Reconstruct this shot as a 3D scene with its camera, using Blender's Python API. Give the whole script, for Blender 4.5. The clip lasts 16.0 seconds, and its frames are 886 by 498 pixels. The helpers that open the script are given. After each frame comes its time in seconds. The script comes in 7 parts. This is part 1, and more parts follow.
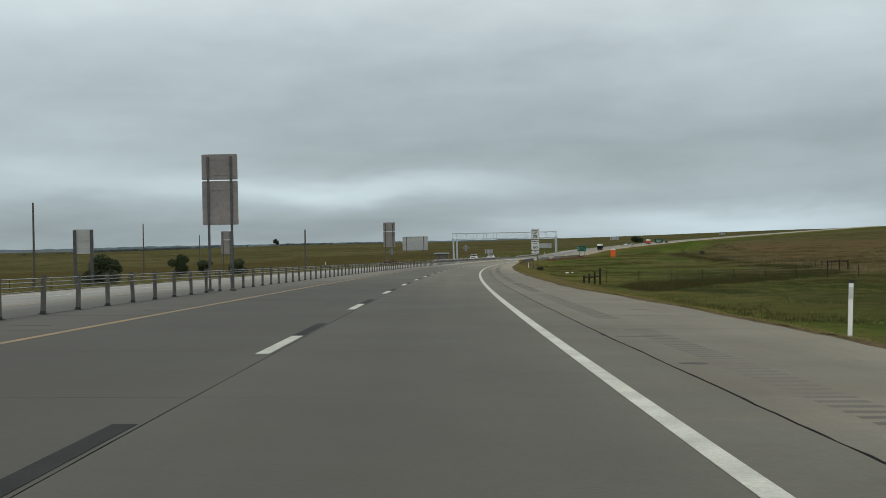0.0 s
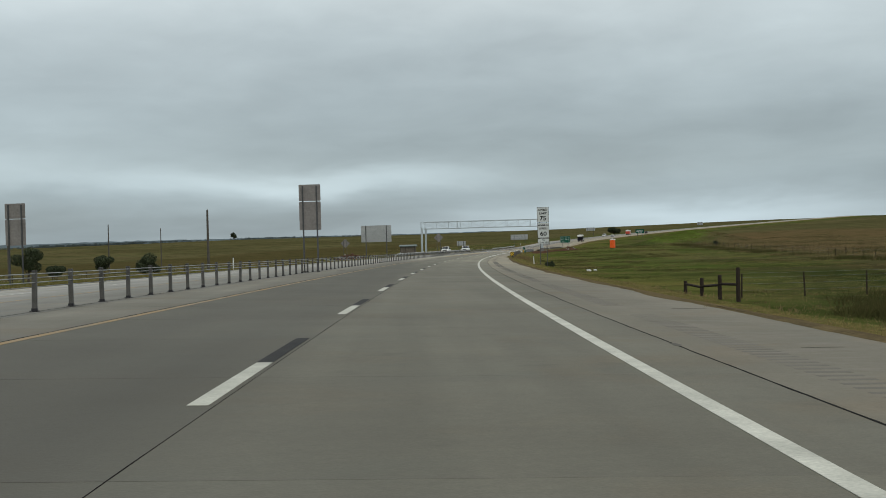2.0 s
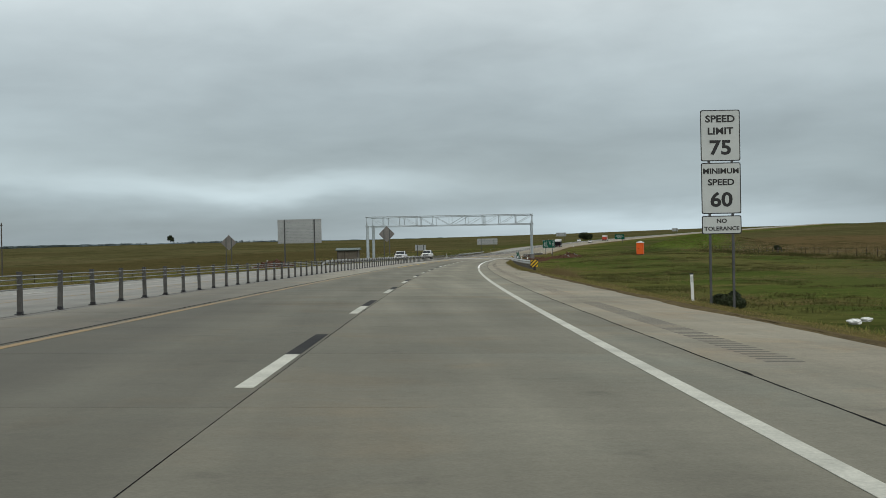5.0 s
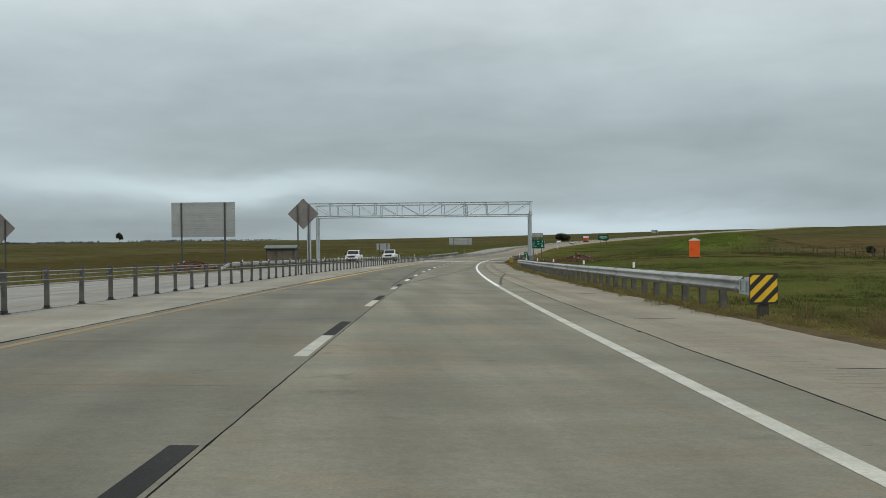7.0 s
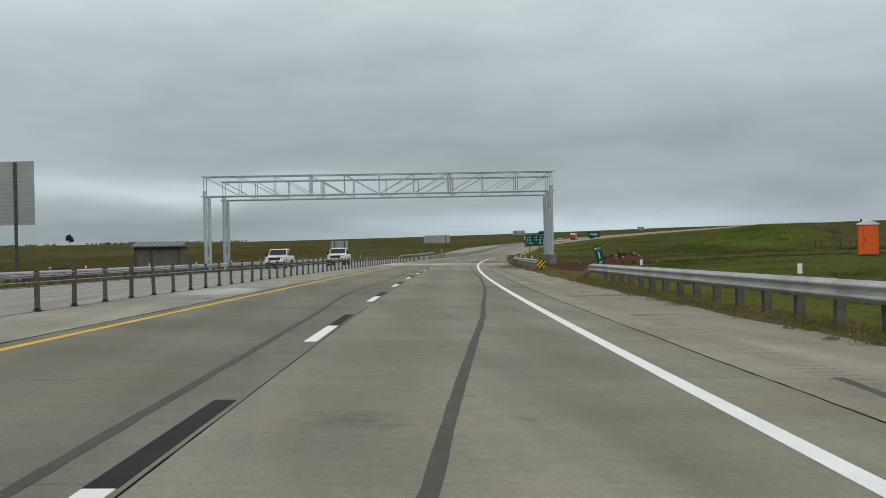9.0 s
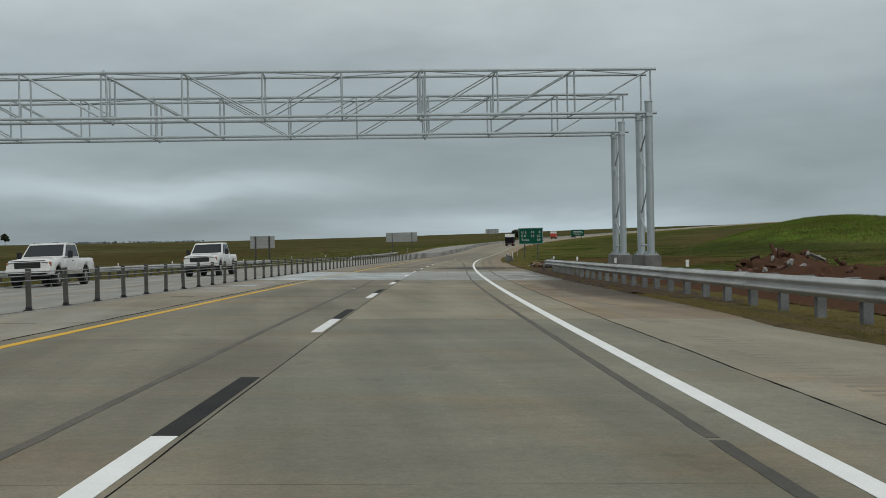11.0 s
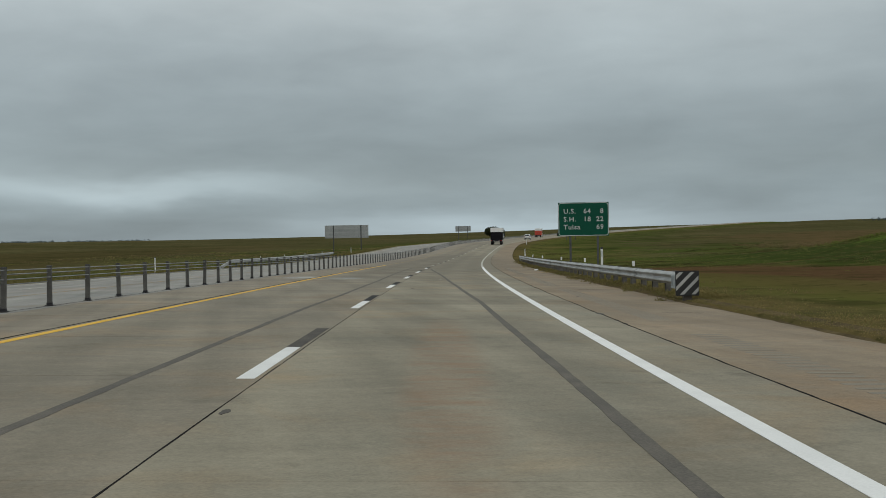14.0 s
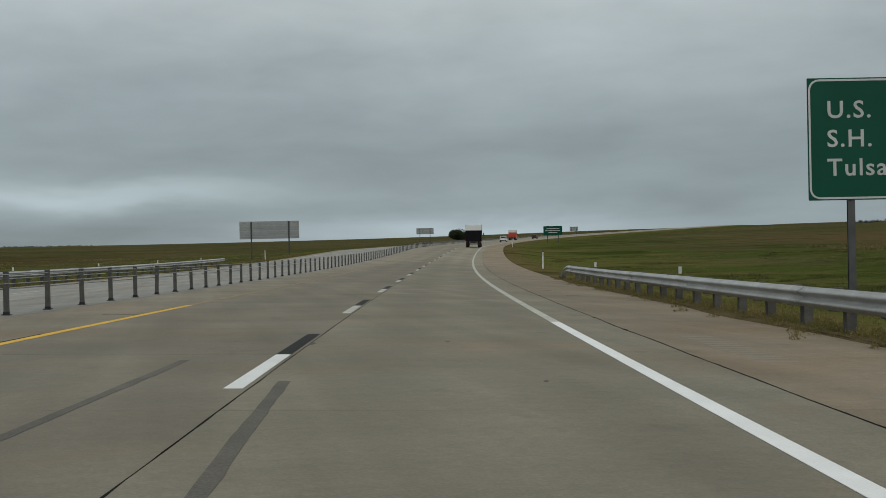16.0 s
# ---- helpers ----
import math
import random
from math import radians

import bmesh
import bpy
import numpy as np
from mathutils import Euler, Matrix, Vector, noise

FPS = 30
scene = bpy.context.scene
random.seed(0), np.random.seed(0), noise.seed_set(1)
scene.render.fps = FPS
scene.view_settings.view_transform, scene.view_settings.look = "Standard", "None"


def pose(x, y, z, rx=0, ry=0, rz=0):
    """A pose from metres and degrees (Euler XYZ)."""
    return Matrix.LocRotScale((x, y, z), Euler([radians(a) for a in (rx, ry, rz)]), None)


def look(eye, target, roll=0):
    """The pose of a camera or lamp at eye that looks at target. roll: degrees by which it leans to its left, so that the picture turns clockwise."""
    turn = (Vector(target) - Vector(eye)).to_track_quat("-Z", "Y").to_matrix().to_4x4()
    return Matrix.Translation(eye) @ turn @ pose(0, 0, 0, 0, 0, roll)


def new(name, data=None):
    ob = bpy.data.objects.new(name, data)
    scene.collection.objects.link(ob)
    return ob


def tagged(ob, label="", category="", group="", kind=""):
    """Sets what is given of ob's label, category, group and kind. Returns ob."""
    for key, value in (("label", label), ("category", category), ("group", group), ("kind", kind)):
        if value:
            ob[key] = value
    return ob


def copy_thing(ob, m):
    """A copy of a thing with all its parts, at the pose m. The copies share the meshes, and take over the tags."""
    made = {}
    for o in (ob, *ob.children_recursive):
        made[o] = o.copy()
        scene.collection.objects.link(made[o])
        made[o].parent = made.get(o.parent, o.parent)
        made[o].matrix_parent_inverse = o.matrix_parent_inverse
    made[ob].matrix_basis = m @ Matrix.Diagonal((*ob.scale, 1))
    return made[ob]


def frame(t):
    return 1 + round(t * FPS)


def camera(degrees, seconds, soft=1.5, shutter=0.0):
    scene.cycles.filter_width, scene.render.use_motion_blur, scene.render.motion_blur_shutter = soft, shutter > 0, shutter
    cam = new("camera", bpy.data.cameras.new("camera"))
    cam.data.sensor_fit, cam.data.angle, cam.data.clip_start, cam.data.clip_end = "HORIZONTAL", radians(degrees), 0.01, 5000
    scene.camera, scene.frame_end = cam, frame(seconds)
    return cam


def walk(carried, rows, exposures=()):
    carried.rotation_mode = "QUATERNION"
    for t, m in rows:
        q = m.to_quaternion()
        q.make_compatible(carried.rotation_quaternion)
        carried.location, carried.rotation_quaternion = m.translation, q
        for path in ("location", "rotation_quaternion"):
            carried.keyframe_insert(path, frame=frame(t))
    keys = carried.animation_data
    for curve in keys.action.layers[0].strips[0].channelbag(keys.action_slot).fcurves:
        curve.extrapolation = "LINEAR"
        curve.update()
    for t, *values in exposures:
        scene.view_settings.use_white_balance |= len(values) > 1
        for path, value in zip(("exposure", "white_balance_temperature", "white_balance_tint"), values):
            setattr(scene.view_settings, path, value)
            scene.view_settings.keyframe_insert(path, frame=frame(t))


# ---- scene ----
# ---- camera ----
cam = camera(43.04, 16.0, soft=0.85, shutter=0.0)
PATH = [
    (0.0, pose(0.496, -3.073, 1.140, 89.698, 1.165, -0.190)),
    (0.5, pose(0.429, 10.227, 0.929, 89.568, 1.277, -0.399)),
    (1.0, pose(0.396, 23.710, 0.718, 89.616, 1.522, -0.711)),
    (1.5, pose(0.457, 37.226, 0.510, 89.273, 1.639, -1.225)),
    (2.0, pose(0.668, 50.810, 0.303, 89.317, 1.545, -1.896)),
    (2.5, pose(0.977, 64.520, 0.096, 89.426, 1.515, -2.180)),
    (3.0, pose(1.401, 78.368, -0.108, 89.569, 1.388, -2.963)),
    (3.5, pose(1.952, 92.352, -0.314, 89.500, 1.376, -3.261)),
    (4.0, pose(2.595, 106.442, -0.517, 89.466, 1.227, -3.381)),
    (4.5, pose(3.260, 120.562, -0.716, 89.497, 1.176, -3.723)),
    (5.0, pose(3.980, 134.835, -0.913, 89.593, 1.090, -4.111)),
    (5.5, pose(4.794, 149.230, -1.109, 89.707, 0.993, -4.520)),
    (6.0, pose(5.731, 163.717, -1.302, 89.794, 0.909, -4.930)),
    (6.5, pose(6.810, 178.264, -1.493, 89.809, 0.863, -5.316)),
    (7.0, pose(8.020, 192.857, -1.682, 89.637, 0.610, -5.786)),
    (7.5, pose(9.336, 207.379, -1.867, 89.570, 0.737, -6.037)),
    (8.0, pose(10.753, 222.003, -2.050, 89.647, 0.949, -6.324)),
    (8.5, pose(12.308, 236.672, -2.230, 89.604, 1.018, -6.687)),
    (9.0, pose(13.993, 251.431, -2.407, 89.629, 1.122, -7.125)),
    (9.5, pose(15.740, 266.245, -2.582, 89.668, 0.922, -7.475)),
    (10.0, pose(17.549, 280.982, -2.751, 89.666, 0.944, -7.895)),
    (10.5, pose(19.438, 295.681, -2.916, 89.649, 1.018, -8.365)),
    (11.0, pose(21.423, 310.417, -3.077, 89.628, 1.106, -8.851)),
    (11.5, pose(23.524, 325.261, -3.236, 89.614, 1.174, -9.316)),
    (12.0, pose(25.762, 340.286, -3.393, 89.617, 1.187, -9.726)),
    (12.5, pose(28.152, 355.447, -3.548, 89.688, 1.190, -10.112)),
    (13.0, pose(30.669, 370.530, -3.699, 89.725, 1.013, -10.380)),
    (13.5, pose(33.268, 385.601, -3.846, 89.632, 1.136, -10.578)),
    (14.0, pose(35.911, 400.634, -3.989, 89.641, 0.970, -10.704)),
    (14.5, pose(38.643, 415.628, -4.126, 89.632, 1.050, -11.180)),
    (15.0, pose(41.506, 430.691, -4.260, 89.671, 0.958, -11.782)),
    (15.5, pose(44.478, 445.767, -4.391, 89.692, 0.987, -12.393)),
    (16.0, pose(47.591, 460.864, -4.518, 89.876, 1.086, -12.739)),
]
EXPOSURES = [(0.0, 0.12), (4.0, 0.12), (7.0, 0.12), (8.6, 0.12), (9.5, -0.04), (12.5, -0.2), (16.0, -0.28)]
walk(cam, PATH, EXPOSURES)

# ---- world and light ----
world = bpy.data.worlds.new("overcast_sky")
scene.world = world
world.use_nodes = True
wn, wl = world.node_tree.nodes, world.node_tree.links
wn.clear()
w_out = wn.new("ShaderNodeOutputWorld")
w_bg = wn.new("ShaderNodeBackground")
w_sky = wn.new("ShaderNodeTexSky")
w_sky.sky_type, w_sky.sun_disc = "NISHITA", False
w_sky.sun_elevation, w_sky.sun_rotation = radians(48), radians(140)
w_co = wn.new("ShaderNodeTexCoord")
w_sep = wn.new("ShaderNodeSeparateXYZ")
wl.new(w_co.outputs["Generated"], w_sep.inputs[0])


def w_math(op, a, b=None):
    n = wn.new("ShaderNodeMath")
    n.operation = op
    for i, v in enumerate((a, b)):
        if v is None:
            continue
        if isinstance(v, (int, float)):
            n.inputs[i].default_value = v
        else:
            wl.new(v, n.inputs[i])
    return n.outputs[0]


# cloud deck over the plain: soft banks that lie flatter towards the horizon
w_z = w_sep.outputs[2]
w_az = w_math("ARCTAN2", w_sep.outputs[0], w_sep.outputs[1])


def w_noise(kx, kz, shift, detail, rough):
    c = wn.new("ShaderNodeCombineXYZ")
    wl.new(w_math("MULTIPLY", w_az, kx), c.inputs[0])
    wl.new(w_math("MULTIPLY", w_math("POWER", w_math("MAXIMUM", w_z, 0.0), 0.75), kz), c.inputs[1])
    c.inputs[2].default_value = shift
    n = wn.new("ShaderNodeTexNoise")
    n.inputs["Scale"].default_value, n.inputs["Detail"].default_value, n.inputs["Roughness"].default_value = 1.0, detail, rough
    n.inputs["Distortion"].default_value = 0.3
    wl.new(c.outputs[0], n.inputs[0])
    return w_math("SUBTRACT", n.outputs[0], 0.5)


def w_bank(az, wide, z, high, amount):
    """A softly bounded brighter (or darker) bank of cloud about one direction."""
    u = w_math("DIVIDE", w_math("SUBTRACT", w_azw, az), wide)
    v = w_math("DIVIDE", w_math("SUBTRACT", w_zw, z), high)
    q = w_math("ADD", w_math("MULTIPLY", u, u), w_math("MULTIPLY", v, v))
    return w_math("MULTIPLY", w_math("EXPONENT", w_math("MULTIPLY", q, -1.0)), amount)


w_azw = w_math("ADD", w_az, w_math("MULTIPLY", w_noise(4.0, 9.0, 1.7, 3, 0.5), 0.22))
w_zw = w_math("ADD", w_z, w_math("MULTIPLY", w_noise(5.0, 10.0, 4.2, 4, 0.55), 0.05))
w_ramp = wn.new("ShaderNodeValToRGB")
w_ramp.color_ramp.interpolation = "B_SPLINE"
wl.new(w_zw, w_ramp.inputs[0])
while len(w_ramp.color_ramp.elements) < 8:
    w_ramp.color_ramp.elements.new(0.5)
for el, (pos, col) in zip(w_ramp.color_ramp.elements, (
        (0.0, (0.315, 0.38, 0.41)), (0.03, (0.27, 0.335, 0.37)), (0.055, (0.33, 0.395, 0.42)), (0.09, (0.282, 0.335, 0.355)),
        (0.14, (0.35, 0.405, 0.42)), (0.21, (0.44, 0.495, 0.505)), (0.5, (0.75, 0.80, 0.79)), (1.0, (0.97, 1.02, 0.99)))):
    el.position, el.color = pos, (*col, 1)
w_lift = w_math("ADD", w_bank(-0.10, 0.19, 0.052, 0.013, 0.55), w_bank(0.23, 0.20, 0.012, 0.016, 0.65))
w_lift = w_math("ADD", w_lift, w_bank(-0.36, 0.16, 0.075, 0.03, 0.30))
w_lift = w_math("ADD", w_lift, w_bank(0.02, 0.30, 0.20, 0.05, 0.10))
w_lift = w_math("ADD", w_lift, w_bank(0.36, 0.22, 0.17, 0.08, 0.13))
w_lift = w_math("ADD", w_lift, w_bank(-0.38, 0.22, 0.17, 0.08, 0.08))
w_lift = w_math("ADD", w_lift, w_bank(-0.25, 0.35, 0.012, 0.016, -0.22))
w_lift = w_math("ADD", w_lift, w_bank(0.25, 0.25, 0.085, 0.03, -0.08))
w_lift = w_math("ADD", w_lift, w_math("MULTIPLY", w_noise(9.0, 22.0, 8.8, 5, 0.55), 0.34))
w_lift = w_math("ADD", w_lift, w_math("MULTIPLY", w_noise(3.2, 11.0, 2.3, 3, 0.5), 0.55))
w_gain = w_math("ADD", w_lift, 1.0)
w_cie = wn.new("ShaderNodeVectorMath")
w_cie.operation = "SCALE"
wl.new(w_ramp.outputs[0], w_cie.inputs[0])
wl.new(w_gain, w_cie.inputs["Scale"])
w_all = wn.new("ShaderNodeMix")
w_all.data_type = "RGBA"
w_all.inputs["Factor"].default_value = 0.99
wl.new(w_sky.outputs[0], w_all.inputs["A"])
wl.new(w_cie.outputs[0], w_all.inputs["B"])
wl.new(w_all.outputs["Result"], w_bg.inputs["Color"])
w_bg.inputs["Strength"].default_value = 1.0
wl.new(w_bg.outputs[0], w_out.inputs[0])

sun = new("sun", bpy.data.lights.new("sun", "SUN"))
sun.data.energy, sun.data.angle, sun.data.color = 0.7, radians(35), (1.0, 0.97, 0.93)
sun.matrix_world = look((0, 0, 200), (0 - 90, 200 + 75, 70), 0)

# ---- the line of the road ----
RAD = 2254.0        # the carriageway bends right on this radius
CROWN, FALL = -7.9, 0.0195
CYCLE, DASH0 = 12.19, 10.24
DASH_D, EDGE_D = -1.655, 2.04


def prof(s):
    """Height of the road's reference line at s metres along it."""
    q = min(s, 1700.0)
    z = -0.0161 * q + 8.6e-6 * q * q
    u = max(0.0, q - 500.0)
    z += 1.1e-4 * min(u, 110.0) ** 2 + 0.0242 * min(max(u - 110.0, 0.0), 31.0) + 0.0122 * max(u - 141.0, 0.0)
    return z


def cross(d):
    return -FALL * (abs(d - CROWN) + CROWN)


def flat(s, d):
    a = s / RAD
    return RAD - (RAD - d) * math.cos(a), (RAD - d) * math.sin(a)


def on_road(s, d, h=0.0):
    x, y = flat(s, d)
    return Vector((x, y, prof(s) + cross(d) + h))


def smooth(a, b, v):
    u = min(1.0, max(0.0, (v - a) / (b - a)))
    return u * u * (3 - 2 * u)


def bump(s, d, cs, cd, ws, wd):
    return math.exp(-((s - cs) / ws) ** 2 - ((d - cd) / wd) ** 2)


def apron(s):
    """How far the outer shoulder is widened at s."""
    return 0.68 * (1 - smooth(24, 44, s))


def land(s, d):
    """Height of the ground."""
    p = prof(s)
    far = 3.0
    if d < 0:
        far = -4.5 + 6.0 * smooth(450, 900, s) * smooth(-560, -190, flat(s, d)[0])
    if d < -20.5:
        v = -d - 20.5
        rel = cross(-20.5) - 0.06 - 1.1 * smooth(0, 14, v) - 0.5 * smooth(14, 60, v)
        z = p + rel
        k = smooth(60, 620, v)
    elif d > 5.45:
        v = d - 5.45
        drop = 1.25 - 0.95 * smooth(180, 330, s) - 0.25 * smooth(330, 420, s) + 0.5 * smooth(440, 520, s)
        rel = cross(5.45) - 0.05 - drop * smooth(0.3, 6.5, v) + (0.6 * smooth(10, 60, v) + 1.2 * smooth(30, 220, v)) * smooth(60, 300, s)
        rel += 0.7 * bump(s, d, 326, 27, 40, 15) + 5.5 * bump(s, d, 496, 58, 46, 19) + 0.6 * bump(s, d, 400, 34, 60, 22)
        z = p + rel
        k = smooth(60, 520, v)
    else:
        return p + cross(d) - 0.32
    z = z * (1 - k) + (far + (0.35 * p if d > 0 else 0.1 * p)) * k
    x, y = flat(s, d)
    amp = smooth(0, 30, v)
    z += amp * 0.16 * noise.noise((x * 0.05, y * 0.05, 3.1)) + 0.05 * min(1, v / 2) * noise.noise((x * 0.35, y * 0.35, 9.0))
    z += smooth(120, 700, v) * 1.8 * noise.noise((x * 0.0021, y * 0.0021, 5.0))
    return z


def on_land(s, d, h=0.0):
    x, y = flat(s, d)
    return Vector((x, y, land(s, d) + h))


def stand(p, s, turn=0.0, lean=0.0):
    """A pose at p whose y runs along the road at s; turned to the left by turn degrees."""
    return Matrix.Translation(p) @ Matrix.Rotation(-s / RAD + radians(turn), 4, "Z") @ Matrix.Rotation(radians(lean), 4, "Y")


# ---- materials ----
def material(name, color, rough=0.8, metal=0.0, vary=0.25, scale=3.0, fine=60.0, bumpy=0.15, tint=None, spec=0.35, streak=None, islands=False):
    """A surface with grain at two scales, stains and fine relief, in world metres."""
    m = bpy.data.materials.new(name)
    m.use_nodes = True
    nt = m.node_tree
    n, l = nt.nodes, nt.links
    b = n["Principled BSDF"]
    b.inputs["Roughness"].default_value, b.inputs["Metallic"].default_value = rough, metal
    b.inputs["Specular IOR Level"].default_value = spec
    g = n.new("ShaderNodeNewGeometry")
    mp = n.new("ShaderNodeMapping")
    if streak:
        mp.inputs["Scale"].default_value = streak
    l.new(g.outputs["Position"], mp.inputs[0])
    n1 = n.new("ShaderNodeTexNoise")
    n1.inputs["Scale"].default_value, n1.inputs["Detail"].default_value = scale, 6
    n2 = n.new("ShaderNodeTexNoise")
    n2.inputs["Scale"].default_value, n2.inputs["Detail"].default_value = fine, 3
    l.new(mp.outputs[0], n1.inputs[0])
    l.new(g.outputs["Position"], n2.inputs[0])
    mix1 = n.new("ShaderNodeMix")
    mix1.data_type = "RGBA"
    r1 = n.new("ShaderNodeMapRange")
    r1.inputs[1].default_value, r1.inputs[2].default_value = 0.32, 0.68
    l.new(n1.outputs[0], r1.inputs[0])
    l.new(r1.outputs[0], mix1.inputs["Factor"])
    t = tint or tuple(c * (1 - vary) for c in color)
    mix1.inputs["A"].default_value = (*color, 1)
    mix1.inputs["B"].default_value = (*t, 1)
    mix2 = n.new("ShaderNodeMix")
    mix2.data_type, mix2.blend_type = "RGBA", "MULTIPLY"
    mix2.inputs["Factor"].default_value = 1.0
    r2 = n.new("ShaderNodeMapRange")
    r2.inputs[1].default_value, r2.inputs[2].default_value = 0.25, 0.75
    r2.inputs[3].default_value, r2.inputs[4].default_value = 1 - vary * 0.7, 1 + vary * 0.45
    l.new(n2.outputs[0], r2.inputs[0])
    l.new(mix1.outputs["Result"], mix2.inputs["A"])
    l.new(r2.outputs[0], mix2.inputs["B"])
    last = mix2
    rnd = n.new("ShaderNodeObjectInfo").outputs["Random"] if not islands else g.outputs["Random Per Island"]
    r3 = n.new("ShaderNodeMapRange")
    r3.inputs[3].default_value, r3.inputs[4].default_value = (0.93, 1.06) if not islands else (0.72, 1.25)
    l.new(rnd, r3.inputs[0])
    mix3 = n.new("ShaderNodeMix")
    mix3.data_type, mix3.blend_type = "RGBA", "MULTIPLY"
    mix3.inputs["Factor"].default_value = 1.0
    l.new(last.outputs["Result"], mix3.inputs["A"])
    l.new(r3.outputs[0], mix3.inputs["B"])
    l.new(mix3.outputs["Result"], b.inputs["Base Color"])
    rr = n.new("ShaderNodeMapRange")
    rr.inputs[3].default_value, rr.inputs[4].default_value = max(0.03, rough - 0.1), min(1, rough + 0.1)
    l.new(n1.outputs[0], rr.inputs[0])
    l.new(rr.outputs[0], b.inputs["Roughness"])
    if bumpy:
        bp = n.new("ShaderNodeBump")
        bp.inputs["Strength"].default_value, bp.inputs["Distance"].default_value = bumpy, 0.01
        l.new(n2.outputs[0], bp.inputs["Height"])
        l.new(bp.outputs[0], b.inputs["Normal"])
    return m


def road_material(name, color, dark, film=0.0, rough=0.85, smear=None):
    """Broom-finished concrete. The mesh's UV x holds metres across the road, so that the wheel paths carry a traffic film."""
    m = material(name, color, rough, 0, 0.22, 0.35, 45.0, 0.3, tint=dark, spec=0.2)
    nt = m.node_tree
    n, l = nt.nodes, nt.links
    b = n["Principled BSDF"]
    src = b.inputs["Base Color"].links[0].from_socket
    g = n.new("ShaderNodeNewGeometry")
    mp = n.new("ShaderNodeMapping")
    mp.inputs["Rotation"].default_value = (0, 0, 0.1)
    mp.inputs["Scale"].default_value = (1.6, 0.06, 1)
    l.new(g.outputs["Position"], mp.inputs[0])
    st = n.new("ShaderNodeTexNoise")
    st.inputs["Scale"].default_value, st.inputs["Detail"].default_value = 1.0, 5
    l.new(mp.outputs[0], st.inputs[0])
    sr = n.new("ShaderNodeMapRange")
    sr.inputs[1].default_value, sr.inputs[2].default_value = 0.3, 0.7
    sr.inputs[3].default_value, sr.inputs[4].default_value = 0.84, 1.08
    l.new(st.outputs[0], sr.inputs[0])
    mm = n.new("ShaderNodeMix")
    mm.data_type, mm.blend_type = "RGBA", "MULTIPLY"
    mm.inputs["Factor"].default_value = 1.0
    l.new(src, mm.inputs["A"])
    l.new(sr.outputs[0], mm.inputs["B"])
    src = mm.outputs["Result"]
    # broom marks across the slab
    tm = n.new("ShaderNodeMapping")
    tm.inputs["Rotation"].default_value = (0, 0, 0.1)
    tm.inputs["Scale"].default_value = (0.3, 1.6, 1)
    l.new(g.outputs["Position"], tm.inputs[0])
    tn = n.new("ShaderNodeTexNoise")
    tn.inputs["Scale"].default_value, tn.inputs["Detail"].default_value, tn.inputs["Roughness"].default_value = 1.0, 7, 0.7
    l.new(tm.outputs[0], tn.inputs[0])
    tr = n.new("ShaderNodeMapRange")
    tr.inputs[1].default_value, tr.inputs[2].default_value = 0.3, 0.7
    tr.inputs[3].default_value, tr.inputs[4].default_value = 0.915, 1.07
    l.new(tn.outputs[0], tr.inputs[0])
    mt = n.new("ShaderNodeMix")
    mt.data_type, mt.blend_type = "RGBA", "MULTIPLY"
    mt.inputs["Factor"].default_value = 1.0
    l.new(src, mt.inputs["A"])
    l.new(tr.outputs[0], mt.inputs["B"])
    src = mt.outputs["Result"]
    # dark blots
    bl = n.new("ShaderNodeTexNoise")
    bl.inputs["Scale"].default_value, bl.inputs["Detail"].default_value, bl.inputs["Roughness"].default_value = 1.3, 6, 0.65
    l.new(g.outputs["Position"], bl.inputs[0])
    br = n.new("ShaderNodeMapRange")
    br.inputs[1].default_value, br.inputs[2].default_value = 0.60, 0.74
    br.inputs[3].default_value, br.inputs[4].default_value = 1.0, 0.7
    l.new(bl.outputs[0], br.inputs[0])
    mb = n.new("ShaderNodeMix")
    mb.data_type, mb.blend_type = "RGBA", "MULTIPLY"
    mb.inputs["Factor"].default_value = 1.0
    l.new(src, mb.inputs["A"])
    l.new(br.outputs[0], mb.inputs["B"])
    src = mb.outputs["Result"]
    # exposed aggregate and pop-outs
    for sc, lo, hi, v0, v1 in ((9.0, 0.34, 0.66, 0.89, 1.09), (3.1, 0.69, 0.74, 1.0, 0.6), (2.3, 0.71, 0.76, 1.0, 1.35)):
        ag = n.new("ShaderNodeTexNoise")
        ag.inputs["Scale"].default_value, ag.inputs["Detail"].default_value, ag.inputs["Roughness"].default_value = sc, 7, 0.75
        l.new(g.outputs["Position"], ag.inputs[0])
        ar = n.new("ShaderNodeMapRange")
        ar.inputs[1].default_value, ar.inputs[2].default_value = lo, hi
        ar.inputs[3].default_value, ar.inputs[4].default_value = v0, v1
        l.new(ag.outputs[0], ar.inputs[0])
        am = n.new("ShaderNodeMix")
        am.data_type, am.blend_type = "RGBA", "MULTIPLY"
        am.inputs["Factor"].default_value = 1.0
        l.new(src, am.inputs["A"])
        l.new(ar.outputs[0], am.inputs["B"])
        src = am.outputs["Result"]
    # rust-tinted and cool patches
    for sc, lo, hi, tint in ((0.45, 0.52, 0.68, (1.08, 0.97, 0.87)), (0.33, 0.54, 0.7, (0.94, 0.99, 1.02))):
        hn = n.new("ShaderNodeTexNoise")
        hn.inputs["Scale"].default_value, hn.inputs["Detail"].default_value, hn.inputs["Roughness"].default_value = sc, 6, 0.62
        hn.inputs["Distortion"].default_value = 0.6
        l.new(g.outputs["Position"], hn.inputs[0])
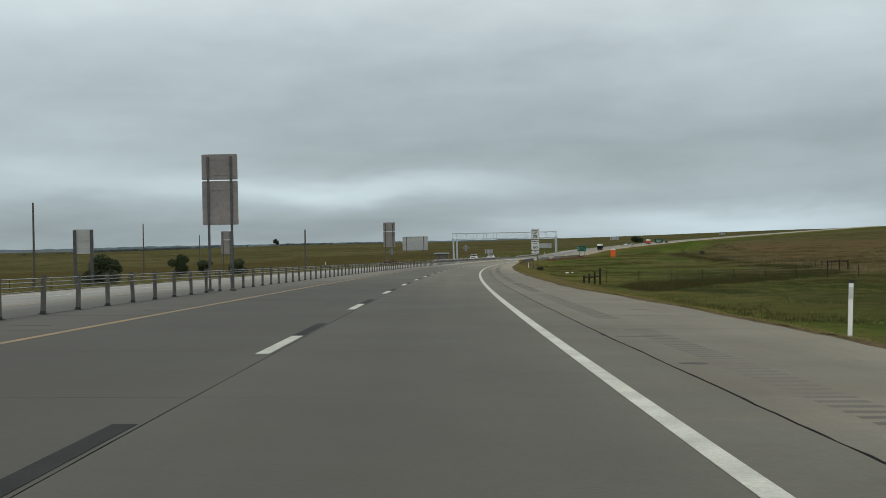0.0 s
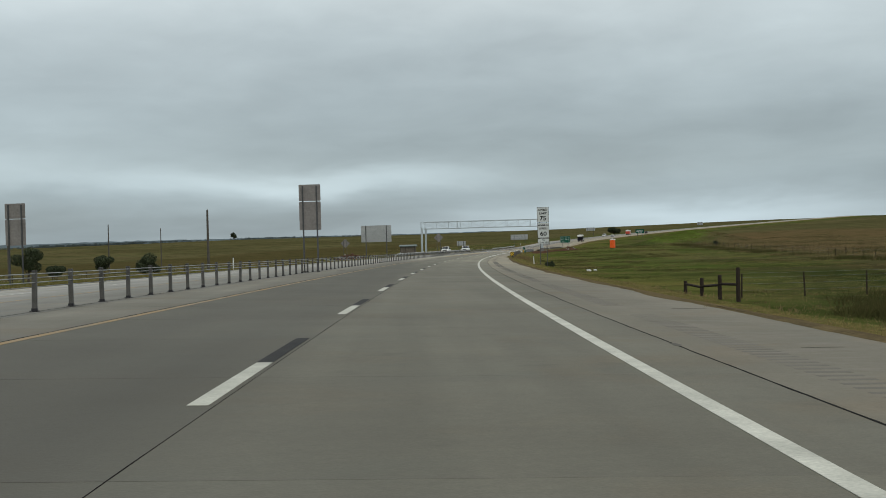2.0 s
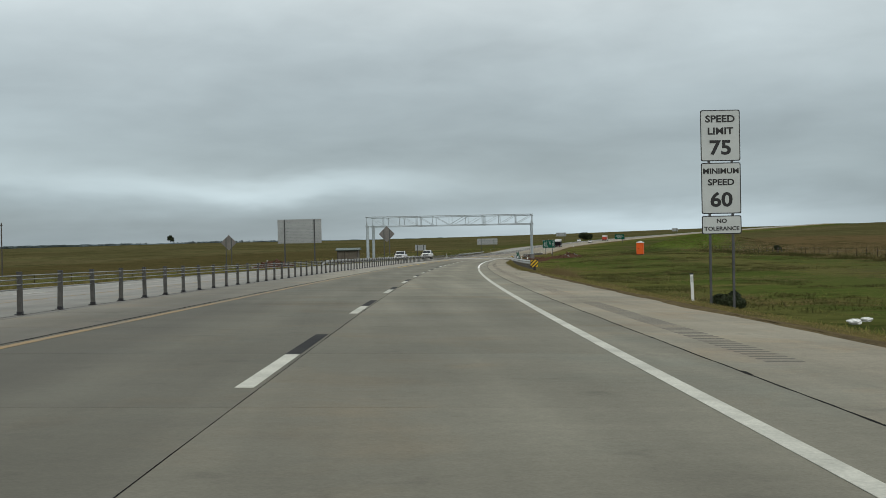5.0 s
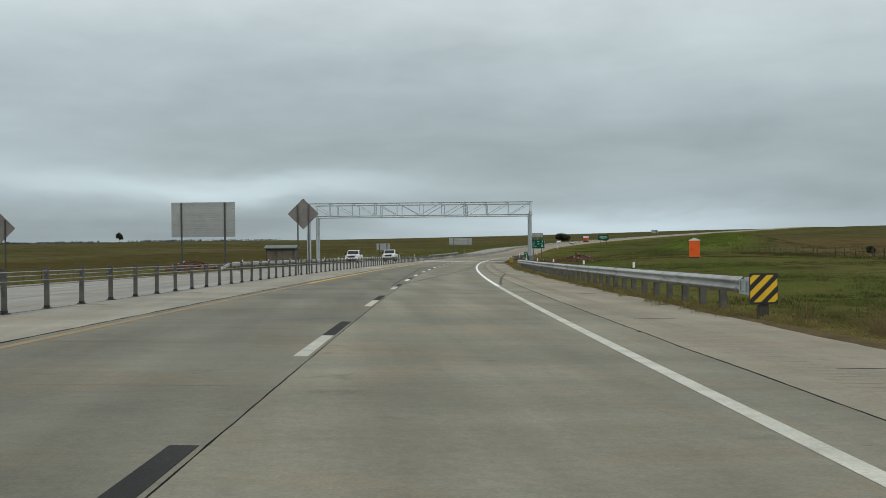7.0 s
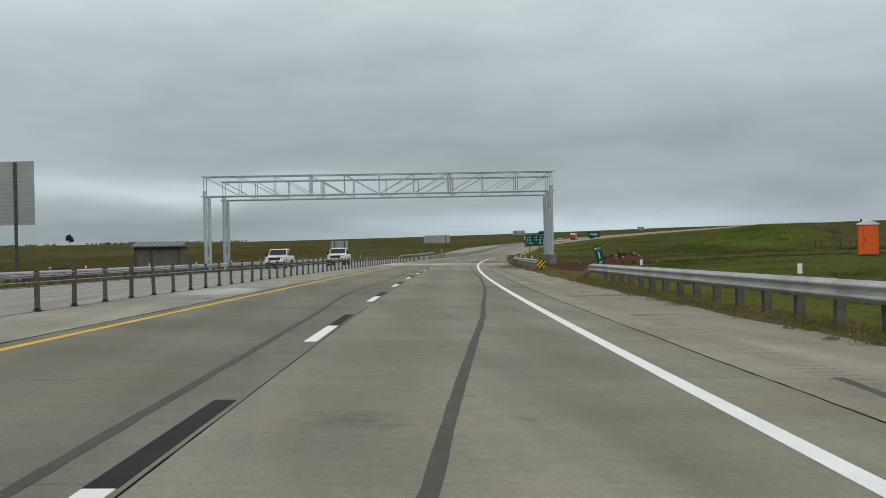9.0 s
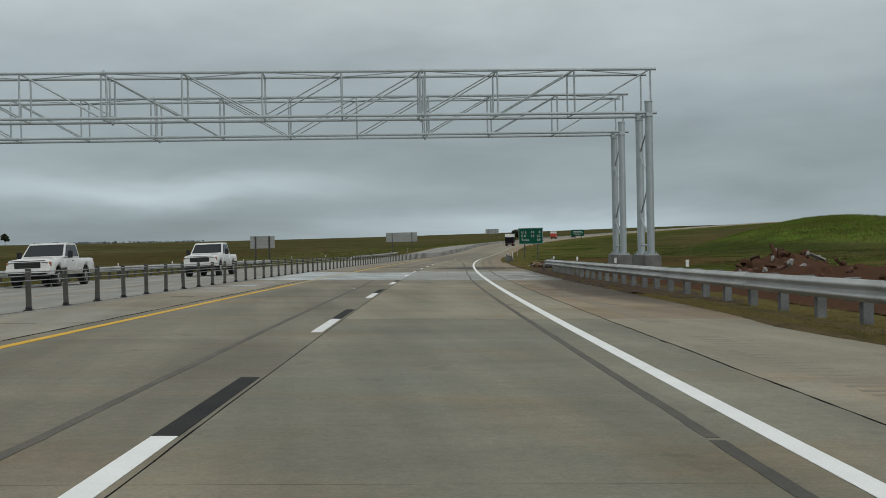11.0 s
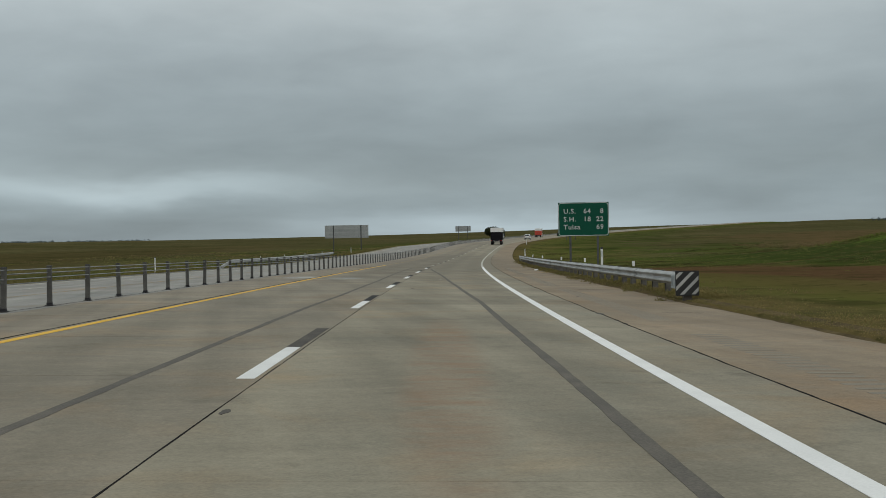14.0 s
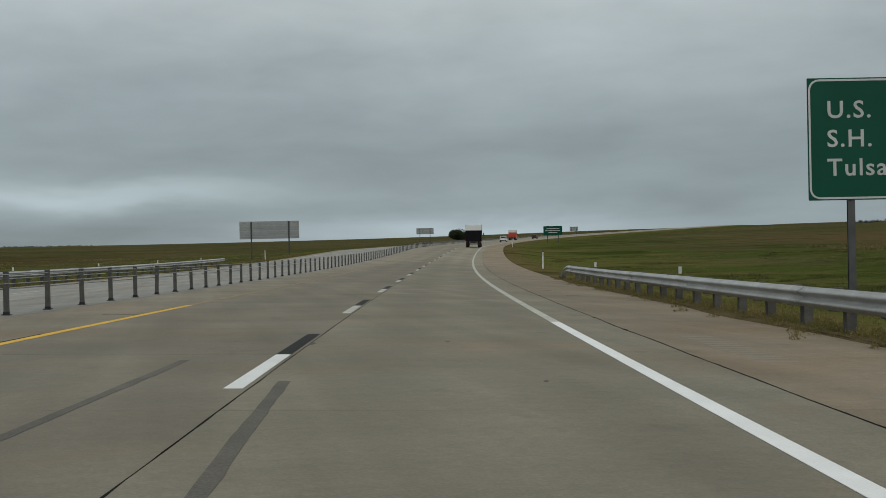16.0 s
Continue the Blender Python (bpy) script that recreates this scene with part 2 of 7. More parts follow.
        hr = n.new("ShaderNodeMapRange")
        hr.inputs[1].default_value, hr.inputs[2].default_value = lo, hi
        l.new(hn.outputs[0], hr.inputs[0])
        hm = n.new("ShaderNodeMix")
        hm.data_type, hm.blend_type = "RGBA", "MULTIPLY"
        l.new(hr.outputs[0], hm.inputs["Factor"])
        l.new(src, hm.inputs["A"])
        hm.inputs["B"].default_value = (*tint, 1)
        src = hm.outputs["Result"]
    for tint, across, along, lo, hi, k in smear or ():
        # slurry and dust dragged over a repaired slab
        sm = n.new("ShaderNodeMapping")
        sm.inputs["Rotation"].default_value = (0, 0, 0.16)
        sm.inputs["Scale"].default_value = (across, along, 1)
        l.new(g.outputs["Position"], sm.inputs[0])
        sx = n.new("ShaderNodeTexNoise")
        sx.inputs["Scale"].default_value, sx.inputs["Detail"].default_value, sx.inputs["Roughness"].default_value = 1.0, 9, 0.66
        sx.inputs["Distortion"].default_value = 0.5
        l.new(sm.outputs[0], sx.inputs[0])
        sr = n.new("ShaderNodeMapRange")
        sr.inputs[1].default_value, sr.inputs[2].default_value, sr.inputs[4].default_value = lo, hi, k
        l.new(sx.outputs[0], sr.inputs[0])
        sk = n.new("ShaderNodeMix")
        sk.data_type = "RGBA"
        l.new(sr.outputs[0], sk.inputs["Factor"])
        l.new(src, sk.inputs["A"])
        sk.inputs["B"].default_value = (*tint, 1)
        src = sk.outputs["Result"]
    if film:
        uv = n.new("ShaderNodeUVMap")
        sp = n.new("ShaderNodeSeparateXYZ")
        l.new(uv.outputs[0], sp.inputs[0])
        sn = n.new("ShaderNodeMath")
        sn.operation = "SINE"
        mu = n.new("ShaderNodeMath")
        mu.operation, mu.inputs[1].default_value = "MULTIPLY", 2 * math.pi / 1.83
        l.new(sp.outputs[0], mu.inputs[0])
        l.new(mu.outputs[0], sn.inputs[0])
        fr = n.new("ShaderNodeMapRange")
        fr.inputs[1].default_value, fr.inputs[2].default_value = -1, 1
        fr.inputs[3].default_value, fr.inputs[4].default_value = 1 - film, 1.0
        l.new(sn.outputs[0], fr.inputs[0])
        mf = n.new("ShaderNodeMix")
        mf.data_type, mf.blend_type = "RGBA", "MULTIPLY"
        mf.inputs["Factor"].default_value = 1.0
        l.new(src, mf.inputs["A"])
        l.new(fr.outputs[0], mf.inputs["B"])
        src = mf.outputs["Result"]
    for (cs, cd, rs, rd, color, lo, hi, amount) in STAINS_AND_TONES:
        x, y = flat(cs, cd)
        tm = n.new("ShaderNodeMapping")
        tm.vector_type = "TEXTURE"
        tm.inputs["Location"].default_value = (x, y, prof(cs))
        tm.inputs["Rotation"].default_value = (0, 0, -cs / RAD)
        tm.inputs["Scale"].default_value = (rd, rs, 10)
        l.new(g.outputs["Position"], tm.inputs[0])
        ln = n.new("ShaderNodeVectorMath")
        ln.operation = "LENGTH"
        l.new(tm.outputs[0], ln.inputs[0])
        win = n.new("ShaderNodeMapRange")
        win.interpolation_type = "SMOOTHSTEP"
        win.inputs[1].default_value, win.inputs[2].default_value = 1.0, 0.45
        l.new(ln.outputs["Value"], win.inputs[0])
        nm = n.new("ShaderNodeMapping")
        nm.inputs["Scale"].default_value = (1.6 * rd / 3, 4.2 * rs / 3, 1)
        l.new(tm.outputs[0], nm.inputs[0])
        tx = n.new("ShaderNodeTexNoise")
        tx.inputs["Scale"].default_value, tx.inputs["Detail"].default_value, tx.inputs["Roughness"].default_value = 1.6, 10, 0.72
        l.new(nm.outputs[0], tx.inputs[0])
        tr = n.new("ShaderNodeMapRange")
        tr.inputs[1].default_value, tr.inputs[2].default_value = lo, hi
        tr.inputs[4].default_value = amount
        l.new(tx.outputs[0], tr.inputs[0])
        mu = n.new("ShaderNodeMath")
        mu.operation = "MULTIPLY"
        l.new(win.outputs[0], mu.inputs[0])
        l.new(tr.outputs[0], mu.inputs[1])
        mx = n.new("ShaderNodeMix")
        mx.data_type = "RGBA"
        l.new(mu.outputs[0], mx.inputs["Factor"])
        l.new(src, mx.inputs["A"])
        mx.inputs["B"].default_value = (*color, 1)
        src = mx.outputs["Result"]
    l.new(src, b.inputs["Base Color"])
    return m


# stains and broad tone changes on the concrete: along, across, half length, half width, colour, noise from, to,
# strength
STAINS_AND_TONES = (
    # three broad rows evenly darken the early lanes, most at the left
    (50.0, -2.5, 170.0, 14.0, (0.088, 0.082, 0.066), -1.0, -0.5, 0.60),
    (60.0, -3.6, 210.0, 2.8, (0.068, 0.064, 0.055), -1.0, -0.5, 0.46),
    (8.0, -4.4, 70.0, 9.0, (0.06, 0.056, 0.05), -1.0, -0.5, 0.72),
    (394.0, 2.9, 10.5, 4.3, (0.026, 0.023, 0.022), 0.46, 0.52, 0.95),
    (392.5, 2.2, 6.5, 3.2, (0.036, 0.032, 0.03), 0.44, 0.50, 0.85),
    (397.0, -3.2, 5.0, 2.4, (0.05, 0.044, 0.04), 0.47, 0.53, 0.8),
    (391.0, 0.9, 5.0, 2.2, (0.032, 0.028, 0.027), 0.45, 0.51, 0.9),
    (390.0, -0.6, 9.0, 3.6, (0.09, 0.077, 0.062), 0.54, 0.62, 0.6),
    (414.0, 0.1, 9.0, 0.5, (0.26, 0.14, 0.075), 0.40, 0.70, 0.7),
    (366.0, -3.6, 12.0, 3.6, (0.19, 0.185, 0.17), 0.50, 0.60, 0.7),
    (364.0, -3.6, 9.0, 3.2, (0.50, 0.53, 0.54), 0.53, 0.60, 0.55),
    (365.0, 1.0, 10.0, 3.6, (0.36, 0.37, 0.36), 0.50, 0.68, 0.55),
    (368.0, 4.0, 13.0, 1.8, (0.17, 0.16, 0.14), 0.46, 0.62, 0.6),
    (360.0, -0.85, 0.7, 1.1, (0.10, 0.095, 0.082), 0.30, 0.55, 0.85),
    (358.6, -3.4, 0.6, 2.4, (0.15, 0.145, 0.125), 0.42, 0.56, 0.8),
    (200.0, -3.5, 40.0, 1.4, (0.13, 0.125, 0.11), 0.46, 0.66, 0.4),
    (347.0, 5.3, 15.0, 2.0, (0.04, 0.032, 0.028), 0.22, 0.62, 0.78),
    (368.0, 5.4, 22.0, 0.8, (0.05, 0.04, 0.034), 0.38, 0.56, 0.8),
    (348.0, 4.1, 10.0, 1.6, (0.07, 0.052, 0.042), 0.46, 0.56, 0.75),
    (377.0, -3.6, 3.6, 2.4, (0.21, 0.185, 0.15), 0.42, 0.50, 0.85),
    (379.5, 1.0, 3.4, 3.2, (0.21, 0.185, 0.15), 0.44, 0.52, 0.8),
    (357.0, -1.0, 2.4, 5.0, (0.22, 0.20, 0.165), 0.46, 0.54, 0.7),
    (350.0, 4.9, 17.0, 1.5, (0.042, 0.036, 0.032), 0.28, 0.66, 0.75),
    (343.0, 4.0, 8.0, 1.4, (0.13, 0.085, 0.06), 0.48, 0.6, 0.7),
    (362.5, 4.2, 2.6, 1.6, (0.2, 0.185, 0.16), 0.44, 0.54, 0.75),
    (350.0, -6.6, 9.0, 1.3, (0.42, 0.43, 0.43), 0.46, 0.56, 0.6),
    (286.0, -6.6, 4.0, 1.3, (0.44, 0.46, 0.46), 0.38, 0.52, 0.75),
    (450.0, -6.1, 2.2, 1.0, (0.42, 0.44, 0.44), 0.40, 0.52, 0.75),
    (448.7, -4.1, 2.0, 0.95, (0.38, 0.40, 0.40), 0.42, 0.54, 0.65),
    (441.5, 0.1, 5.0, 0.7, (0.08, 0.07, 0.06), 0.56, 0.68, 0.75),
    (240.0, 4.2, 16.0, 1.2, (0.30, 0.22, 0.16), 0.42, 0.7, 0.6),
    (430.0, -3.4, 45.0, 1.5, (0.15, 0.135, 0.11), 0.46, 0.66, 0.45),
    (440.0, 4.2, 50.0, 1.2, (0.20, 0.165, 0.125), 0.44, 0.62, 0.5),
    # broad, even darkening of the last stretch
    (510.0, -1.0, 75.0, 8.5, (0.118, 0.104, 0.08), -1.0, -0.5, 0.43),
    (70.0, 4.3, 60.0, 1.2, (0.20, 0.175, 0.15), 0.48, 0.66, 0.6),
)

M_LANE = road_material("worn_lane_concrete", (0.246, 0.231, 0.178), (0.194, 0.182, 0.141), 0.14)
M_LANE_IN = road_material("worn_passing_lane_concrete", (0.205, 0.194, 0.151), (0.158, 0.149, 0.117), 0.14)
M_LANE_IN_LATE = road_material("tan_passing_lane_concrete", (0.275, 0.242, 0.182), (0.208, 0.184, 0.14), 0.12)
M_LANE_IN_MID = road_material("weathered_passing_lane_concrete", (0.24, 0.218, 0.166), (0.183, 0.166, 0.128), 0.13)
M_LANE_LATE = road_material("tan_lane_concrete", (0.298, 0.267, 0.197), (0.228, 0.205, 0.154), 0.12)
M_SHOULDER = road_material("shoulder_concrete", (0.298, 0.267, 0.203), (0.232, 0.207, 0.158))
M_SHOULDER_LATE = road_material("tan_shoulder_concrete", (0.284, 0.226, 0.157), (0.212, 0.166, 0.113))
M_MEDIAN = road_material("median_concrete", (0.315, 0.292, 0.24), (0.25, 0.232, 0.19))
M_MEDIAN_LATE = road_material("tan_median_concrete", (0.285, 0.248, 0.19), (0.222, 0.192, 0.146))
M_OPPOSITE = road_material("opposite_concrete", (0.30, 0.29, 0.265), (0.24, 0.232, 0.212), 0.1)
M_PATCH = road_material("fresh_patch_concrete", (0.46, 0.48, 0.475), (0.36, 0.385, 0.39), smear=(((0.27, 0.27, 0.255), 0.75, 0.85, 0.53, 0.68, 0.75), ((0.60, 0.64, 0.66), 0.5, 0.4, 0.50, 0.64, 0.7), ((0.30, 0.25, 0.20), 0.35, 0.3, 0.54, 0.68, 0.5)))
M_PATCH_PALE = road_material("pale_grey_patch_concrete", (0.385, 0.392, 0.37), (0.30, 0.308, 0.29), smear=(((0.21, 0.205, 0.185), 0.7, 0.9, 0.52, 0.64, 0.75), ((0.52, 0.55, 0.56), 0.5, 0.45, 0.53, 0.66, 0.7), ((0.26, 0.205, 0.15), 0.4, 0.4, 0.53, 0.66, 0.6)))
M_PATCH_GREY = road_material("grey_patch_concrete", (0.335, 0.342, 0.318), (0.265, 0.272, 0.255), smear=(((0.22, 0.22, 0.2), 0.6, 0.8, 0.52, 0.66, 0.7), ((0.43, 0.45, 0.45), 0.45, 0.45, 0.52, 0.66, 0.65), ((0.25, 0.205, 0.155), 0.4, 0.35, 0.54, 0.68, 0.5)))
M_BED = material("joint_sealant", (0.018, 0.017, 0.016), 0.95, vary=0.4, scale=1.0, spec=0.05)
M_WHITE_WORN = material("worn_white_road_paint", (0.52, 0.51, 0.44), 0.7, vary=0.28, scale=2.0, fine=35)
M_WHITE = material("fresh_white_road_paint", (0.78, 0.78, 0.76), 0.6, vary=0.1, scale=2.0)
M_YELLOW = material("fresh_yellow_road_paint", (0.70, 0.40, 0.012), 0.65, vary=0.15, scale=1.5)
M_YELLOW_WORN = material("worn_yellow_road_paint", (0.30, 0.19, 0.075), 0.75, vary=0.4, scale=1.2, tint=(0.20, 0.16, 0.105))
M_YELLOW_FADED = material("faded_yellow_road_paint", (0.50, 0.36, 0.10), 0.75, vary=0.4, scale=1.2, tint=(0.40, 0.37, 0.28))
M_BLACK_WORN = material("worn_black_contrast_paint", (0.05, 0.047, 0.044), 0.85, vary=0.5, scale=1.4, tint=(0.12, 0.11, 0.095), spec=0.1)
M_BLACK_PAINT = material("black_contrast_paint", (0.02, 0.02, 0.021), 0.85, vary=0.5, scale=1.2, tint=(0.038, 0.037, 0.036), spec=0.1)
M_GRIND = material("ground_off_stripe", (0.058, 0.053, 0.046), 0.9, vary=0.45, scale=1.7, tint=(0.09, 0.081, 0.068))
M_GRIND_PALE = material("worn_ground_off_stripe", (0.08, 0.073, 0.061), 0.9, vary=0.45, scale=1.7, tint=(0.125, 0.111, 0.092))
M_GROOVE_DARK = material("grimy_milled_groove", (0.095, 0.086, 0.073), 0.95, vary=0.3, scale=0.35, tint=(0.145, 0.131, 0.109))
M_GROOVE = material("milled_groove", (0.205, 0.182, 0.144), 0.95, vary=0.3, scale=0.35, tint=(0.255, 0.225, 0.175))
M_GALV = material("galvanised_steel", (0.39, 0.435, 0.455), 0.45, 0.3, 0.08, 4.0, 40, 0.05)
M_RAIL = material("weathered_rail_steel", (0.45, 0.455, 0.445), 0.5, 0.3, 0.3, 1.4, 30, 0.06, streak=(1, 1, 0.3))
M_CAP = material("post_cap", (0.075, 0.075, 0.072), 0.6, 0.2, 0.4, 20.0)
M_POST = material("post_steel", (0.098, 0.095, 0.086), 0.6, 0.25, 0.3, 6.0, 40, 0.05)
M_CABLE = material("cable_steel", (0.30, 0.31, 0.31), 0.5, 0.7, 0.2, 8.0)
M_TIMBER = material("weathered_post_timber", (0.085, 0.075, 0.062), 0.9, vary=0.4, scale=5.0, fine=90, bumpy=0.4)
M_STEEL_POST = material("dull_galvanised_post", (0.185, 0.195, 0.195), 0.6, 0.2, 0.35, 3.0, 40, 0.05)
M_GREY_TIMBER = material("greyed_post_timber", (0.125, 0.118, 0.105), 0.9, vary=0.4, scale=5.0, fine=90, bumpy=0.4)
M_FENCE = material("dark_creosote_timber", (0.04, 0.03, 0.024), 0.95, vary=0.4, scale=5.0, fine=90, bumpy=0.4, spec=0.1)
M_SIGN_BACK = material("mill_aluminium", (0.215, 0.20, 0.185), 0.6, 0.15, 0.25, 1.0, 9, 0.02)
M_SIGN_POST = material("sign_post_steel", (0.095, 0.098, 0.10), 0.55, 0.6, 0.25, 4.0)
M_BOARD = material("pale_ribbed_aluminium", (0.36, 0.37, 0.365), 0.55, 0.3, 0.12, 0.8, 12, 0.02)
M_GREEN = material("green_sign_sheeting", (0.002, 0.072, 0.043), 0.5, vary=0.12, scale=1.0, spec=0.15)
M_SIGN_WHITE = material("white_sign_sheeting", (0.52, 0.545, 0.53), 0.45, vary=0.1, scale=1.5)
M_SIGN_BLACK = material("black_sign_sheeting", (0.015, 0.015, 0.015), 0.5, vary=0.2)
M_MARKER_GREY = material("dulled_white_sheeting", (0.40, 0.40, 0.385), 0.5, vary=0.25, scale=3.0)
M_SIGN_YELLOW = material("yellow_sign_sheeting", (0.72, 0.45, 0.01), 0.45, vary=0.12)
M_RED_SOIL = material("red_clay_soil", (0.092, 0.047, 0.031), 0.95, vary=0.45, scale=1.5, fine=18, bumpy=0.6, tint=(0.075, 0.045, 0.03), spec=0.0)
M_EDGE = material("edge_soil", (0.085, 0.066, 0.04), 1.0, vary=0.5, scale=1.3, fine=14, bumpy=0.8, tint=(0.13, 0.10, 0.052), spec=0.0)
M_CONC = material("cast_concrete", (0.30, 0.295, 0.28), 0.85, vary=0.25, scale=2.5)
M_PLINTH = material("weathered_footing_concrete", (0.20, 0.195, 0.185), 0.9, vary=0.35, scale=2.0, fine=30)
M_ORANGE = material("orange_plastic", (0.78, 0.115, 0.012), 0.45, vary=0.1, scale=1.5)
M_WHITE_PLASTIC = material("white_plastic", (0.74, 0.74, 0.72), 0.5, vary=0.12)
M_PAINT_WHITE = material("white_car_paint", (0.68, 0.68, 0.67), 0.25, vary=0.05, spec=0.5)
M_TAN_TRIM = material("tan_lower_trim", (0.30, 0.27, 0.22), 0.5, vary=0.1)
M_AMBER = material("amber_lens", (0.32, 0.12, 0.05), 0.3, vary=0.1)
M_DARK = material("dark_trim", (0.018, 0.018, 0.02), 0.5, vary=0.2)
M_TYRE = material("tyre_rubber", (0.02, 0.02, 0.02), 0.85, vary=0.2)
M_GLASS = material("tinted_glass", (0.018, 0.022, 0.026), 0.08, vary=0.05, spec=0.22, bumpy=0)
M_CHROME = material("chrome", (0.6, 0.6, 0.6), 0.15, 1.0, 0.05, bumpy=0)
M_RED_LENS = material("red_lens", (0.3, 0.01, 0.01), 0.25, vary=0.05)
M_LEAF = material("shrub_leaf", (0.042, 0.056, 0.022), 0.85, vary=0.4, scale=2.0, islands=True)
M_BARK = material("bark", (0.07, 0.055, 0.04), 0.9, vary=0.4, scale=8)
M_DRY = material("dry_grass", (0.30, 0.235, 0.098), 0.95, spec=0.0, vary=0.35, scale=0.4, tint=(0.22, 0.18, 0.075), islands=True)
M_GREEN_GRASS = material("green_grass", (0.155, 0.175, 0.05), 0.95, spec=0.0, vary=0.35, scale=0.2, tint=(0.19, 0.165, 0.063), islands=True)
M_LUSH = material("lush_green_grass", (0.15, 0.21, 0.042), 0.95, spec=0.0, vary=0.3, scale=0.2, tint=(0.12, 0.14, 0.03), islands=True)
M_OLIVE = material("olive_verge_grass", (0.165, 0.155, 0.055), 0.95, spec=0.0, vary=0.3, scale=0.3, tint=(0.215, 0.175, 0.07), islands=True)


def let_light_through(m, share):
    """Thin leaves pass part of the light to their far side."""
    n, l = m.node_tree.nodes, m.node_tree.links
    b = n["Principled BSDF"]
    t = n.new("ShaderNodeBsdfTranslucent")
    l.new(b.inputs["Base Color"].links[0].from_socket, t.inputs["Color"])
    mx = n.new("ShaderNodeMixShader")
    mx.inputs[0].default_value = share
    l.new(b.outputs[0], mx.inputs[1])
    l.new(t.outputs[0], mx.inputs[2])
    l.new(mx.outputs[0], n["Material Output"].inputs["Surface"])


for leaf in (M_DRY, M_GREEN_GRASS, M_OLIVE, M_LUSH):
    let_light_through(leaf, 0.5)


# ---- mesh helpers ----
def finish(name, bm, mat, parent=None, label="", bevel=0.0, uv=None):
    me = bpy.data.meshes.new(name)
    if bevel:
        bmesh.ops.bevel(bm, geom=[e for e in bm.edges if e.calc_face_angle(0) > 0.6], offset=bevel, segments=2, affect="EDGES", profile=0.6)
    bmesh.ops.recalc_face_normals(bm, faces=bm.faces)
    bm.to_mesh(me)
    bm.free()
    for m in (mat if isinstance(mat, (list, tuple)) else [mat]):
        me.materials.append(m)
    ob = new(name, me)
    if parent is not None:
        ob.parent = parent
    if label:
        tagged(ob, label)
    return ob


def part(name, bm, mat, parent, label="", bevel=0.0):
    return finish(name, bm, mat, parent, label, bevel)


def thing(name, m, label, category, group="", kind=""):
    ob = new(name)
    ob.empty_display_size = 0.3
    ob.matrix_world = m
    return tagged(ob, label, category, group, kind)


def again(ob, parent, m):
    """The same part once more under parent, at m in its frame; shares the mesh."""
    c = bpy.data.objects.new(ob.name.split(".")[0], ob.data)
    scene.collection.objects.link(c)
    c.parent = parent
    c.matrix_basis = m
    return c


def box(bm, c, size, rot=None):
    m = Matrix.Translation(c)
    if rot is not None:
        m = m @ rot
    return bmesh.ops.create_cube(bm, size=1.0, matrix=m @ Matrix.Diagonal((*size, 1)))["verts"]


def rod(bm, a, b, r, seg=10, r2=None):
    a, b = Vector(a), Vector(b)
    m = Matrix.Translation((a + b) / 2) @ (b - a).to_track_quat("Z", "Y").to_matrix().to_4x4()
    return bmesh.ops.create_cone(bm, cap_ends=True, segments=seg, radius1=r, radius2=r if r2 is None else r2, depth=(b - a).length, matrix=m)["verts"]


def extrude_outline(bm, pts, a, b):
    """A closed outline of points in the x-z plane, drawn out from y = a to y = b."""
    f = [bm.verts.new((x, a, z)) for x, z in pts]
    k = [bm.verts.new((x, b, z)) for x, z in pts]
    n = len(pts)
    for i in range(n):
        bm.faces.new((f[i], f[(i + 1) % n], k[(i + 1) % n], k[i]))
    bm.faces.new(f[::-1])
    bm.faces.new(k)


def plate(bm, w, h, t, r, y=0.0, z=0.0):
    """An upright sheet w by h, t thick, with rounded corners, its middle at (0, y, z), facing along y."""
    pts = []
    for cx, cz, a0 in ((w / 2 - r, h / 2 - r, 0), (-w / 2 + r, h / 2 - r, 90), (-w / 2 + r, -h / 2 + r, 180), (w / 2 - r, -h / 2 + r, 270)):
        for k in range(5):
            a = radians(a0 + k * 22.5)
            pts.append((cx + r * math.cos(a), z + cz + r * math.sin(a)))
    extrude_outline(bm, pts, y - t / 2, y + t / 2)


def ribbon(name, s0, s1, d0, d1, h, mat, parent=None, thick=0.25, step=4.0, cols=1, label=""):
    """A strip of the carriageway, with its own thickness; UV x holds metres across."""
    n = max(1, round((s1 - s0) / step))
    f0 = d0 if callable(d0) else (lambda s: d0)
    f1 = d1 if callable(d1) else (lambda s: d1)
    vs, fs, us = [], [], []
    for i in range(n + 1):
        s = s0 + (s1 - s0) * i / n
        a, b = f0(s), f1(s)
        row = [a + (b - a) * j / cols for j in range(cols + 1)]
        for d in row:
            vs.append(on_road(s, d, h))
            us.append(d)
        for d in reversed(row):
            vs.append(on_road(s, d, h - thick))
            us.append(d)
    w = 2 * (cols + 1)
    for i in range(n):
        for j in range(w):
            a, b = i * w + j, i * w + (j + 1) % w
            fs.append((a, b, b + w, a + w))
    fs.append(tuple(range(w))[::-1])
    fs.append(tuple(n * w + k for k in range(w)))
    me = bpy.data.meshes.new(name)
    me.from_pydata(vs, [], fs)
    lay = me.uv_layers.new(name="across")
    for lp in me.loops:
        lay.data[lp.index].uv = (us[lp.vertex_index], 0)
    me.materials.append(mat)
    me.update()
    bm = bmesh.new()
    bm.from_mesh(me)
    bmesh.ops.recalc_face_normals(bm, faces=bm.faces)
    bm.to_mesh(me)
    bm.free()
    ob = new(name, me)
    if parent is not None:
        ob.parent = parent
    if label:
        tagged(ob, label)
    return ob


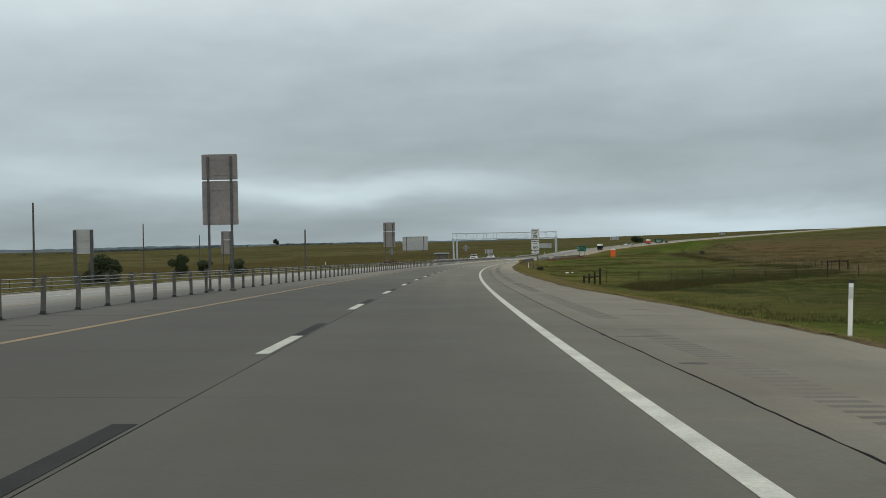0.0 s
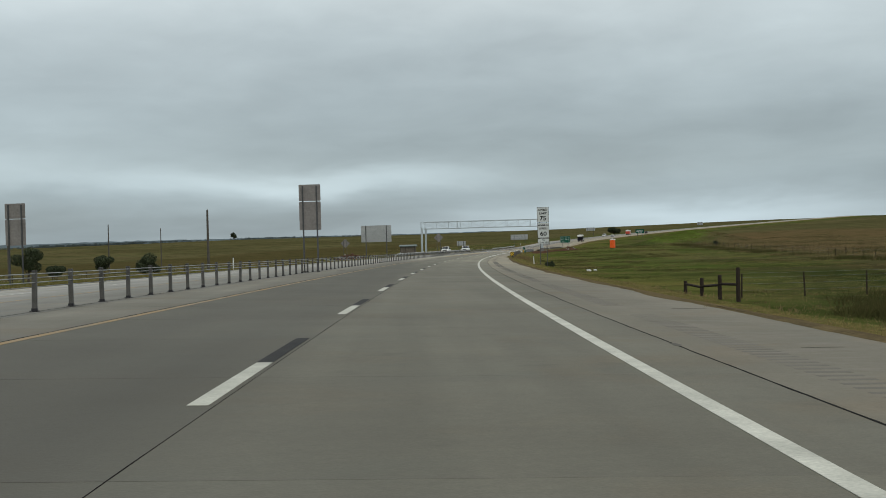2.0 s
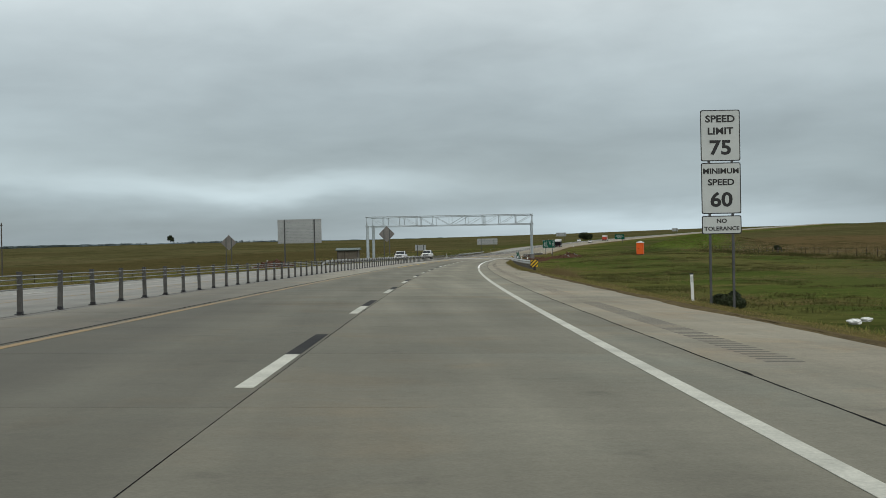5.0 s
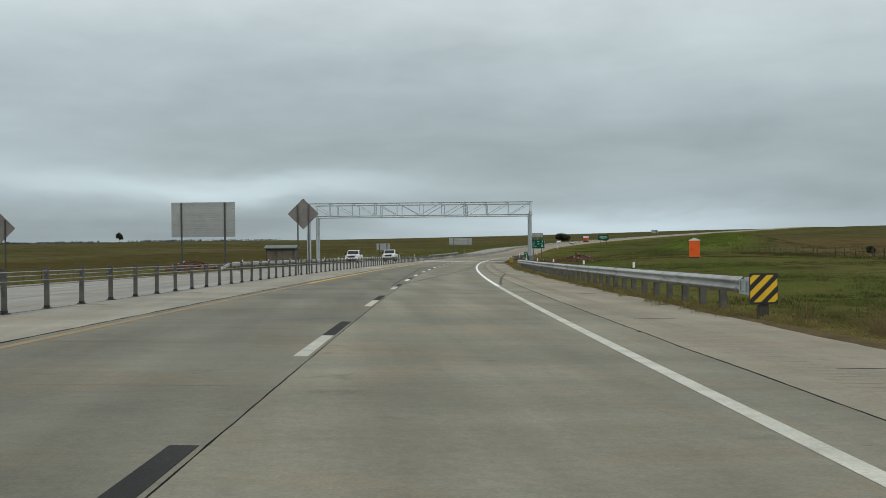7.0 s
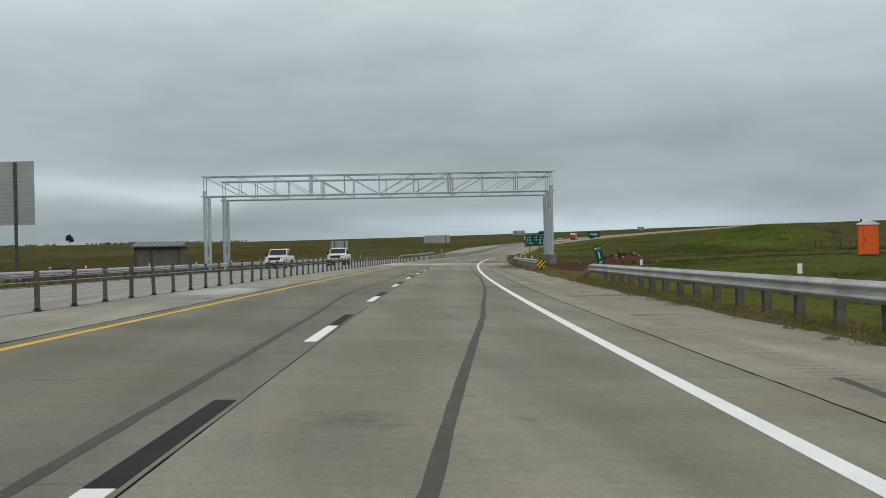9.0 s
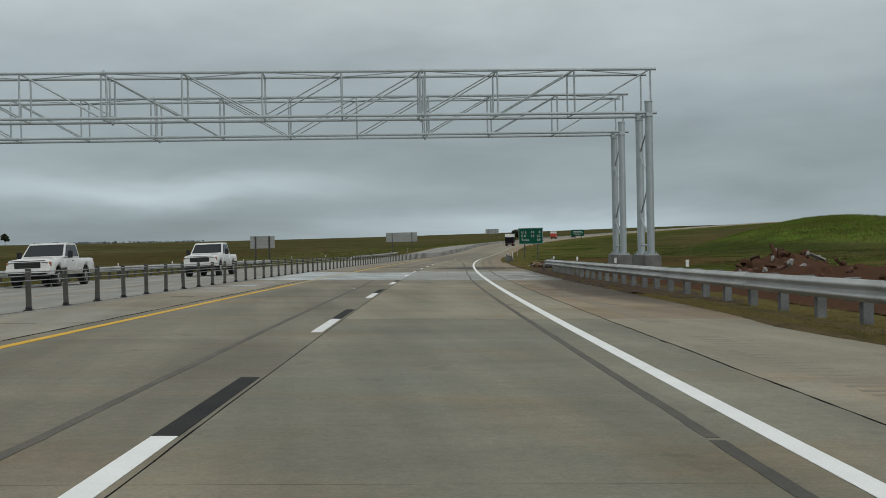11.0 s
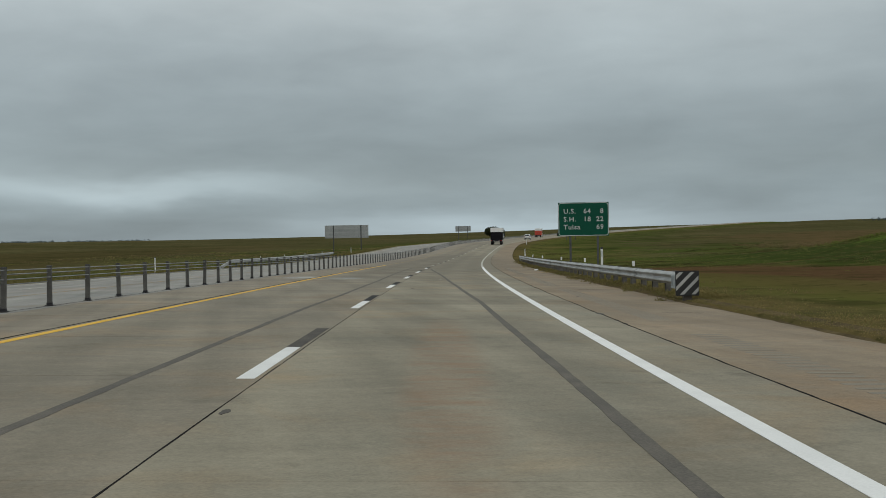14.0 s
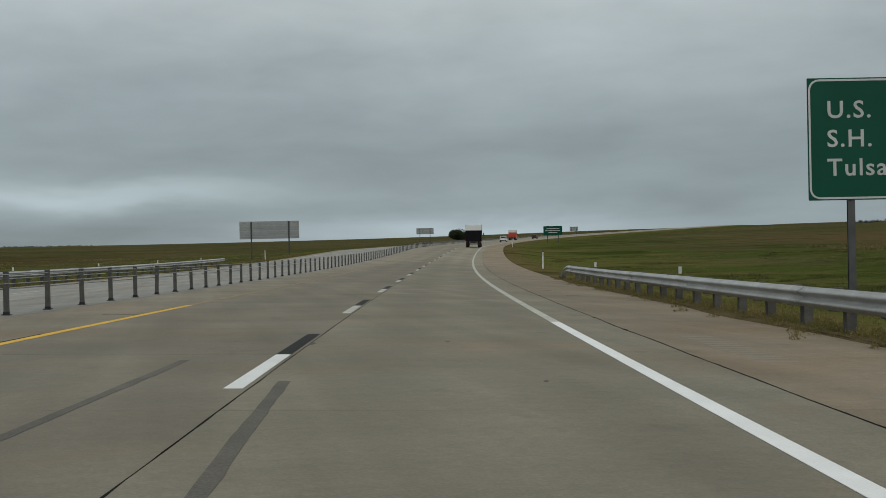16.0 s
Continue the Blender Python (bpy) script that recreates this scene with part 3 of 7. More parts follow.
def text_mesh(body, size, depth=0.004, align="CENTER", spacing=1.0, bold=0.012):
    cu = bpy.data.curves.new("letters", "FONT")
    cu.body, cu.size, cu.extrude, cu.align_x, cu.align_y = body, size, depth, align, "CENTER"
    cu.space_character, cu.resolution_u, cu.offset = spacing, 3, bold * size
    tmp = new("letters_tmp", cu)
    dg = bpy.context.evaluated_depsgraph_get()
    me = bpy.data.meshes.new_from_object(tmp.evaluated_get(dg))
    bpy.data.objects.remove(tmp)
    bpy.data.curves.remove(cu)
    me.name = "letters"
    return me


def letters(body, size, parent, x, z, y, mat, align="CENTER", spacing=1.0, bold=0.012, wide=1.0):
    """Lettering that faces -y."""
    me = text_mesh(body, size, 0.003, align, spacing, bold)
    me.materials.clear()
    me.materials.append(mat)
    ob = new("lettering", me)
    ob.parent = parent
    ob.matrix_basis = Matrix.Translation((x, y, z)) @ Matrix.Rotation(radians(90), 4, "X") @ Matrix.Diagonal((wide, 1, 1, 1))
    return ob


# ---- ground ----
def prairie_material():
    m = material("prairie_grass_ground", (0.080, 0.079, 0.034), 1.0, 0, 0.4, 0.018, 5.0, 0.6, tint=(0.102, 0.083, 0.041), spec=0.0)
    n, l = m.node_tree.nodes, m.node_tree.links
    b = n["Principled BSDF"]
    src = b.inputs["Base Color"].links[0].from_socket
    g = n.new("ShaderNodeNewGeometry")
    uv = n.new("ShaderNodeUVMap")
    sp = n.new("ShaderNodeSeparateXYZ")
    l.new(uv.outputs[0], sp.inputs[0])

    def noise_mask(scale, lo, hi, detail=5):
        t = n.new("ShaderNodeTexNoise")
        t.inputs["Scale"].default_value, t.inputs["Detail"].default_value, t.inputs["Roughness"].default_value = scale, detail, 0.6
        l.new(g.outputs["Position"], t.inputs[0])
        r = n.new("ShaderNodeMapRange")
        r.inputs[1].default_value, r.inputs[2].default_value = lo, hi
        l.new(t.outputs[0], r.inputs[0])
        return r.outputs[0]

    def band(lo0, lo1, hi0, hi1):
        """1 between lo1 and hi0 metres across, fading out to lo0 and hi1; its edge wavers."""
        w = n.new("ShaderNodeTexNoise")
        w.inputs["Scale"].default_value, w.inputs["Detail"].default_value = 0.09, 5
        l.new(g.outputs["Position"], w.inputs[0])
        wm = n.new("ShaderNodeMath")
        wm.operation, wm.inputs[1].default_value, wm.inputs[2].default_value = "MULTIPLY_ADD", 0.5 * max(2.0, (hi1 - hi0)), -0.25 * max(2.0, (hi1 - hi0))
        l.new(w.outputs[0], wm.inputs[0])
        ad = n.new("ShaderNodeMath")
        ad.operation = "ADD"
        l.new(sp.outputs[0], ad.inputs[0])
        l.new(wm.outputs[0], ad.inputs[1])
        r1 = n.new("ShaderNodeMapRange")
        r1.inputs[1].default_value, r1.inputs[2].default_value = lo0, lo1
        l.new(ad.outputs[0], r1.inputs[0])
        r2 = n.new("ShaderNodeMapRange")
        r2.inputs[1].default_value, r2.inputs[2].default_value = hi1, hi0
        l.new(ad.outputs[0], r2.inputs[0])
        mu = n.new("ShaderNodeMath")
        mu.operation = "MULTIPLY"
        l.new(r1.outputs[0], mu.inputs[0])
        l.new(r2.outputs[0], mu.inputs[1])
        return mu.outputs[0]

    def times(a, f):
        mu = n.new("ShaderNodeMath")
        mu.operation = "MULTIPLY"
        l.new(a, mu.inputs[0])
        if isinstance(f, float):
            mu.inputs[1].default_value = f
        else:
            l.new(f, mu.inputs[1])
        return mu.outputs[0]

    def over(color, fac):
        nonlocal src
        mx = n.new("ShaderNodeMix")
        mx.data_type = "RGBA"
        l.new(fac, mx.inputs["Factor"])
        l.new(src, mx.inputs["A"])
        mx.inputs["B"].default_value = (*color, 1)
        src = mx.outputs["Result"]

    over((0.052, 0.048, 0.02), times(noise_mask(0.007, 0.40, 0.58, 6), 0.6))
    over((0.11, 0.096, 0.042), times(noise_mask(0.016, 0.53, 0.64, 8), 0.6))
    over((0.092, 0.098, 0.026), times(band(6.0, 8, 16, 30), noise_mask(0.08, 0.25, 0.5)))
    over((0.056, 0.073, 0.018), times(band(10, 16, 38, 60), noise_mask(0.03, 0.44, 0.54, 6)))
    over((0.030, 0.042, 0.010), times(band(8, 13, 44, 70), times(noise_mask(0.06, 0.52, 0.62, 8), 0.85)))
    over((0.14, 0.108, 0.04), times(band(7, 10, 50, 90), times(noise_mask(0.045, 0.56, 0.66, 8), 0.7)))
    # patches with a place of their own: along, across, half length, half width, colour, strength
    for cs, cd, rs, rd, color, k in ((440, 17, 55, 6, (0.088, 0.052, 0.027), 1.0), (480, 35, 70, 9, (0.036, 0.052, 0.014), 0.85), (500, 51, 62, 10, (0.10, 0.15, 0.026), 0.95), (680, 110, 170, 50, (0.105, 0.072, 0.036), 0.85), (425, 11, 40, 2.5, (0.088, 0.08, 0.026), 0.7), (570, 80, 70, 28, (0.115, 0.075, 0.037), 0.9),
                                     (250, 22, 90, 10, (0.062, 0.085, 0.02), 0.6), (320, 45, 90, 14, (0.06, 0.082, 0.02), 0.6), (92, 24, 45, 8, (0.05, 0.078, 0.017), 0.6), (280, 33, 50, 4, (0.10, 0.092, 0.034), 0.7), (215, 14, 40, 3, (0.095, 0.088, 0.03), 0.6),
                                     (86, 18.5, 16, 2.6, (0.020, 0.030, 0.009), 0.95), (139, 40, 22, 5, (0.07, 0.04, 0.026), 0.85), (70, 42, 100, 26, (0.040, 0.040, 0.017), 0.7), (210, 78, 170, 24, (0.078, 0.057, 0.030), 0.85), (110, 30, 40, 5, (0.026, 0.036, 0.011), 0.7), (340, 80, 150, 16, (0.095, 0.066, 0.034), 0.7),
                                     (420, -40, 260, 16, (0.045, 0.05, 0.017), 0.75), (520, -130, 300, 50, (0.062, 0.048, 0.02), 0.7), (180, -30, 160, 7, (0.06, 0.075, 0.018), 0.7)):
        sh = n.new("ShaderNodeMapping")
        sh.vector_type = "TEXTURE"
        sh.inputs["Location"].default_value, sh.inputs["Scale"].default_value = (cd, cs, 0), (rd, rs, 1)
        l.new(uv.outputs[0], sh.inputs[0])
        le = n.new("ShaderNodeVectorMath")
        le.operation = "LENGTH"
        l.new(sh.outputs[0], le.inputs[0])
        wv = n.new("ShaderNodeMath")
        wv.operation = "ADD"
        l.new(le.outputs["Value"], wv.inputs[0])
        l.new(noise_mask(0.12, 0.0, 1.0, 7), wv.inputs[1])
        wr = n.new("ShaderNodeMapRange")
        wr.interpolation_type = "SMOOTHSTEP"
        wr.inputs[1].default_value, wr.inputs[2].default_value = 1.8, 1.3
        l.new(wv.outputs[0], wr.inputs[0])
        over(color, times(wr.outputs[0], k))
    over((0.056, 0.072, 0.017), times(band(-80, -34, -22.5, -20), times(noise_mask(0.05, 0.25, 0.5), 0.9)))
    over((0.125, 0.096, 0.040), times(band(4.5, 5.2, 6.4, 8.6), noise_mask(0.3, 0.25, 0.55)))
    over((0.09, 0.08, 0.03), times(band(-25, -22.5, -19, -18), noise_mask(0.3, 0.3, 0.6)))
    over((0.030, 0.036, 0.012), times(noise_mask(0.11, 0.55, 0.63, 8), 0.6))
    over((0.115, 0.085, 0.036), times(noise_mask(0.14, 0.58, 0.66, 8), 0.55))
    over((0.030, 0.032, 0.011), times(noise_mask(0.3, 0.56, 0.68, 8), 0.65))
    over((0.034, 0.037, 0.013), times(noise_mask(0.05, 0.58, 0.66, 8), 0.75))
    over((0.115, 0.094, 0.034), times(noise_mask(1.1, 0.54, 0.68, 8), 0.5))
    over((0.025, 0.028, 0.010), times(noise_mask(2.3, 0.56, 0.66, 6), 0.6))
    l.new(src, b.inputs["Base Color"])
    return m


def build_ground():
    ss = [-60 + 4 * i for i in range(150)]
    st = 4.0
    while ss[-1] < 4300:
        st = min(st * 1.06, 90)
        ss.append(ss[-1] + st)
    right = [5.2, 5.5, 5.8, 6.3, 7, 7.8, 8.7, 9.7, 10.8, 12, 13.5, 15, 17, 19, 21.5, 24, 27, 30, 33, 36, 40, 44, 49, 55, 62]
    left = [-19.5, -20.5, -21, -21.8, -23, -24.5, -26.5, -29, -32, -36, -41, -47, -54, -62]
    while right[-1] < 1750:
        right.append(right[-1] * 1.16)
    while left[-1] > -3600:
        left.append(left[-1] * 1.16)
    dd = left[::-1] + [-8.0] + right
    vs, us, fs = [], [], []
    for s in ss:
        for d in dd:
            vs.append(on_land(s, d))
            us.append((d, s))
    w = len(dd)
    for i in range(len(ss) - 1):
        for j in range(w - 1):
            a = i * w + j
            fs.append((a, a + 1, a + 1 + w, a + w))
    me = bpy.data.meshes.new("ground")
    me.from_pydata(vs, [], fs)
    lay = me.uv_layers.new(name="across")
    for lp in me.loops:
        lay.data[lp.index].uv = us[lp.vertex_index]
    for p in me.polygons:
        p.use_smooth = True
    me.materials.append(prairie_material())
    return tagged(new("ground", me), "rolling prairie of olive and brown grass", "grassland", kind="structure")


build_ground()

# ---- carriageways ----
bed = ribbon("road_bed", -60, 1690, -20.7, 5.5, -0.03, M_BED, step=6.0, thick=0.3, cols=8)
tagged(bed, "dark sealed bed below the highway slabs", "road", kind="structure")
SLAB_A, SLAB_B, SLAB_L = -7.7, 482.0, 4.57
N_SLAB = int((SLAB_B - SLAB_A) / SLAB_L)
SLAB_END = SLAB_A + N_SLAB * SLAB_L
PATCH = {"road_median": (358.2, 375.5), "road_lane_left": (358.2, 375.5), "road_lane_right": (358.2, 379.1), "road_shoulder": (361.0, 379.1)}


def slab_mesh(d0, d1, mat, gap):
    bm = bmesh.new()
    mid = (d0 + d1) / 2
    L = SLAB_L - gap
    uvl = bm.loops.layers.uv.new("across")
    vs = box(bm, (0, 0, -0.1), (d1 - d0 - 0.004, L, 0.2))
    for v in vs:
        v.co.z -= FALL * (v.co.x if mid > CROWN else -v.co.x)
    for f in bm.faces:
        for lp in f.loops:
            lp[uvl].uv = (lp.vert.co.x + mid, 0)
    bmesh.ops.recalc_face_normals(bm, faces=bm.faces)
    me = bpy.data.meshes.new("slab")
    bm.to_mesh(me)
    bm.free()
    me.materials.append(mat)
    return me


LATER = {M_LANE: M_LANE_LATE, M_LANE_IN: M_LANE_IN_LATE, M_SHOULDER: M_SHOULDER_LATE, M_MEDIAN: M_MEDIAN_LATE}


def slab_lane(name, d0, d1, mat, label, category, gap):
    """A run of concrete slabs with open joints; past the last one, a plain strip."""
    root = tagged(ribbon(name, SLAB_END, 1690, d0, d1, 0.0, LATER.get(mat, mat), step=6.0, thick=0.2, cols=2), label, category, kind="structure")
    back = ribbon("slab_run", -60, SLAB_A - 0.02, d0, d1, 0.0, mat, root, thick=0.2, step=6.0)
    me, fresh = slab_mesh(d0, d1, mat, gap), slab_mesh(d0, d1, M_PATCH, gap)
    grey, pale = slab_mesh(d0, d1, M_PATCH_GREY, gap), slab_mesh(d0, d1, M_PATCH_PALE, gap)
    lo, hi = PATCH.get(name, (0, 0))
    late = slab_mesh(d0, d1, LATER.get(mat, mat), gap)
    between = slab_mesh(d0, d1, M_LANE_IN_MID, gap)
    mid = (d0 + d1) / 2
    for i in range(N_SLAB):
        s = SLAB_A + (i + 0.5) * SLAB_L
        data = late if s > 330 + random.uniform(-6, 6) else me
        if mat is M_LANE_IN and abs(s - 325 + random.uniform(-8, 8)) < 24:
            data = between
        if lo - 1.5 < s < hi + 1.0:
            data = fresh
            if name in ("road_lane_right", "road_shoulder"):
                data = pale if s > 370 or name == "road_shoulder" else grey
        ob = bpy.data.objects.new("slab", data)
        scene.collection.objects.link(ob)
        ob.parent = root
        a, b = on_road(s - SLAB_L / 2, mid), on_road(s + SLAB_L / 2, mid)
        pitch = math.atan2(b.z - a.z, SLAB_L)
        ob.matrix_basis = stand(on_road(s, mid, random.uniform(-0.0005, 0.0005)), s) @ Matrix.Rotation(pitch, 4, "X")
    return root


# ---- carriageway edges ----
ribbon("opposite_shoulder_strip", -60, 1690, -20.6, -19.2, 0.0, M_SHOULDER, bed, step=6.0, thick=0.2)
opp = ribbon("opposite_carriageway", -60, 1690, -19.19, -7.62, 0.0, M_OPPOSITE, step=6.0, thick=0.2, cols=6)
tagged(opp, "pale grey concrete carriageway for oncoming traffic", "road", kind="structure")
# a shallow crown lies under the barrier, so the two halves meet there
slab_lane("road_median", -7.6, -5.48, M_MEDIAN, "pale concrete inner shoulder beside the cable barrier", "road", 0.012)
slab_lane("road_lane_left", -5.47, -1.5265, M_LANE_IN, "worn grey concrete passing lane", "road", 0.004)
slab_lane("road_lane_right", -1.5235, 2.888, M_LANE, "worn grey concrete driving lane", "road", 0.004)
slab_lane("road_shoulder", 2.894, 5.48, M_SHOULDER, "warm grey concrete shoulder with milled rumble strips", "road", 0.012)


ribbon("shoulder_apron", -9, 44, 5.476, lambda s: 5.48 + apron(s), 0.0, M_SHOULDER, bpy.data.objects["road_shoulder"], thick=0.2, step=2.0)

# ---- markings ----
lines = thing("road_markings", Matrix(), "white and yellow painted lane lines with black contrast blocks", "road marking", kind="structure")


def stripe(name, s0, s1, d, w, mat, parent, h=0.004, step=3.0):
    return ribbon(name, s0, s1, d - w / 2, d + w / 2, h, mat, parent, thick=0.003, step=step)


stripe("edge_line", -60, 234.6, EDGE_D, 0.16, M_WHITE_WORN, lines)
stripe("edge_line", 234.6, 482.8, EDGE_D, 0.16, M_WHITE, lines)
stripe("edge_line", 482.8, 1500, EDGE_D, 0.16, M_WHITE_WORN, lines, step=6.0)


def follow(pts):
    """d as a smooth function of s through a few points."""
    def at(s):
        for (a, p), (b, q) in zip(pts, pts[1:]):
            if s <= b:
                u = max(0, (s - a) / (b - a))
                return p + (q - p) * u
        return pts[-1][1]
    return at


yellow_at = follow([(-60, -5.44), (10, -5.44), (110, -5.33), (205, -5.2), (285, -5.07), (375, -5.14), (405, -5.25), (485, -5.38), (1500, -5.38)])
for a, b, mat in ((-60, 236.0, M_YELLOW_WORN), (236.0, 352.0, M_YELLOW), (352.0, 377.0, M_YELLOW_FADED), (377.0, 489.0, M_YELLOW), (489.0, 1500, M_YELLOW_WORN)):
    ribbon("yellow_line", a, b, lambda s: yellow_at(s) - 0.07, lambda s: yellow_at(s) + 0.07, 0.004, mat, lines, thick=0.003, step=3.0 if b < 600 else 6.0)


def crack(s0, s1, d, w, wob, step=0.6, mat=M_BED):
    """A ragged open joint along the road."""
    a = lambda s: d - w / 2 * (1 + 1.3 * noise.noise((s * 1.9, d, 1))) + wob * noise.noise((s * 0.35, d, 6))
    b = lambda s: d + w / 2 * (1 + 1.5 * noise.noise((s * 2.3, d, 3))) + wob * noise.noise((s * 0.35, d, 6))
    ribbon("joint_crack", s0, s1, a, b, 0.002, mat, lines, thick=0.002, step=step)


crack(-20, 357.9, -5.475, 0.045, 0.01)
crack(376.2, 480, -5.475, 0.045, 0.01)
crack(-20, 357.9, 2.891, 0.022, 0.035, 0.25)
crack(380.7, 560, 2.891, 0.022, 0.035, 0.25)
crack(-20, 150, -1.525, 0.006, 0.004, 0.4)
crack(150, 357.9, -1.525, 0.011, 0.006, 0.4)
crack(376.2, 520, -1.525, 0.011, 0.006, 0.4)
# through the repair the joints are only grimy seams
crack(357.9, 380.7, 2.86, 0.06, 0.05, 0.15, M_GRIND_PALE)
crack(357.9, 366.0, -1.515, 0.022, 0.018, 0.12, M_GRIND_PALE)
crack(366.0, 376.2, -1.515, 0.012, 0.03, 0.2, M_GRIND_PALE)
for k in range(-2, 80):
    a = DASH0 + CYCLE * k
    far = a > 700
    if 362 < a < 366:
        stripe("lane_dash", a + 1.3, a + 4.4, DASH_D, 0.16, M_WHITE, lines, step=1.6)
        continue
    stripe("lane_dash", a, a + 3.2, DASH_D, 0.16, M_WHITE if 234 < a < 482 else M_WHITE_WORN, lines, step=1.6)
    if not far and not 360 < a < 374:
        stripe("contrast_block", a + 3.205, a + 6.45, DASH_D, 0.17, M_BLACK_WORN if 345 < a < 420 else M_BLACK_PAINT, lines, step=1.6)
for k in range(-2, 60):
    a = 4.0 + CYCLE * k
    stripe("opposite_dash", a, a + 3.2, -15.2, 0.16, M_WHITE_WORN, lines, step=3.2)
stripe("opposite_edge_line", -60, 1500, -11.6, 0.14, M_YELLOW_WORN, lines, step=6.0)
stripe("opposite_edge_line", -60, 1500, -18.85, 0.14, M_WHITE_WORN, lines, step=6.0)


def ghost(pts, w, mat=M_GRIND):
    f = follow(pts)
    g = lambda s: w * (1 - 0.55 * smooth(354, 360, s) * (1 - smooth(384, 396, s)))
    wob = lambda s: 0.012 * noise.noise((s * 0.6, pts[0][0], 0)) + 0.010 * noise.noise((s * 2.3, pts[0][0], 4)) + 0.008 * noise.noise((s * 6.1, pts[0][0], 9))
    ribbon("ground_off_line", pts[0][0], pts[-1][0], lambda s: f(s) - g(s) / 2 + wob(s), lambda s: f(s) + g(s) / 2 + wob(s + 40), 0.0025, mat, lines, thick=0.002, step=0.25)


ghost([(236, -1.62), (242.4, -1.1), (251.4, -0.5), (257.5, -0.08), (260, 0.06), (265, 0.36), (272, 0.78), (276.5, 0.95), (282.8, 1.23), (290.5, 1.48), (304.7, 1.71), (318, 1.64)], 0.10)
ghost([(318.1, 1.64), (325, 1.6), (345, 1.44), (358, 1.38)], 0.09, M_GRIND_PALE)
ghost([(358.1, 1.34), (359.0, 1.35), (361.0, 1.42), (363, 1.37), (366.4, 1.44), (370, 1.37), (378, 1.43), (390, 1.39), (402, 1.32)], 0.115)
ghost([(402.1, 1.32), (414, 1.16), (423, 0.98), (427.4, 0.9), (434.3, 0.62), (438.6, 0.46), (442, 0.3), (453.9, -0.19), (460.4, -0.55), (469.3, -1.10), (470.8, -1.17), (474.0, -1.30)], 0.11, M_GRIND_PALE)
ghost([(234, -1.86), (244, -1.93), (258, -2.07), (266, -2.18), (273, -2.31), (276, -2.4), (279, -2.51), (283, -2.6), (286.5, -2.63), (290, -2.59), (293, -2.5), (296, -2.39)], 0.10)
ghost([(296.1, -2.39), (300, -2.33), (306, -2.32), (320, -2.4), (348, -2.5), (357.6, -2.66)], 0.085, M_GRIND_PALE)
ghost([(380, -2.7), (425, -2.62), (431, -2.53), (445, -2.5), (462, -2.64), (476, -2.6)], 0.10, M_GRIND_PALE)
ghost([(236.9, 2.25), (242, 2.46), (252, 2.95), (262, 3.55)], 0.11)


def paint_flecks():
    """Leftover bits of the old lane paint inside the ground-off stripe."""
    f = follow([(325, 1.57), (345, 1.41), (368, 1.33), (402, 1.29), (421, 1.02)])
    rng = random.Random(71)
    for a, b in ((341.0, 350.5), (386.0, 399.0)):
        s = a
        while s < b:
            q = rng.uniform(0.12, 0.42)
            d = f(s) + rng.uniform(-0.015, 0.015)
            ribbon("paint_fleck", s, s + q, d - 0.010, d + 0.008, 0.0045, M_WHITE_WORN, lines, thick=0.003, step=0.3)
            s += q + rng.uniform(0.7, 2.2)
    for s, q in ((346.6, 0.5), (349.0, 0.3), (357.3, 0.3)):
        ribbon("paint_fleck", s, s + q, -2.60, -2.55, 0.0045, M_WHITE_WORN, lines, thick=0.003, step=0.3)


paint_flecks()


def spall(s, d, ls, ld, mat, seed):
    """A small ragged patch of broken or resealed concrete beside a joint."""
    rng = random.Random(seed)
    bm = bmesh.new()
    k = 14
    ring = [(s + ls * (0.6 + 0.5 * rng.random()) * math.sin(i * 6.283 / k), d + ld * (0.6 + 0.5 * rng.random()) * math.cos(i * 6.283 / k)) for i in range(k)]
    lo = [bm.verts.new(on_road(p, q, 0.0005)) for p, q in ring]
    hi = [bm.verts.new(on_road(p, q, 0.0032)) for p, q in ring]
    for i in range(k):
        bm.faces.new((lo[i], lo[(i + 1) % k], hi[(i + 1) % k], hi[i]))
    bm.faces.new(hi)
    bm.faces.new(lo[::-1])
    part("joint_spall", bm, mat, lines)


for i, (s, d, ls, ld) in enumerate(((350.5, -1.47, 0.3, 0.06), (343.5, 2.9, 0.3, 0.14), (403.5, -1.5, 0.28, 0.08), (410.5, -1.45, 0.25, 0.06), (399.6, -1.3, 0.25, 0.12), (423.0, 2.9, 0.6, 0.12), (398.0, -2.6, 0.4, 0.5), (401.0, -2.7, 0.4, 0.45), (441.0, 0.35, 0.35, 0.16), (436.5, -0.9, 0.25, 0.08), (474.0, 1.0, 0.07, 0.05), (468.0, 0.4, 0.06, 0.04), (478.5, 0.2, 0.06, 0.05), (478.2, -1.5, 0.5, 0.07), (430.6, 3.4, 0.3, 0.1), (9.0, 3.2, 0.25, 0.3), (64.0, 2.9, 0.5, 0.1), (216.0, 2.9, 0.5, 0.08), (280.4, -5.9, 0.4, 0.2))):
    spall(s, d, ls * 0.55, ld * 0.6, M_GRIND, 300 + i)
for i, (s, d, ls, ld) in enumerate(((448.0, -0.2, 0.3, 0.09), (350.0, -6.6, 1.4, 0.5), (288.0, -6.5, 1.5, 0.4))):
    spall(s, d, ls, ld, M_PATCH, 340 + i)
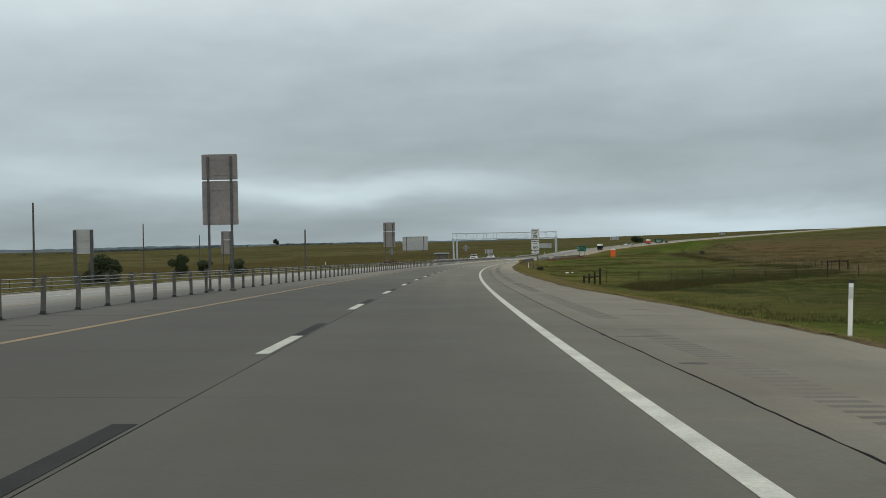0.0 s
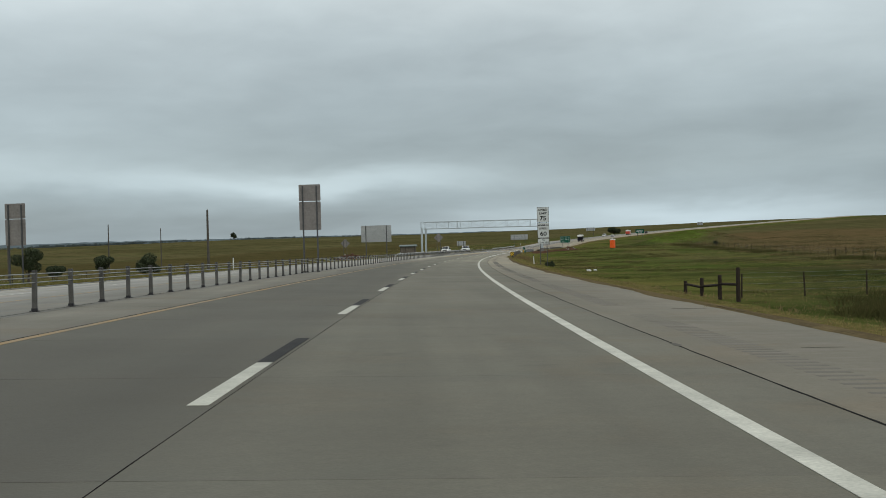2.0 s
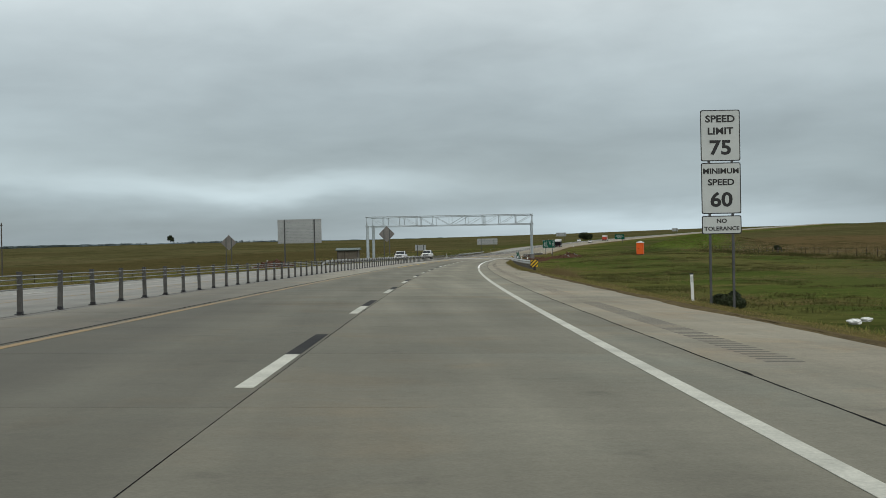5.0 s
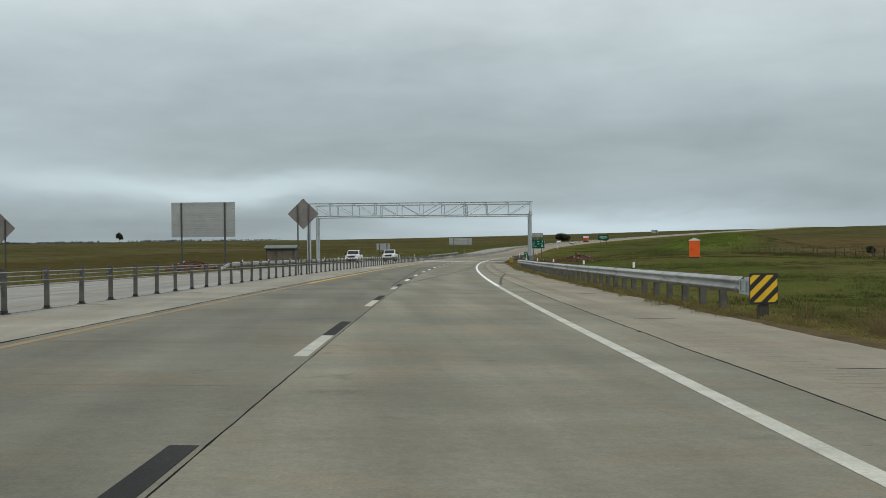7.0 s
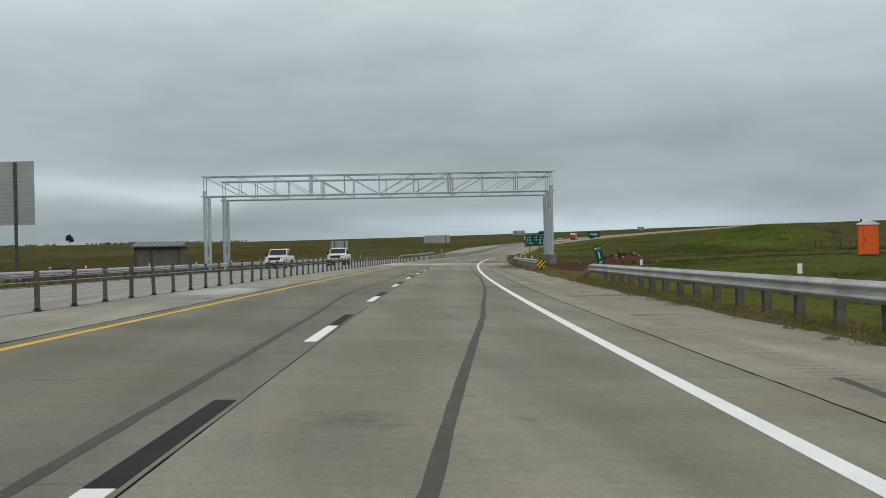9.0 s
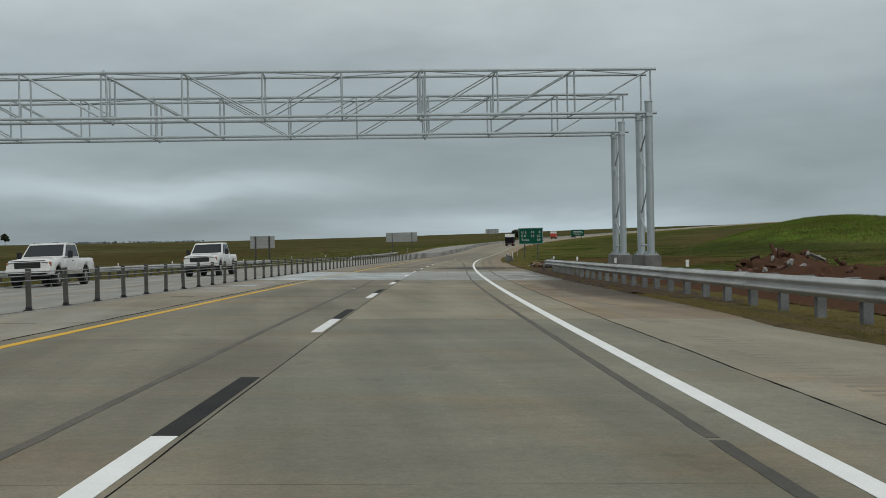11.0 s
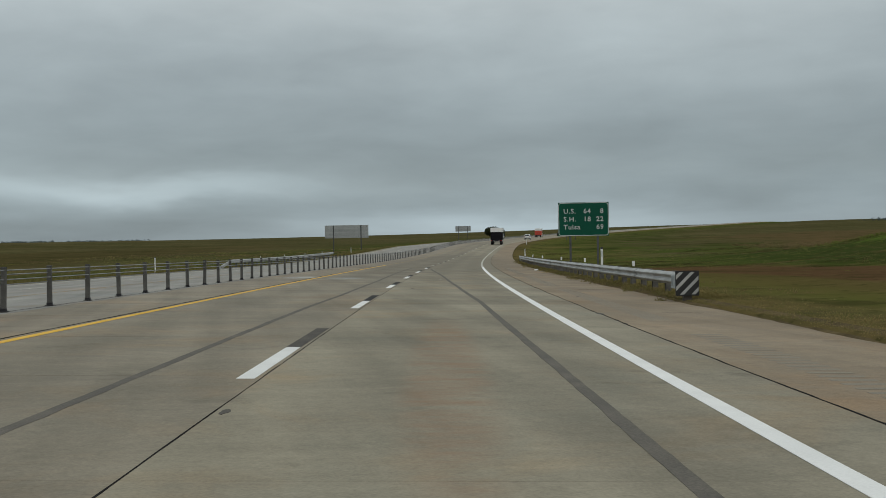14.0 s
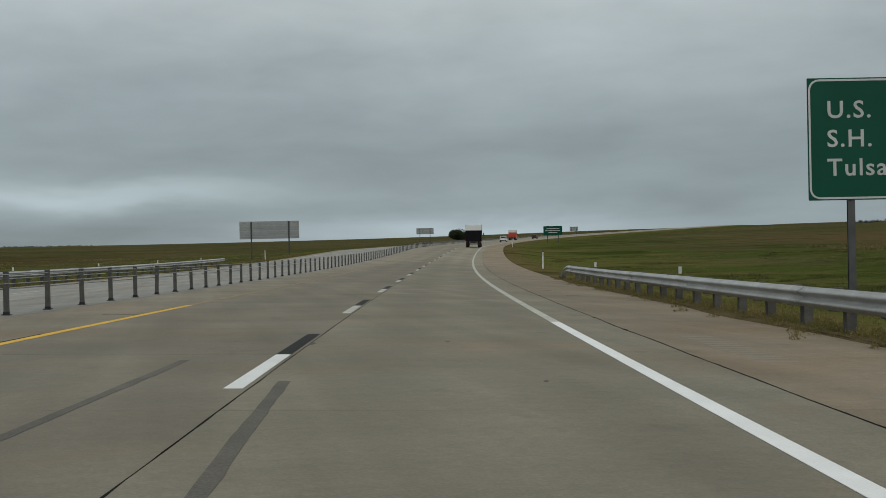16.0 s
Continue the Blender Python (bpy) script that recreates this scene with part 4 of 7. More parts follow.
# sealed edges of the repaired slabs
for s, a, b in ((357.88, -5.4, 2.8), (376.16, -5.4, -1.55), (380.73, -1.45, 2.8)):
    ribbon("joint_crack", s, s + 0.02, a, b, 0.002, M_BED, lines, thick=0.002, step=0.05, cols=8)
for s0, s1, d, w in ((369.8, 375.3, 0.31, 0.035),):
    ribbon("joint_crack", s0, s1, lambda s: d - w / 2 * (1 + noise.noise((s * 2, d, 1))), lambda s: d + w / 2 * (1 + noise.noise((s * 3, d, 5))), 0.002, M_GRIND, lines, thick=0.002, step=0.2)
for s0, a, b in ((369.65, -1.5, 2.78), (375.2, 0.3, 2.8), (366.4, 3.0, 4.8), (372.6, 3.1, 5.0)):
    bm = bmesh.new()
    prev = None
    n = int((b - a) / 0.12)
    for i in range(n + 1):
        d = a + (b - a) * i / n
        w = 0.022 * (0.7 + noise.noise((d * 3, s0, 0)))
        q = s0 + 0.06 * noise.noise((d * 1.3, s0, 4))
        row = [bm.verts.new(on_road(q - w, d, 0.0025)), bm.verts.new(on_road(q + w, d, 0.0025))]
        if prev:
            bm.faces.new((prev[0], prev[1], row[1], row[0]))
        prev = row
    part("joint_crack", bm, M_GRIND, lines)
for i, (s0, d, ls, ld) in enumerate(((367.3, -3.9, 0.08, 0.2), (371.5, -3.1, 0.07, 0.25), (363.4, -4.7, 0.12, 0.5), (374.6, -4.2, 0.1, 0.8), (368.0, 3.6, 0.12, 0.5), (364.9, 4.4, 0.1, 0.6), (371.0, 4.3, 0.1, 0.5))):
    spall(s0, d, ls, ld, M_GRIND, 700 + i)
rng_j = random.Random(78)
for i in range(60):
    spall(rng_j.uniform(2, 520), 2.891 + rng_j.uniform(-0.02, 0.02), rng_j.uniform(0.06, 0.28), rng_j.uniform(0.012, 0.04), M_BED, 800 + i)
rng_c = random.Random(77)
for i in range(70):
    # short ragged cracks across the shoulder and the inner shoulder
    s, d = rng_c.uniform(4, 500), rng_c.choice((rng_c.uniform(3.1, 5.0), rng_c.uniform(-7.4, -5.8)))
    spall(s, d, rng_c.uniform(0.02, 0.045), rng_c.uniform(0.15, 0.5), M_GRIND, 500 + i)
crack(-20, 480, -7.83, 0.02, 0.03)


def edge_dirt():
    """Soil and thatch creeping over the outer edge of the shoulder."""
    bm = bmesh.new()
    prev = None
    s = -6.0
    while s < 520:
        o = apron(s)
        a = 5.46 + o - 0.30 * max(0.0, noise.noise((s * 0.16, 2, 0)) + 0.15) - 0.10 * abs(noise.noise((s * 0.9, 7, 0))) - 0.05 * abs(noise.noise((s * 2.7, 3, 0)))
        low = smooth(328, 336, s) * (1 - smooth(386, 394, s))
        h = (0.012 - 0.016 * low) + 0.01 * noise.noise((s * 1.5, 1, 1))
        row = [bm.verts.new(on_road(s, a, 0.0005)), bm.verts.new(on_road(s, a + 0.05, h)), bm.verts.new(on_road(s, 5.50 + o, 0.018 + h)), bm.verts.new((*flat(s, 5.85 + o), max(land(s, 5.85 + o), prof(s) + cross(5.85 + o) - 0.10) + 0.03)), bm.verts.new((*flat(s, 6.1 + o), land(s, 6.1 + o) - 0.06))]
        if prev:
            for j in range(4):
                bm.faces.new((prev[j], prev[j + 1], row[j + 1], row[j]))
        prev = row
        s += 0.45
    tagged(finish("edge_soil", bm, M_EDGE), "dry soil and thatch along the shoulder edge", "soil", kind="stuff")


edge_dirt()

# rumble strips: milled grooves drawn as flat, darker bars on the shoulder
def rumble(s0, s1, mat):
    groove = bmesh.new()
    s = s0
    while s < s1:
        if (s % 18.3) < 15.5 and not (355 < s < 404):
            p = on_road(s, 3.62, 0.0013)
            box(groove, p, (0.42, 0.11, 0.001), Matrix.Rotation(-s / RAD, 4, "Z") @ Matrix.Rotation(FALL, 4, "Y"))
        s += 0.30
    return tagged(part("rumble_grooves", groove, mat, lines), kind="stuff")


rumble(0.0, 165.0, M_GROOVE_DARK)
rumble(165.0, 480.0, M_GROOVE)


# ---- cable barrier in the median ----
def cable_barrier():
    root = thing("cable_barrier", Matrix(), "galvanised posts with four steel cables down the paved median", "barrier")
    bm = bmesh.new()
    # folded channel post, its open side along the road, with a bright cap strip
    w, dpt, t, h = 0.092, 0.06, 0.008, 0.80
    extr = [(-w / 2, 0), (w / 2, 0), (w / 2, dpt), (w / 2 - 0.02, dpt), (w / 2 - 0.02, dpt - t), (w / 2 - t, dpt - t), (w / 2 - t, t), (-w / 2 + t, t), (-w / 2 + t, dpt - t), (-w / 2 + 0.02, dpt - t), (-w / 2 + 0.02, dpt), (-w / 2, dpt)]
    lo = [bm.verts.new((x, y, 0.0)) for x, y in extr]
    hi = [bm.verts.new((x, y, h)) for x, y in extr]
    n = len(extr)
    for i in range(n):
        bm.faces.new((lo[i], lo[(i + 1) % n], hi[(i + 1) % n], hi[i]))
    bm.faces.new(hi)
    bm.faces.new(lo[::-1])
    post = part("post", bm, M_POST, root)
    bm = bmesh.new()
    box(bm, (0, 0.03, 0.010), (0.17, 0.14, 0.016))
    box(bm, (0, 0.03, 0.04), (0.11, 0.08, 0.05))
    foot = part("socket", bm, M_DARK, post, bevel=0.006)
    bm = bmesh.new()
    box(bm, (0, 0.028, 0.795), (0.096, 0.066, 0.03))
    cap = part("cap", bm, M_CAP, post, bevel=0.004)
    # the spacing changes a little from reach to reach
    reach = ((-5.0, 11), (20.2, 11), (44.4, 13), (72.9, 13), (101.3, 12), (127.4, 40), (215.3, 20), (258.4, 14), (289.4, 61), (423.0, 7), (439.7, 21), (484.9, 15), (518.0, 70), (671.3, 0))
    spots = [a + (b - a) * i / n for (a, n), (b, _) in zip(reach, reach[1:]) for i in range(n)]
    first, gap = spots[0], 2.25
    for k, s in enumerate(spots):
        m = stand(on_road(s, -7.86), s, random.uniform(-4, 4), random.gauss(0, 0.8)) @ Matrix.Rotation(radians(random.gauss(0, 1.2)), 4, "X")
        if k == 0:
            post.matrix_basis = m
            continue
        p = again(post, root, m)
        again(foot, p, Matrix())
        if k < 230:
            again(cap, p, Matrix())
    far = bmesh.new()
    for k in range(200):
        s = 671.3 + gap * k
        box(far, on_road(s, -7.86, 0.4), (0.09, 0.06, 0.8))
    tagged(part("post_row", far, M_POST, root), kind="stuff")
    for z, off in ((0.745, 0.035), (0.665, -0.03), (0.575, 0.035), (0.48, -0.03)):
        cu = bmesh.new()
        ring0 = None
        s = first - 4
        while s < 1100:
            c = on_road(s, -7.86 + off, z + 0.006 * math.sin(s * 2.7))
            ring = [cu.verts.new(c + Vector((0.0105 * math.cos(a), 0, 0.0105 * math.sin(a)))) for a in (0, 1.57, 3.14, 4.71)]
            if ring0:
                for i in range(4):
                    cu.faces.new((ring0[i], ring0[(i + 1) % 4], ring[(i + 1) % 4], ring[i]))
            ring0 = ring
            s += 4.631 if s < 500 else 20
        part("cable", cu, M_CABLE, root)


cable_barrier()


# ---- W-beam guardrails ----
def wbeam_outline(side):
    """Cross-section of the corrugated rail, x towards traffic times side, z from the rail's middle."""
    half = [(-0.156 + 0.0195 * k, 0.041 * (1 - math.cos(math.pi * k / 4))) for k in range(17)]
    front = [(side * x, z) for z, x in half]
    back = [(side * (x - 0.009), z) for z, x in half][::-1]
    return front + back


def rail_strip(parent, stations, side, name="rail"):
    """One corrugated beam through stations (s, d, h of its middle)."""
    bm = bmesh.new()
    prev = None
    out = wbeam_outline(side)
    for s, d, h in stations:
        c = on_road(s, d, h)
        ax = Vector((math.cos(s / RAD), -math.sin(s / RAD), 0))
        ring = [bm.verts.new(c + ax * x + Vector((0, 0, z))) for x, z in out]
        if prev:
            for i in range(len(ring)):
                j = (i + 1) % len(ring)
                bm.faces.new((prev[i], prev[j], ring[j], ring[i]))
        else:
            bm.faces.new(ring)
        prev = ring
    bm.faces.new(prev[::-1])
    ob = part(name, bm, M_RAIL, parent)
    for p in ob.data.polygons:
        p.use_smooth = True
    return ob


def guardrail(name, s0, s1, d, side, label, start="plain", end="plain", caps=(), mat_post=M_TIMBER, H=0.60):
    """Rail from s0 to s1, beam face at d; side -1: traffic lies towards smaller d."""
    root = thing(name, Matrix(), label, "guardrail", "roadside guardrails")
    gap = 1.905
    s = s0
    n = int((s1 - s0) / 7.62)
    for i in range(n + 1):
        a, b = s0 + i * 7.62, min(s1, s0 + (i + 1) * 7.62 + 0.3)
        if b - a < 0.6:
            continue
        st = [(a + (b - a) * k / 4, d + side * 0.006 * (i % 2), H + 0.002 * (i % 3)) for k in range(5)]
        rail_strip(root, st, side)
        bm = bmesh.new()
        for k in range(4):
            for z in (-0.1, 0.1):
                c = on_road(a + 0.14 + 0.06 * (k % 2), d, H + z * (0.6 + 0.3 * (k // 2)))
                ax = Vector((math.cos(a / RAD), -math.sin(a / RAD), 0)) * side
                rod(bm, c + ax * 0.05, c + ax * 0.088, 0.012, 6)
        part("splice_bolts", bm, M_GALV, root)
    bm = bmesh.new()
    box(bm, (0, 0, H - 0.65), (0.15, 0.17, 1.5))
    post = part("post", bm, mat_post, root, bevel=0.008)
    bm = bmesh.new()
    box(bm, (0, 0, 0), (0.2, 0.13, 0.34))
    block = part("spacer_block", bm, mat_post, post, bevel=0.008)
    bm = bmesh.new()
    box(bm, (0, 0, 0), (0.08, 0.02, 0.17))
    box(bm, (0, -0.012, 0.03), (0.07, 0.006, 0.1))
    cap = part("reflector_plate", bm, M_WHITE_PLASTIC, post, bevel=0.003)
    k, capped = 0, False
    s += 2.705
    while s <= s1 + 0.01:
        m = stand(on_road(s, d - side * 0.3, 0.0), s, random.uniform(-3, 3), random.gauss(0, 0.9))
        bl = Matrix.Translation((side * 0.19, 0, H))
        cp = Matrix.Translation((-side * 0.02, 0, H + 0.27))
        if k == 0:
            post.matrix_basis, block.matrix_basis, cap.matrix_basis = m, bl, cp
        else:
            p = again(post, root, m)
            again(block, p, bl)
            if any(abs(s - q) <= gap / 2 for q in caps):
                if capped:
                    again(cap, p, cp)
                else:
                    cap.parent, capped = p, True
        s += gap
        k += 1
    if not capped:
        bpy.data.objects.remove(cap)
    if end == "slope":
        rail_strip(root, [(s1, d, H), (s1 + 0.8, d + 0.02, H - 0.03), (s1 + 1.9, d + 0.06, H - 0.12), (s1 + 3.2, d + 0.12, H - 0.27), (s1 + 4.6, d + 0.2, H - 0.46), (s1 + 5.2, d + 0.24, H - 0.56)], side, "sloped_end")
        bm = bmesh.new()
        box(bm, on_road(s1 + 5.25, d + 0.26, 0.03), (0.34, 0.3, 0.1), Matrix.Rotation(-s1 / RAD, 4, "Z"))
        part("end_shoe", bm, M_POST, root, bevel=0.01)
    if start == "slope":
        rail_strip(root, [(s0 - 4.2, d + side * -0.3, 0.0), (s0 - 3.2, d - side * 0.22, 0.16), (s0 - 2.1, d - side * 0.14, 0.36), (s0 - 1, d - side * 0.06, 0.52), (s0, d, H)], side, "sloped_end")
    return root


def object_marker(root, s, d, h, colour, label, bar=0.046):
    """Square striped end plate on a crushable box head, facing the traffic; the bars fall to the left."""
    bm = bmesh.new()
    for z in (-0.15, 0.15):
        box(bm, (0, 0.55, z), (0.11, 1.1, 0.035))
    for y in (0.06, 0.3, 0.62, 1.05):
        box(bm, (0, y, 0), (0.10, 0.035, 0.30))
    box(bm, (0.03, 0.55, 0), (0.012, 1.05, 0.28))
    for z in (-0.125, 0.125):
        box(bm, (-0.12, 0.68, z), (0.014, 1.0, 0.045))
    for y in (0.2, 0.55, 0.75, 1.15):
        box(bm, (-0.12, y, 0), (0.014, 0.05, 0.25))
    box(bm, (-0.095, 0.68, 0), (0.012, 0.95, 0.2))
    head = part("impact_head", bm, M_GALV, root, bevel=0.006)
    head.matrix_basis = stand(on_road(s, d, h), s)
    bm = bmesh.new()
    plate(bm, 0.53, 0.56, 0.012, 0.02, y=-0.03)
    pl = part("marker_plate", bm, M_SIGN_BLACK, head, label)
    bm = bmesh.new()
    q = 0.25
    # diagonal bars clipped to the plate
    for c in (-0.27, -0.09, 0.09, 0.27):
        lo, hi = c - bar, c + bar
        poly = []
        pts = [(-q, -q), (q, -q), (q, q), (-q, q)]

        def clip(pts, f):
            out = []
            for i, p in enumerate(pts):
                r = pts[(i + 1) % len(pts)]
                a, b = f(p), f(r)
                if a >= 0:
                    out.append(p)
                if (a >= 0) != (b >= 0):
                    u = a / (a - b)
                    out.append((p[0] + (r[0] - p[0]) * u, p[1] + (r[1] - p[1]) * u))
            return out
        poly = clip(clip(pts, lambda p: (p[1] - p[0]) / 1.414 - lo), lambda p: hi - (p[1] - p[0]) / 1.414)
        if len(poly) > 2:
            extrude_outline(bm, poly, -0.042, -0.0365)
    part("stripes", bm, colour, pl)
    bm = bmesh.new()
    box(bm, (0.02, 0.1, -0.52), (0.18, 0.16, 0.6))
    part("end_post", bm, M_TIMBER, head, bevel=0.008)


r1 = guardrail("guardrail", 214.95, 295.4, 5.82, -1, "galvanised W-beam guardrail on timber posts in roadside grass", end="slope", caps=(228.2, 242.7, 257.2, 271.8, 286.3), mat_post=M_GREY_TIMBER)
object_marker(r1, 213.7, 5.86, 0.56, M_SIGN_YELLOW, "black plate with diagonal yellow stripes")
r2 = guardrail("guardrail", 324.6, 374.0, 5.85, -1, "galvanised W-beam guardrail guarding the gantry foot", end="slope", caps=(338.9, 350.3, 361.8, 372.2), mat_post=M_STEEL_POST)
object_marker(r2, 323.7, 5.9, 0.5, M_SIGN_YELLOW, "black plate with diagonal yellow stripes")
r3 = guardrail("guardrail", 428.0, 513.5, 5.72, -1, "galvanised W-beam guardrail below the green distance sign", end="slope", caps=(437.9, 452.6, 464.0, 477.7, 492.3, 506.0), mat_post=M_GREY_TIMBER, H=0.48)
object_marker(r3, 427.9, 5.52, 0.42, M_MARKER_GREY, "black plate with diagonal white stripes", 0.032)
guardrail("guardrail", 298, 437.5, -21.0, 1, "galvanised W-beam guardrail beside the oncoming carriageway", start="slope", mat_post=M_POST, caps=tuple(304.0 + 13.4 * k for k in range(10)))
guardrail("guardrail", 506, 567.7, -21.0, 1, "galvanised W-beam guardrail beside the oncoming carriageway", start="slope", mat_post=M_POST, caps=(508.8, 520.2, 533.5, 547.0, 560.2))


# ---- signs ----
def sign_posts(root, xs, top, base, r=0.045, mat=None):
    for x in xs:
        bm = bmesh.new()
        # one rolled I-section
        half = ((r, -0.033), (r, -0.023), (0.006, -0.023), (0.006, 0.023), (r, 0.023), (r, 0.033))
        section = list(half) + [(-u, -v) for u, v in half]
        lo = [bm.verts.new((x + u, v, base)) for u, v in section]
        hi = [bm.verts.new((x + u, v, top)) for u, v in section]
        n = len(section)
        for k in range(n):
            bm.faces.new((lo[k], lo[(k + 1) % n], hi[(k + 1) % n], hi[k]))
        bm.faces.new(hi)
        bm.faces.new(lo[::-1])
        part("post", bm, mat or M_SIGN_POST, root)


def base_of(s, d):
    return land(s, d) - prof(s) - cross(d) - 0.25


def double_sign_back(s, d, h0, heights, w, label, turn=0):
    """Two panels over each other on two posts, seen from behind (they face oncoming traffic, along +y)."""
    root = thing("road_sign", stand(on_road(s, d), s, turn), label, "road sign", "signs for oncoming traffic")
    b = min(-0.05, base_of(s, d)) if d < -20 else -0.05
    total = sum(heights) + 0.04 * (len(heights) - 1)
    sign_posts(root, (-0.32 * w, 0.32 * w), h0 + total - 0.08, b, 0.04)
    z = h0
    for i, hh in enumerate(heights):
        bm = bmesh.new()
        plate(bm, w, hh, 0.006, 0.05, y=0.045, z=z + hh / 2)
        p = part("panel", bm, M_SIGN_BACK, root, "dull grey aluminium sign back")
        bm = bmesh.new()
        plate(bm, w - 0.02, hh - 0.02, 0.003, 0.045, y=0.0505, z=z + hh / 2)
        part("face", bm, M_SIGN_WHITE, p)
        for q in (0.2, 0.8):
            bm = bmesh.new()
            box(bm, (0, 0.036, z + hh * q), (w * 0.92, 0.012, 0.04))
            part("stiffener", bm, M_SIGN_BACK, p)
        z += hh + 0.04
    if d > -20:
        for x in (-0.32 * w, 0.32 * w):
            bm = bmesh.new()
            box(bm, (x, 0, 0.04), (0.2, 0.2, 0.08))
            part("base_plate", bm, M_POST, root, bevel=0.01)
    return root


double_sign_back(38.1, -7.85, 2.42, (1.62, 0.94), 1.32, "two stacked grey sign backs on steel posts in the median")
double_sign_back(114.8, -7.69, 2.41, (1.62, 0.94), 1.24, "two stacked grey sign backs with weathered stains, on median posts")
double_sign_back(116.9, -25.5, 2.35, (1.55, 0.9), 1.22, "two stacked grey sign backs beyond the oncoming carriageway")


def board_back(s, d0, d1, h0, h1, label, slats=14, posts=(-0.34, 0.34), turn=0):
    """A large guide sign of ribbed aluminium planks, seen from behind."""
    w, hh, mid = d1 - d0, h1 - h0, (d0 + d1) / 2
    root = thing("guide_sign", stand(on_road(s, mid), s, turn), label, "road sign", "signs for oncoming traffic")
    sign_posts(root, [w * x for x in posts], h1 - 0.05, min(-0.3, base_of(s, mid) - 0.6), 0.1)
    bm = bmesh.new()
    box(bm, (0, 0.075, 0), (w, 0.008, hh / slats * 0.97))
    box(bm, (0, 0.062, -hh / slats * 0.44), (w, 0.022, 0.022))
    plank = part("plank", bm, M_BOARD, root)
    for i in range(slats):
        m = Matrix.Translation((0, 0, h0 + (i + 0.5) * hh / slats))
        if i == 0:
            plank.matrix_basis = m
        else:
            again(plank, root, m)
    bm = bmesh.new()
    plate(bm, w, hh, 0.004, 0.06, y=0.083, z=(h0 + h1) / 2)
    part("face", bm, M_GREEN, root)
    return root


board_back(71.0, -25.0, -23.65, 2.18, 3.8, "small ribbed aluminium sign back beyond the oncoming carriageway", 9, (-0.42, 0.42))
board_back(322.8, -33.7, -26.2, 3.75, 7.8, "large ribbed aluminium guide sign back on two posts", 16)
board_back(632, -34.3, -25.2, 2.3, 4.95, "long pale guide sign back beside the rising road", 10, (-0.3, 0.33))
board_back(456, -27.4, -24.2, 2.25, 3.85, "low ribbed guide sign back beside the oncoming carriageway", 8, (-0.28, 0.28))
board_back(937, -54.0, -46.5, 3.4, 6.0, "distant pale guide sign back near the crest", 8, (-0.3, 0.3))
board_back(1202, -26.0, -20.5, 2.2, 5.0, "distant pale sign back on the crest", 6, (-0.3, 0.3))


def diamond_back(s, d, top, label):
    root = thing("warning_sign", stand(on_road(s, d), s), label, "road sign", "signs for oncoming traffic")
    b = base_of(s, d) if d < -20 else -0.05
    sign_posts(root, (-0.3, 0.3), top - 0.38, b, 0.035)
    bm = bmesh.new()
    plate(bm, 1.22, 1.22, 0.005, 0.05)
    bmesh.ops.rotate(bm, verts=bm.verts, cent=(0, 0, 0), matrix=Matrix.Rotation(radians(45), 3, "Y"))
    bmesh.ops.translate(bm, verts=bm.verts, vec=(0, 0.045, top - 0.86))
    p = part("panel", bm, M_SIGN_BACK, root, "grey aluminium diamond seen from behind")
    bm = bmesh.new()
    plate(bm, 1.2, 1.2, 0.003, 0.05)
    bmesh.ops.rotate(bm, verts=bm.verts, cent=(0, 0, 0), matrix=Matrix.Rotation(radians(45), 3, "Y"))
    bmesh.ops.translate(bm, verts=bm.verts, vec=(0, 0.0505, top - 0.86))
    part("face", bm, M_SIGN_YELLOW, p)


diamond_back(255, -7.85, 4.2, "diamond warning sign back on two median posts")
diamond_back(256.5, -25.3, 3.95, "diamond warning sign back on two posts in the grass")


def speed_sign():
    s, d = 170.2, 8.83
    root = thing("speed_limit_sign", stand(on_road(s, d), s), "white speed limit and minimum speed signs on two posts", "road sign")
    sign_posts(root, (-0.36, 0.36), 5.6, base_of(s, d), 0.035)
    for z0, hh, rows in ((4.09, 1.6, (("SPEED", 0.30, 1.31), ("LIMIT", 0.30, 0.93), ("75", 0.62, 0.40))), (2.44, 1.6, (("MINIMUM", 0.23, 1.33), ("SPEED", 0.27, 0.98), ("60", 0.62, 0.42))), (1.80, 0.58, (("NO", 0.18, 0.41), ("TOLERANCE", 0.17, 0.17)))):
        bm = bmesh.new()
        plate(bm, 1.24, hh, 0.006, 0.06, y=-0.045, z=z0 + hh / 2)
        p = part("panel", bm, M_SIGN_BLACK, root, "white sheet with black lettering and border")
        bm = bmesh.new()
        plate(bm, 1.18, hh - 0.06, 0.004, 0.05, y=-0.0495, z=z0 + hh / 2)
        part("face", bm, M_SIGN_WHITE, p)
        for body, size, zz in rows:
            letters(body, size, p, 0, z0 + zz, -0.0545, M_SIGN_BLACK, bold=0.028, wide=1.14)


speed_sign()


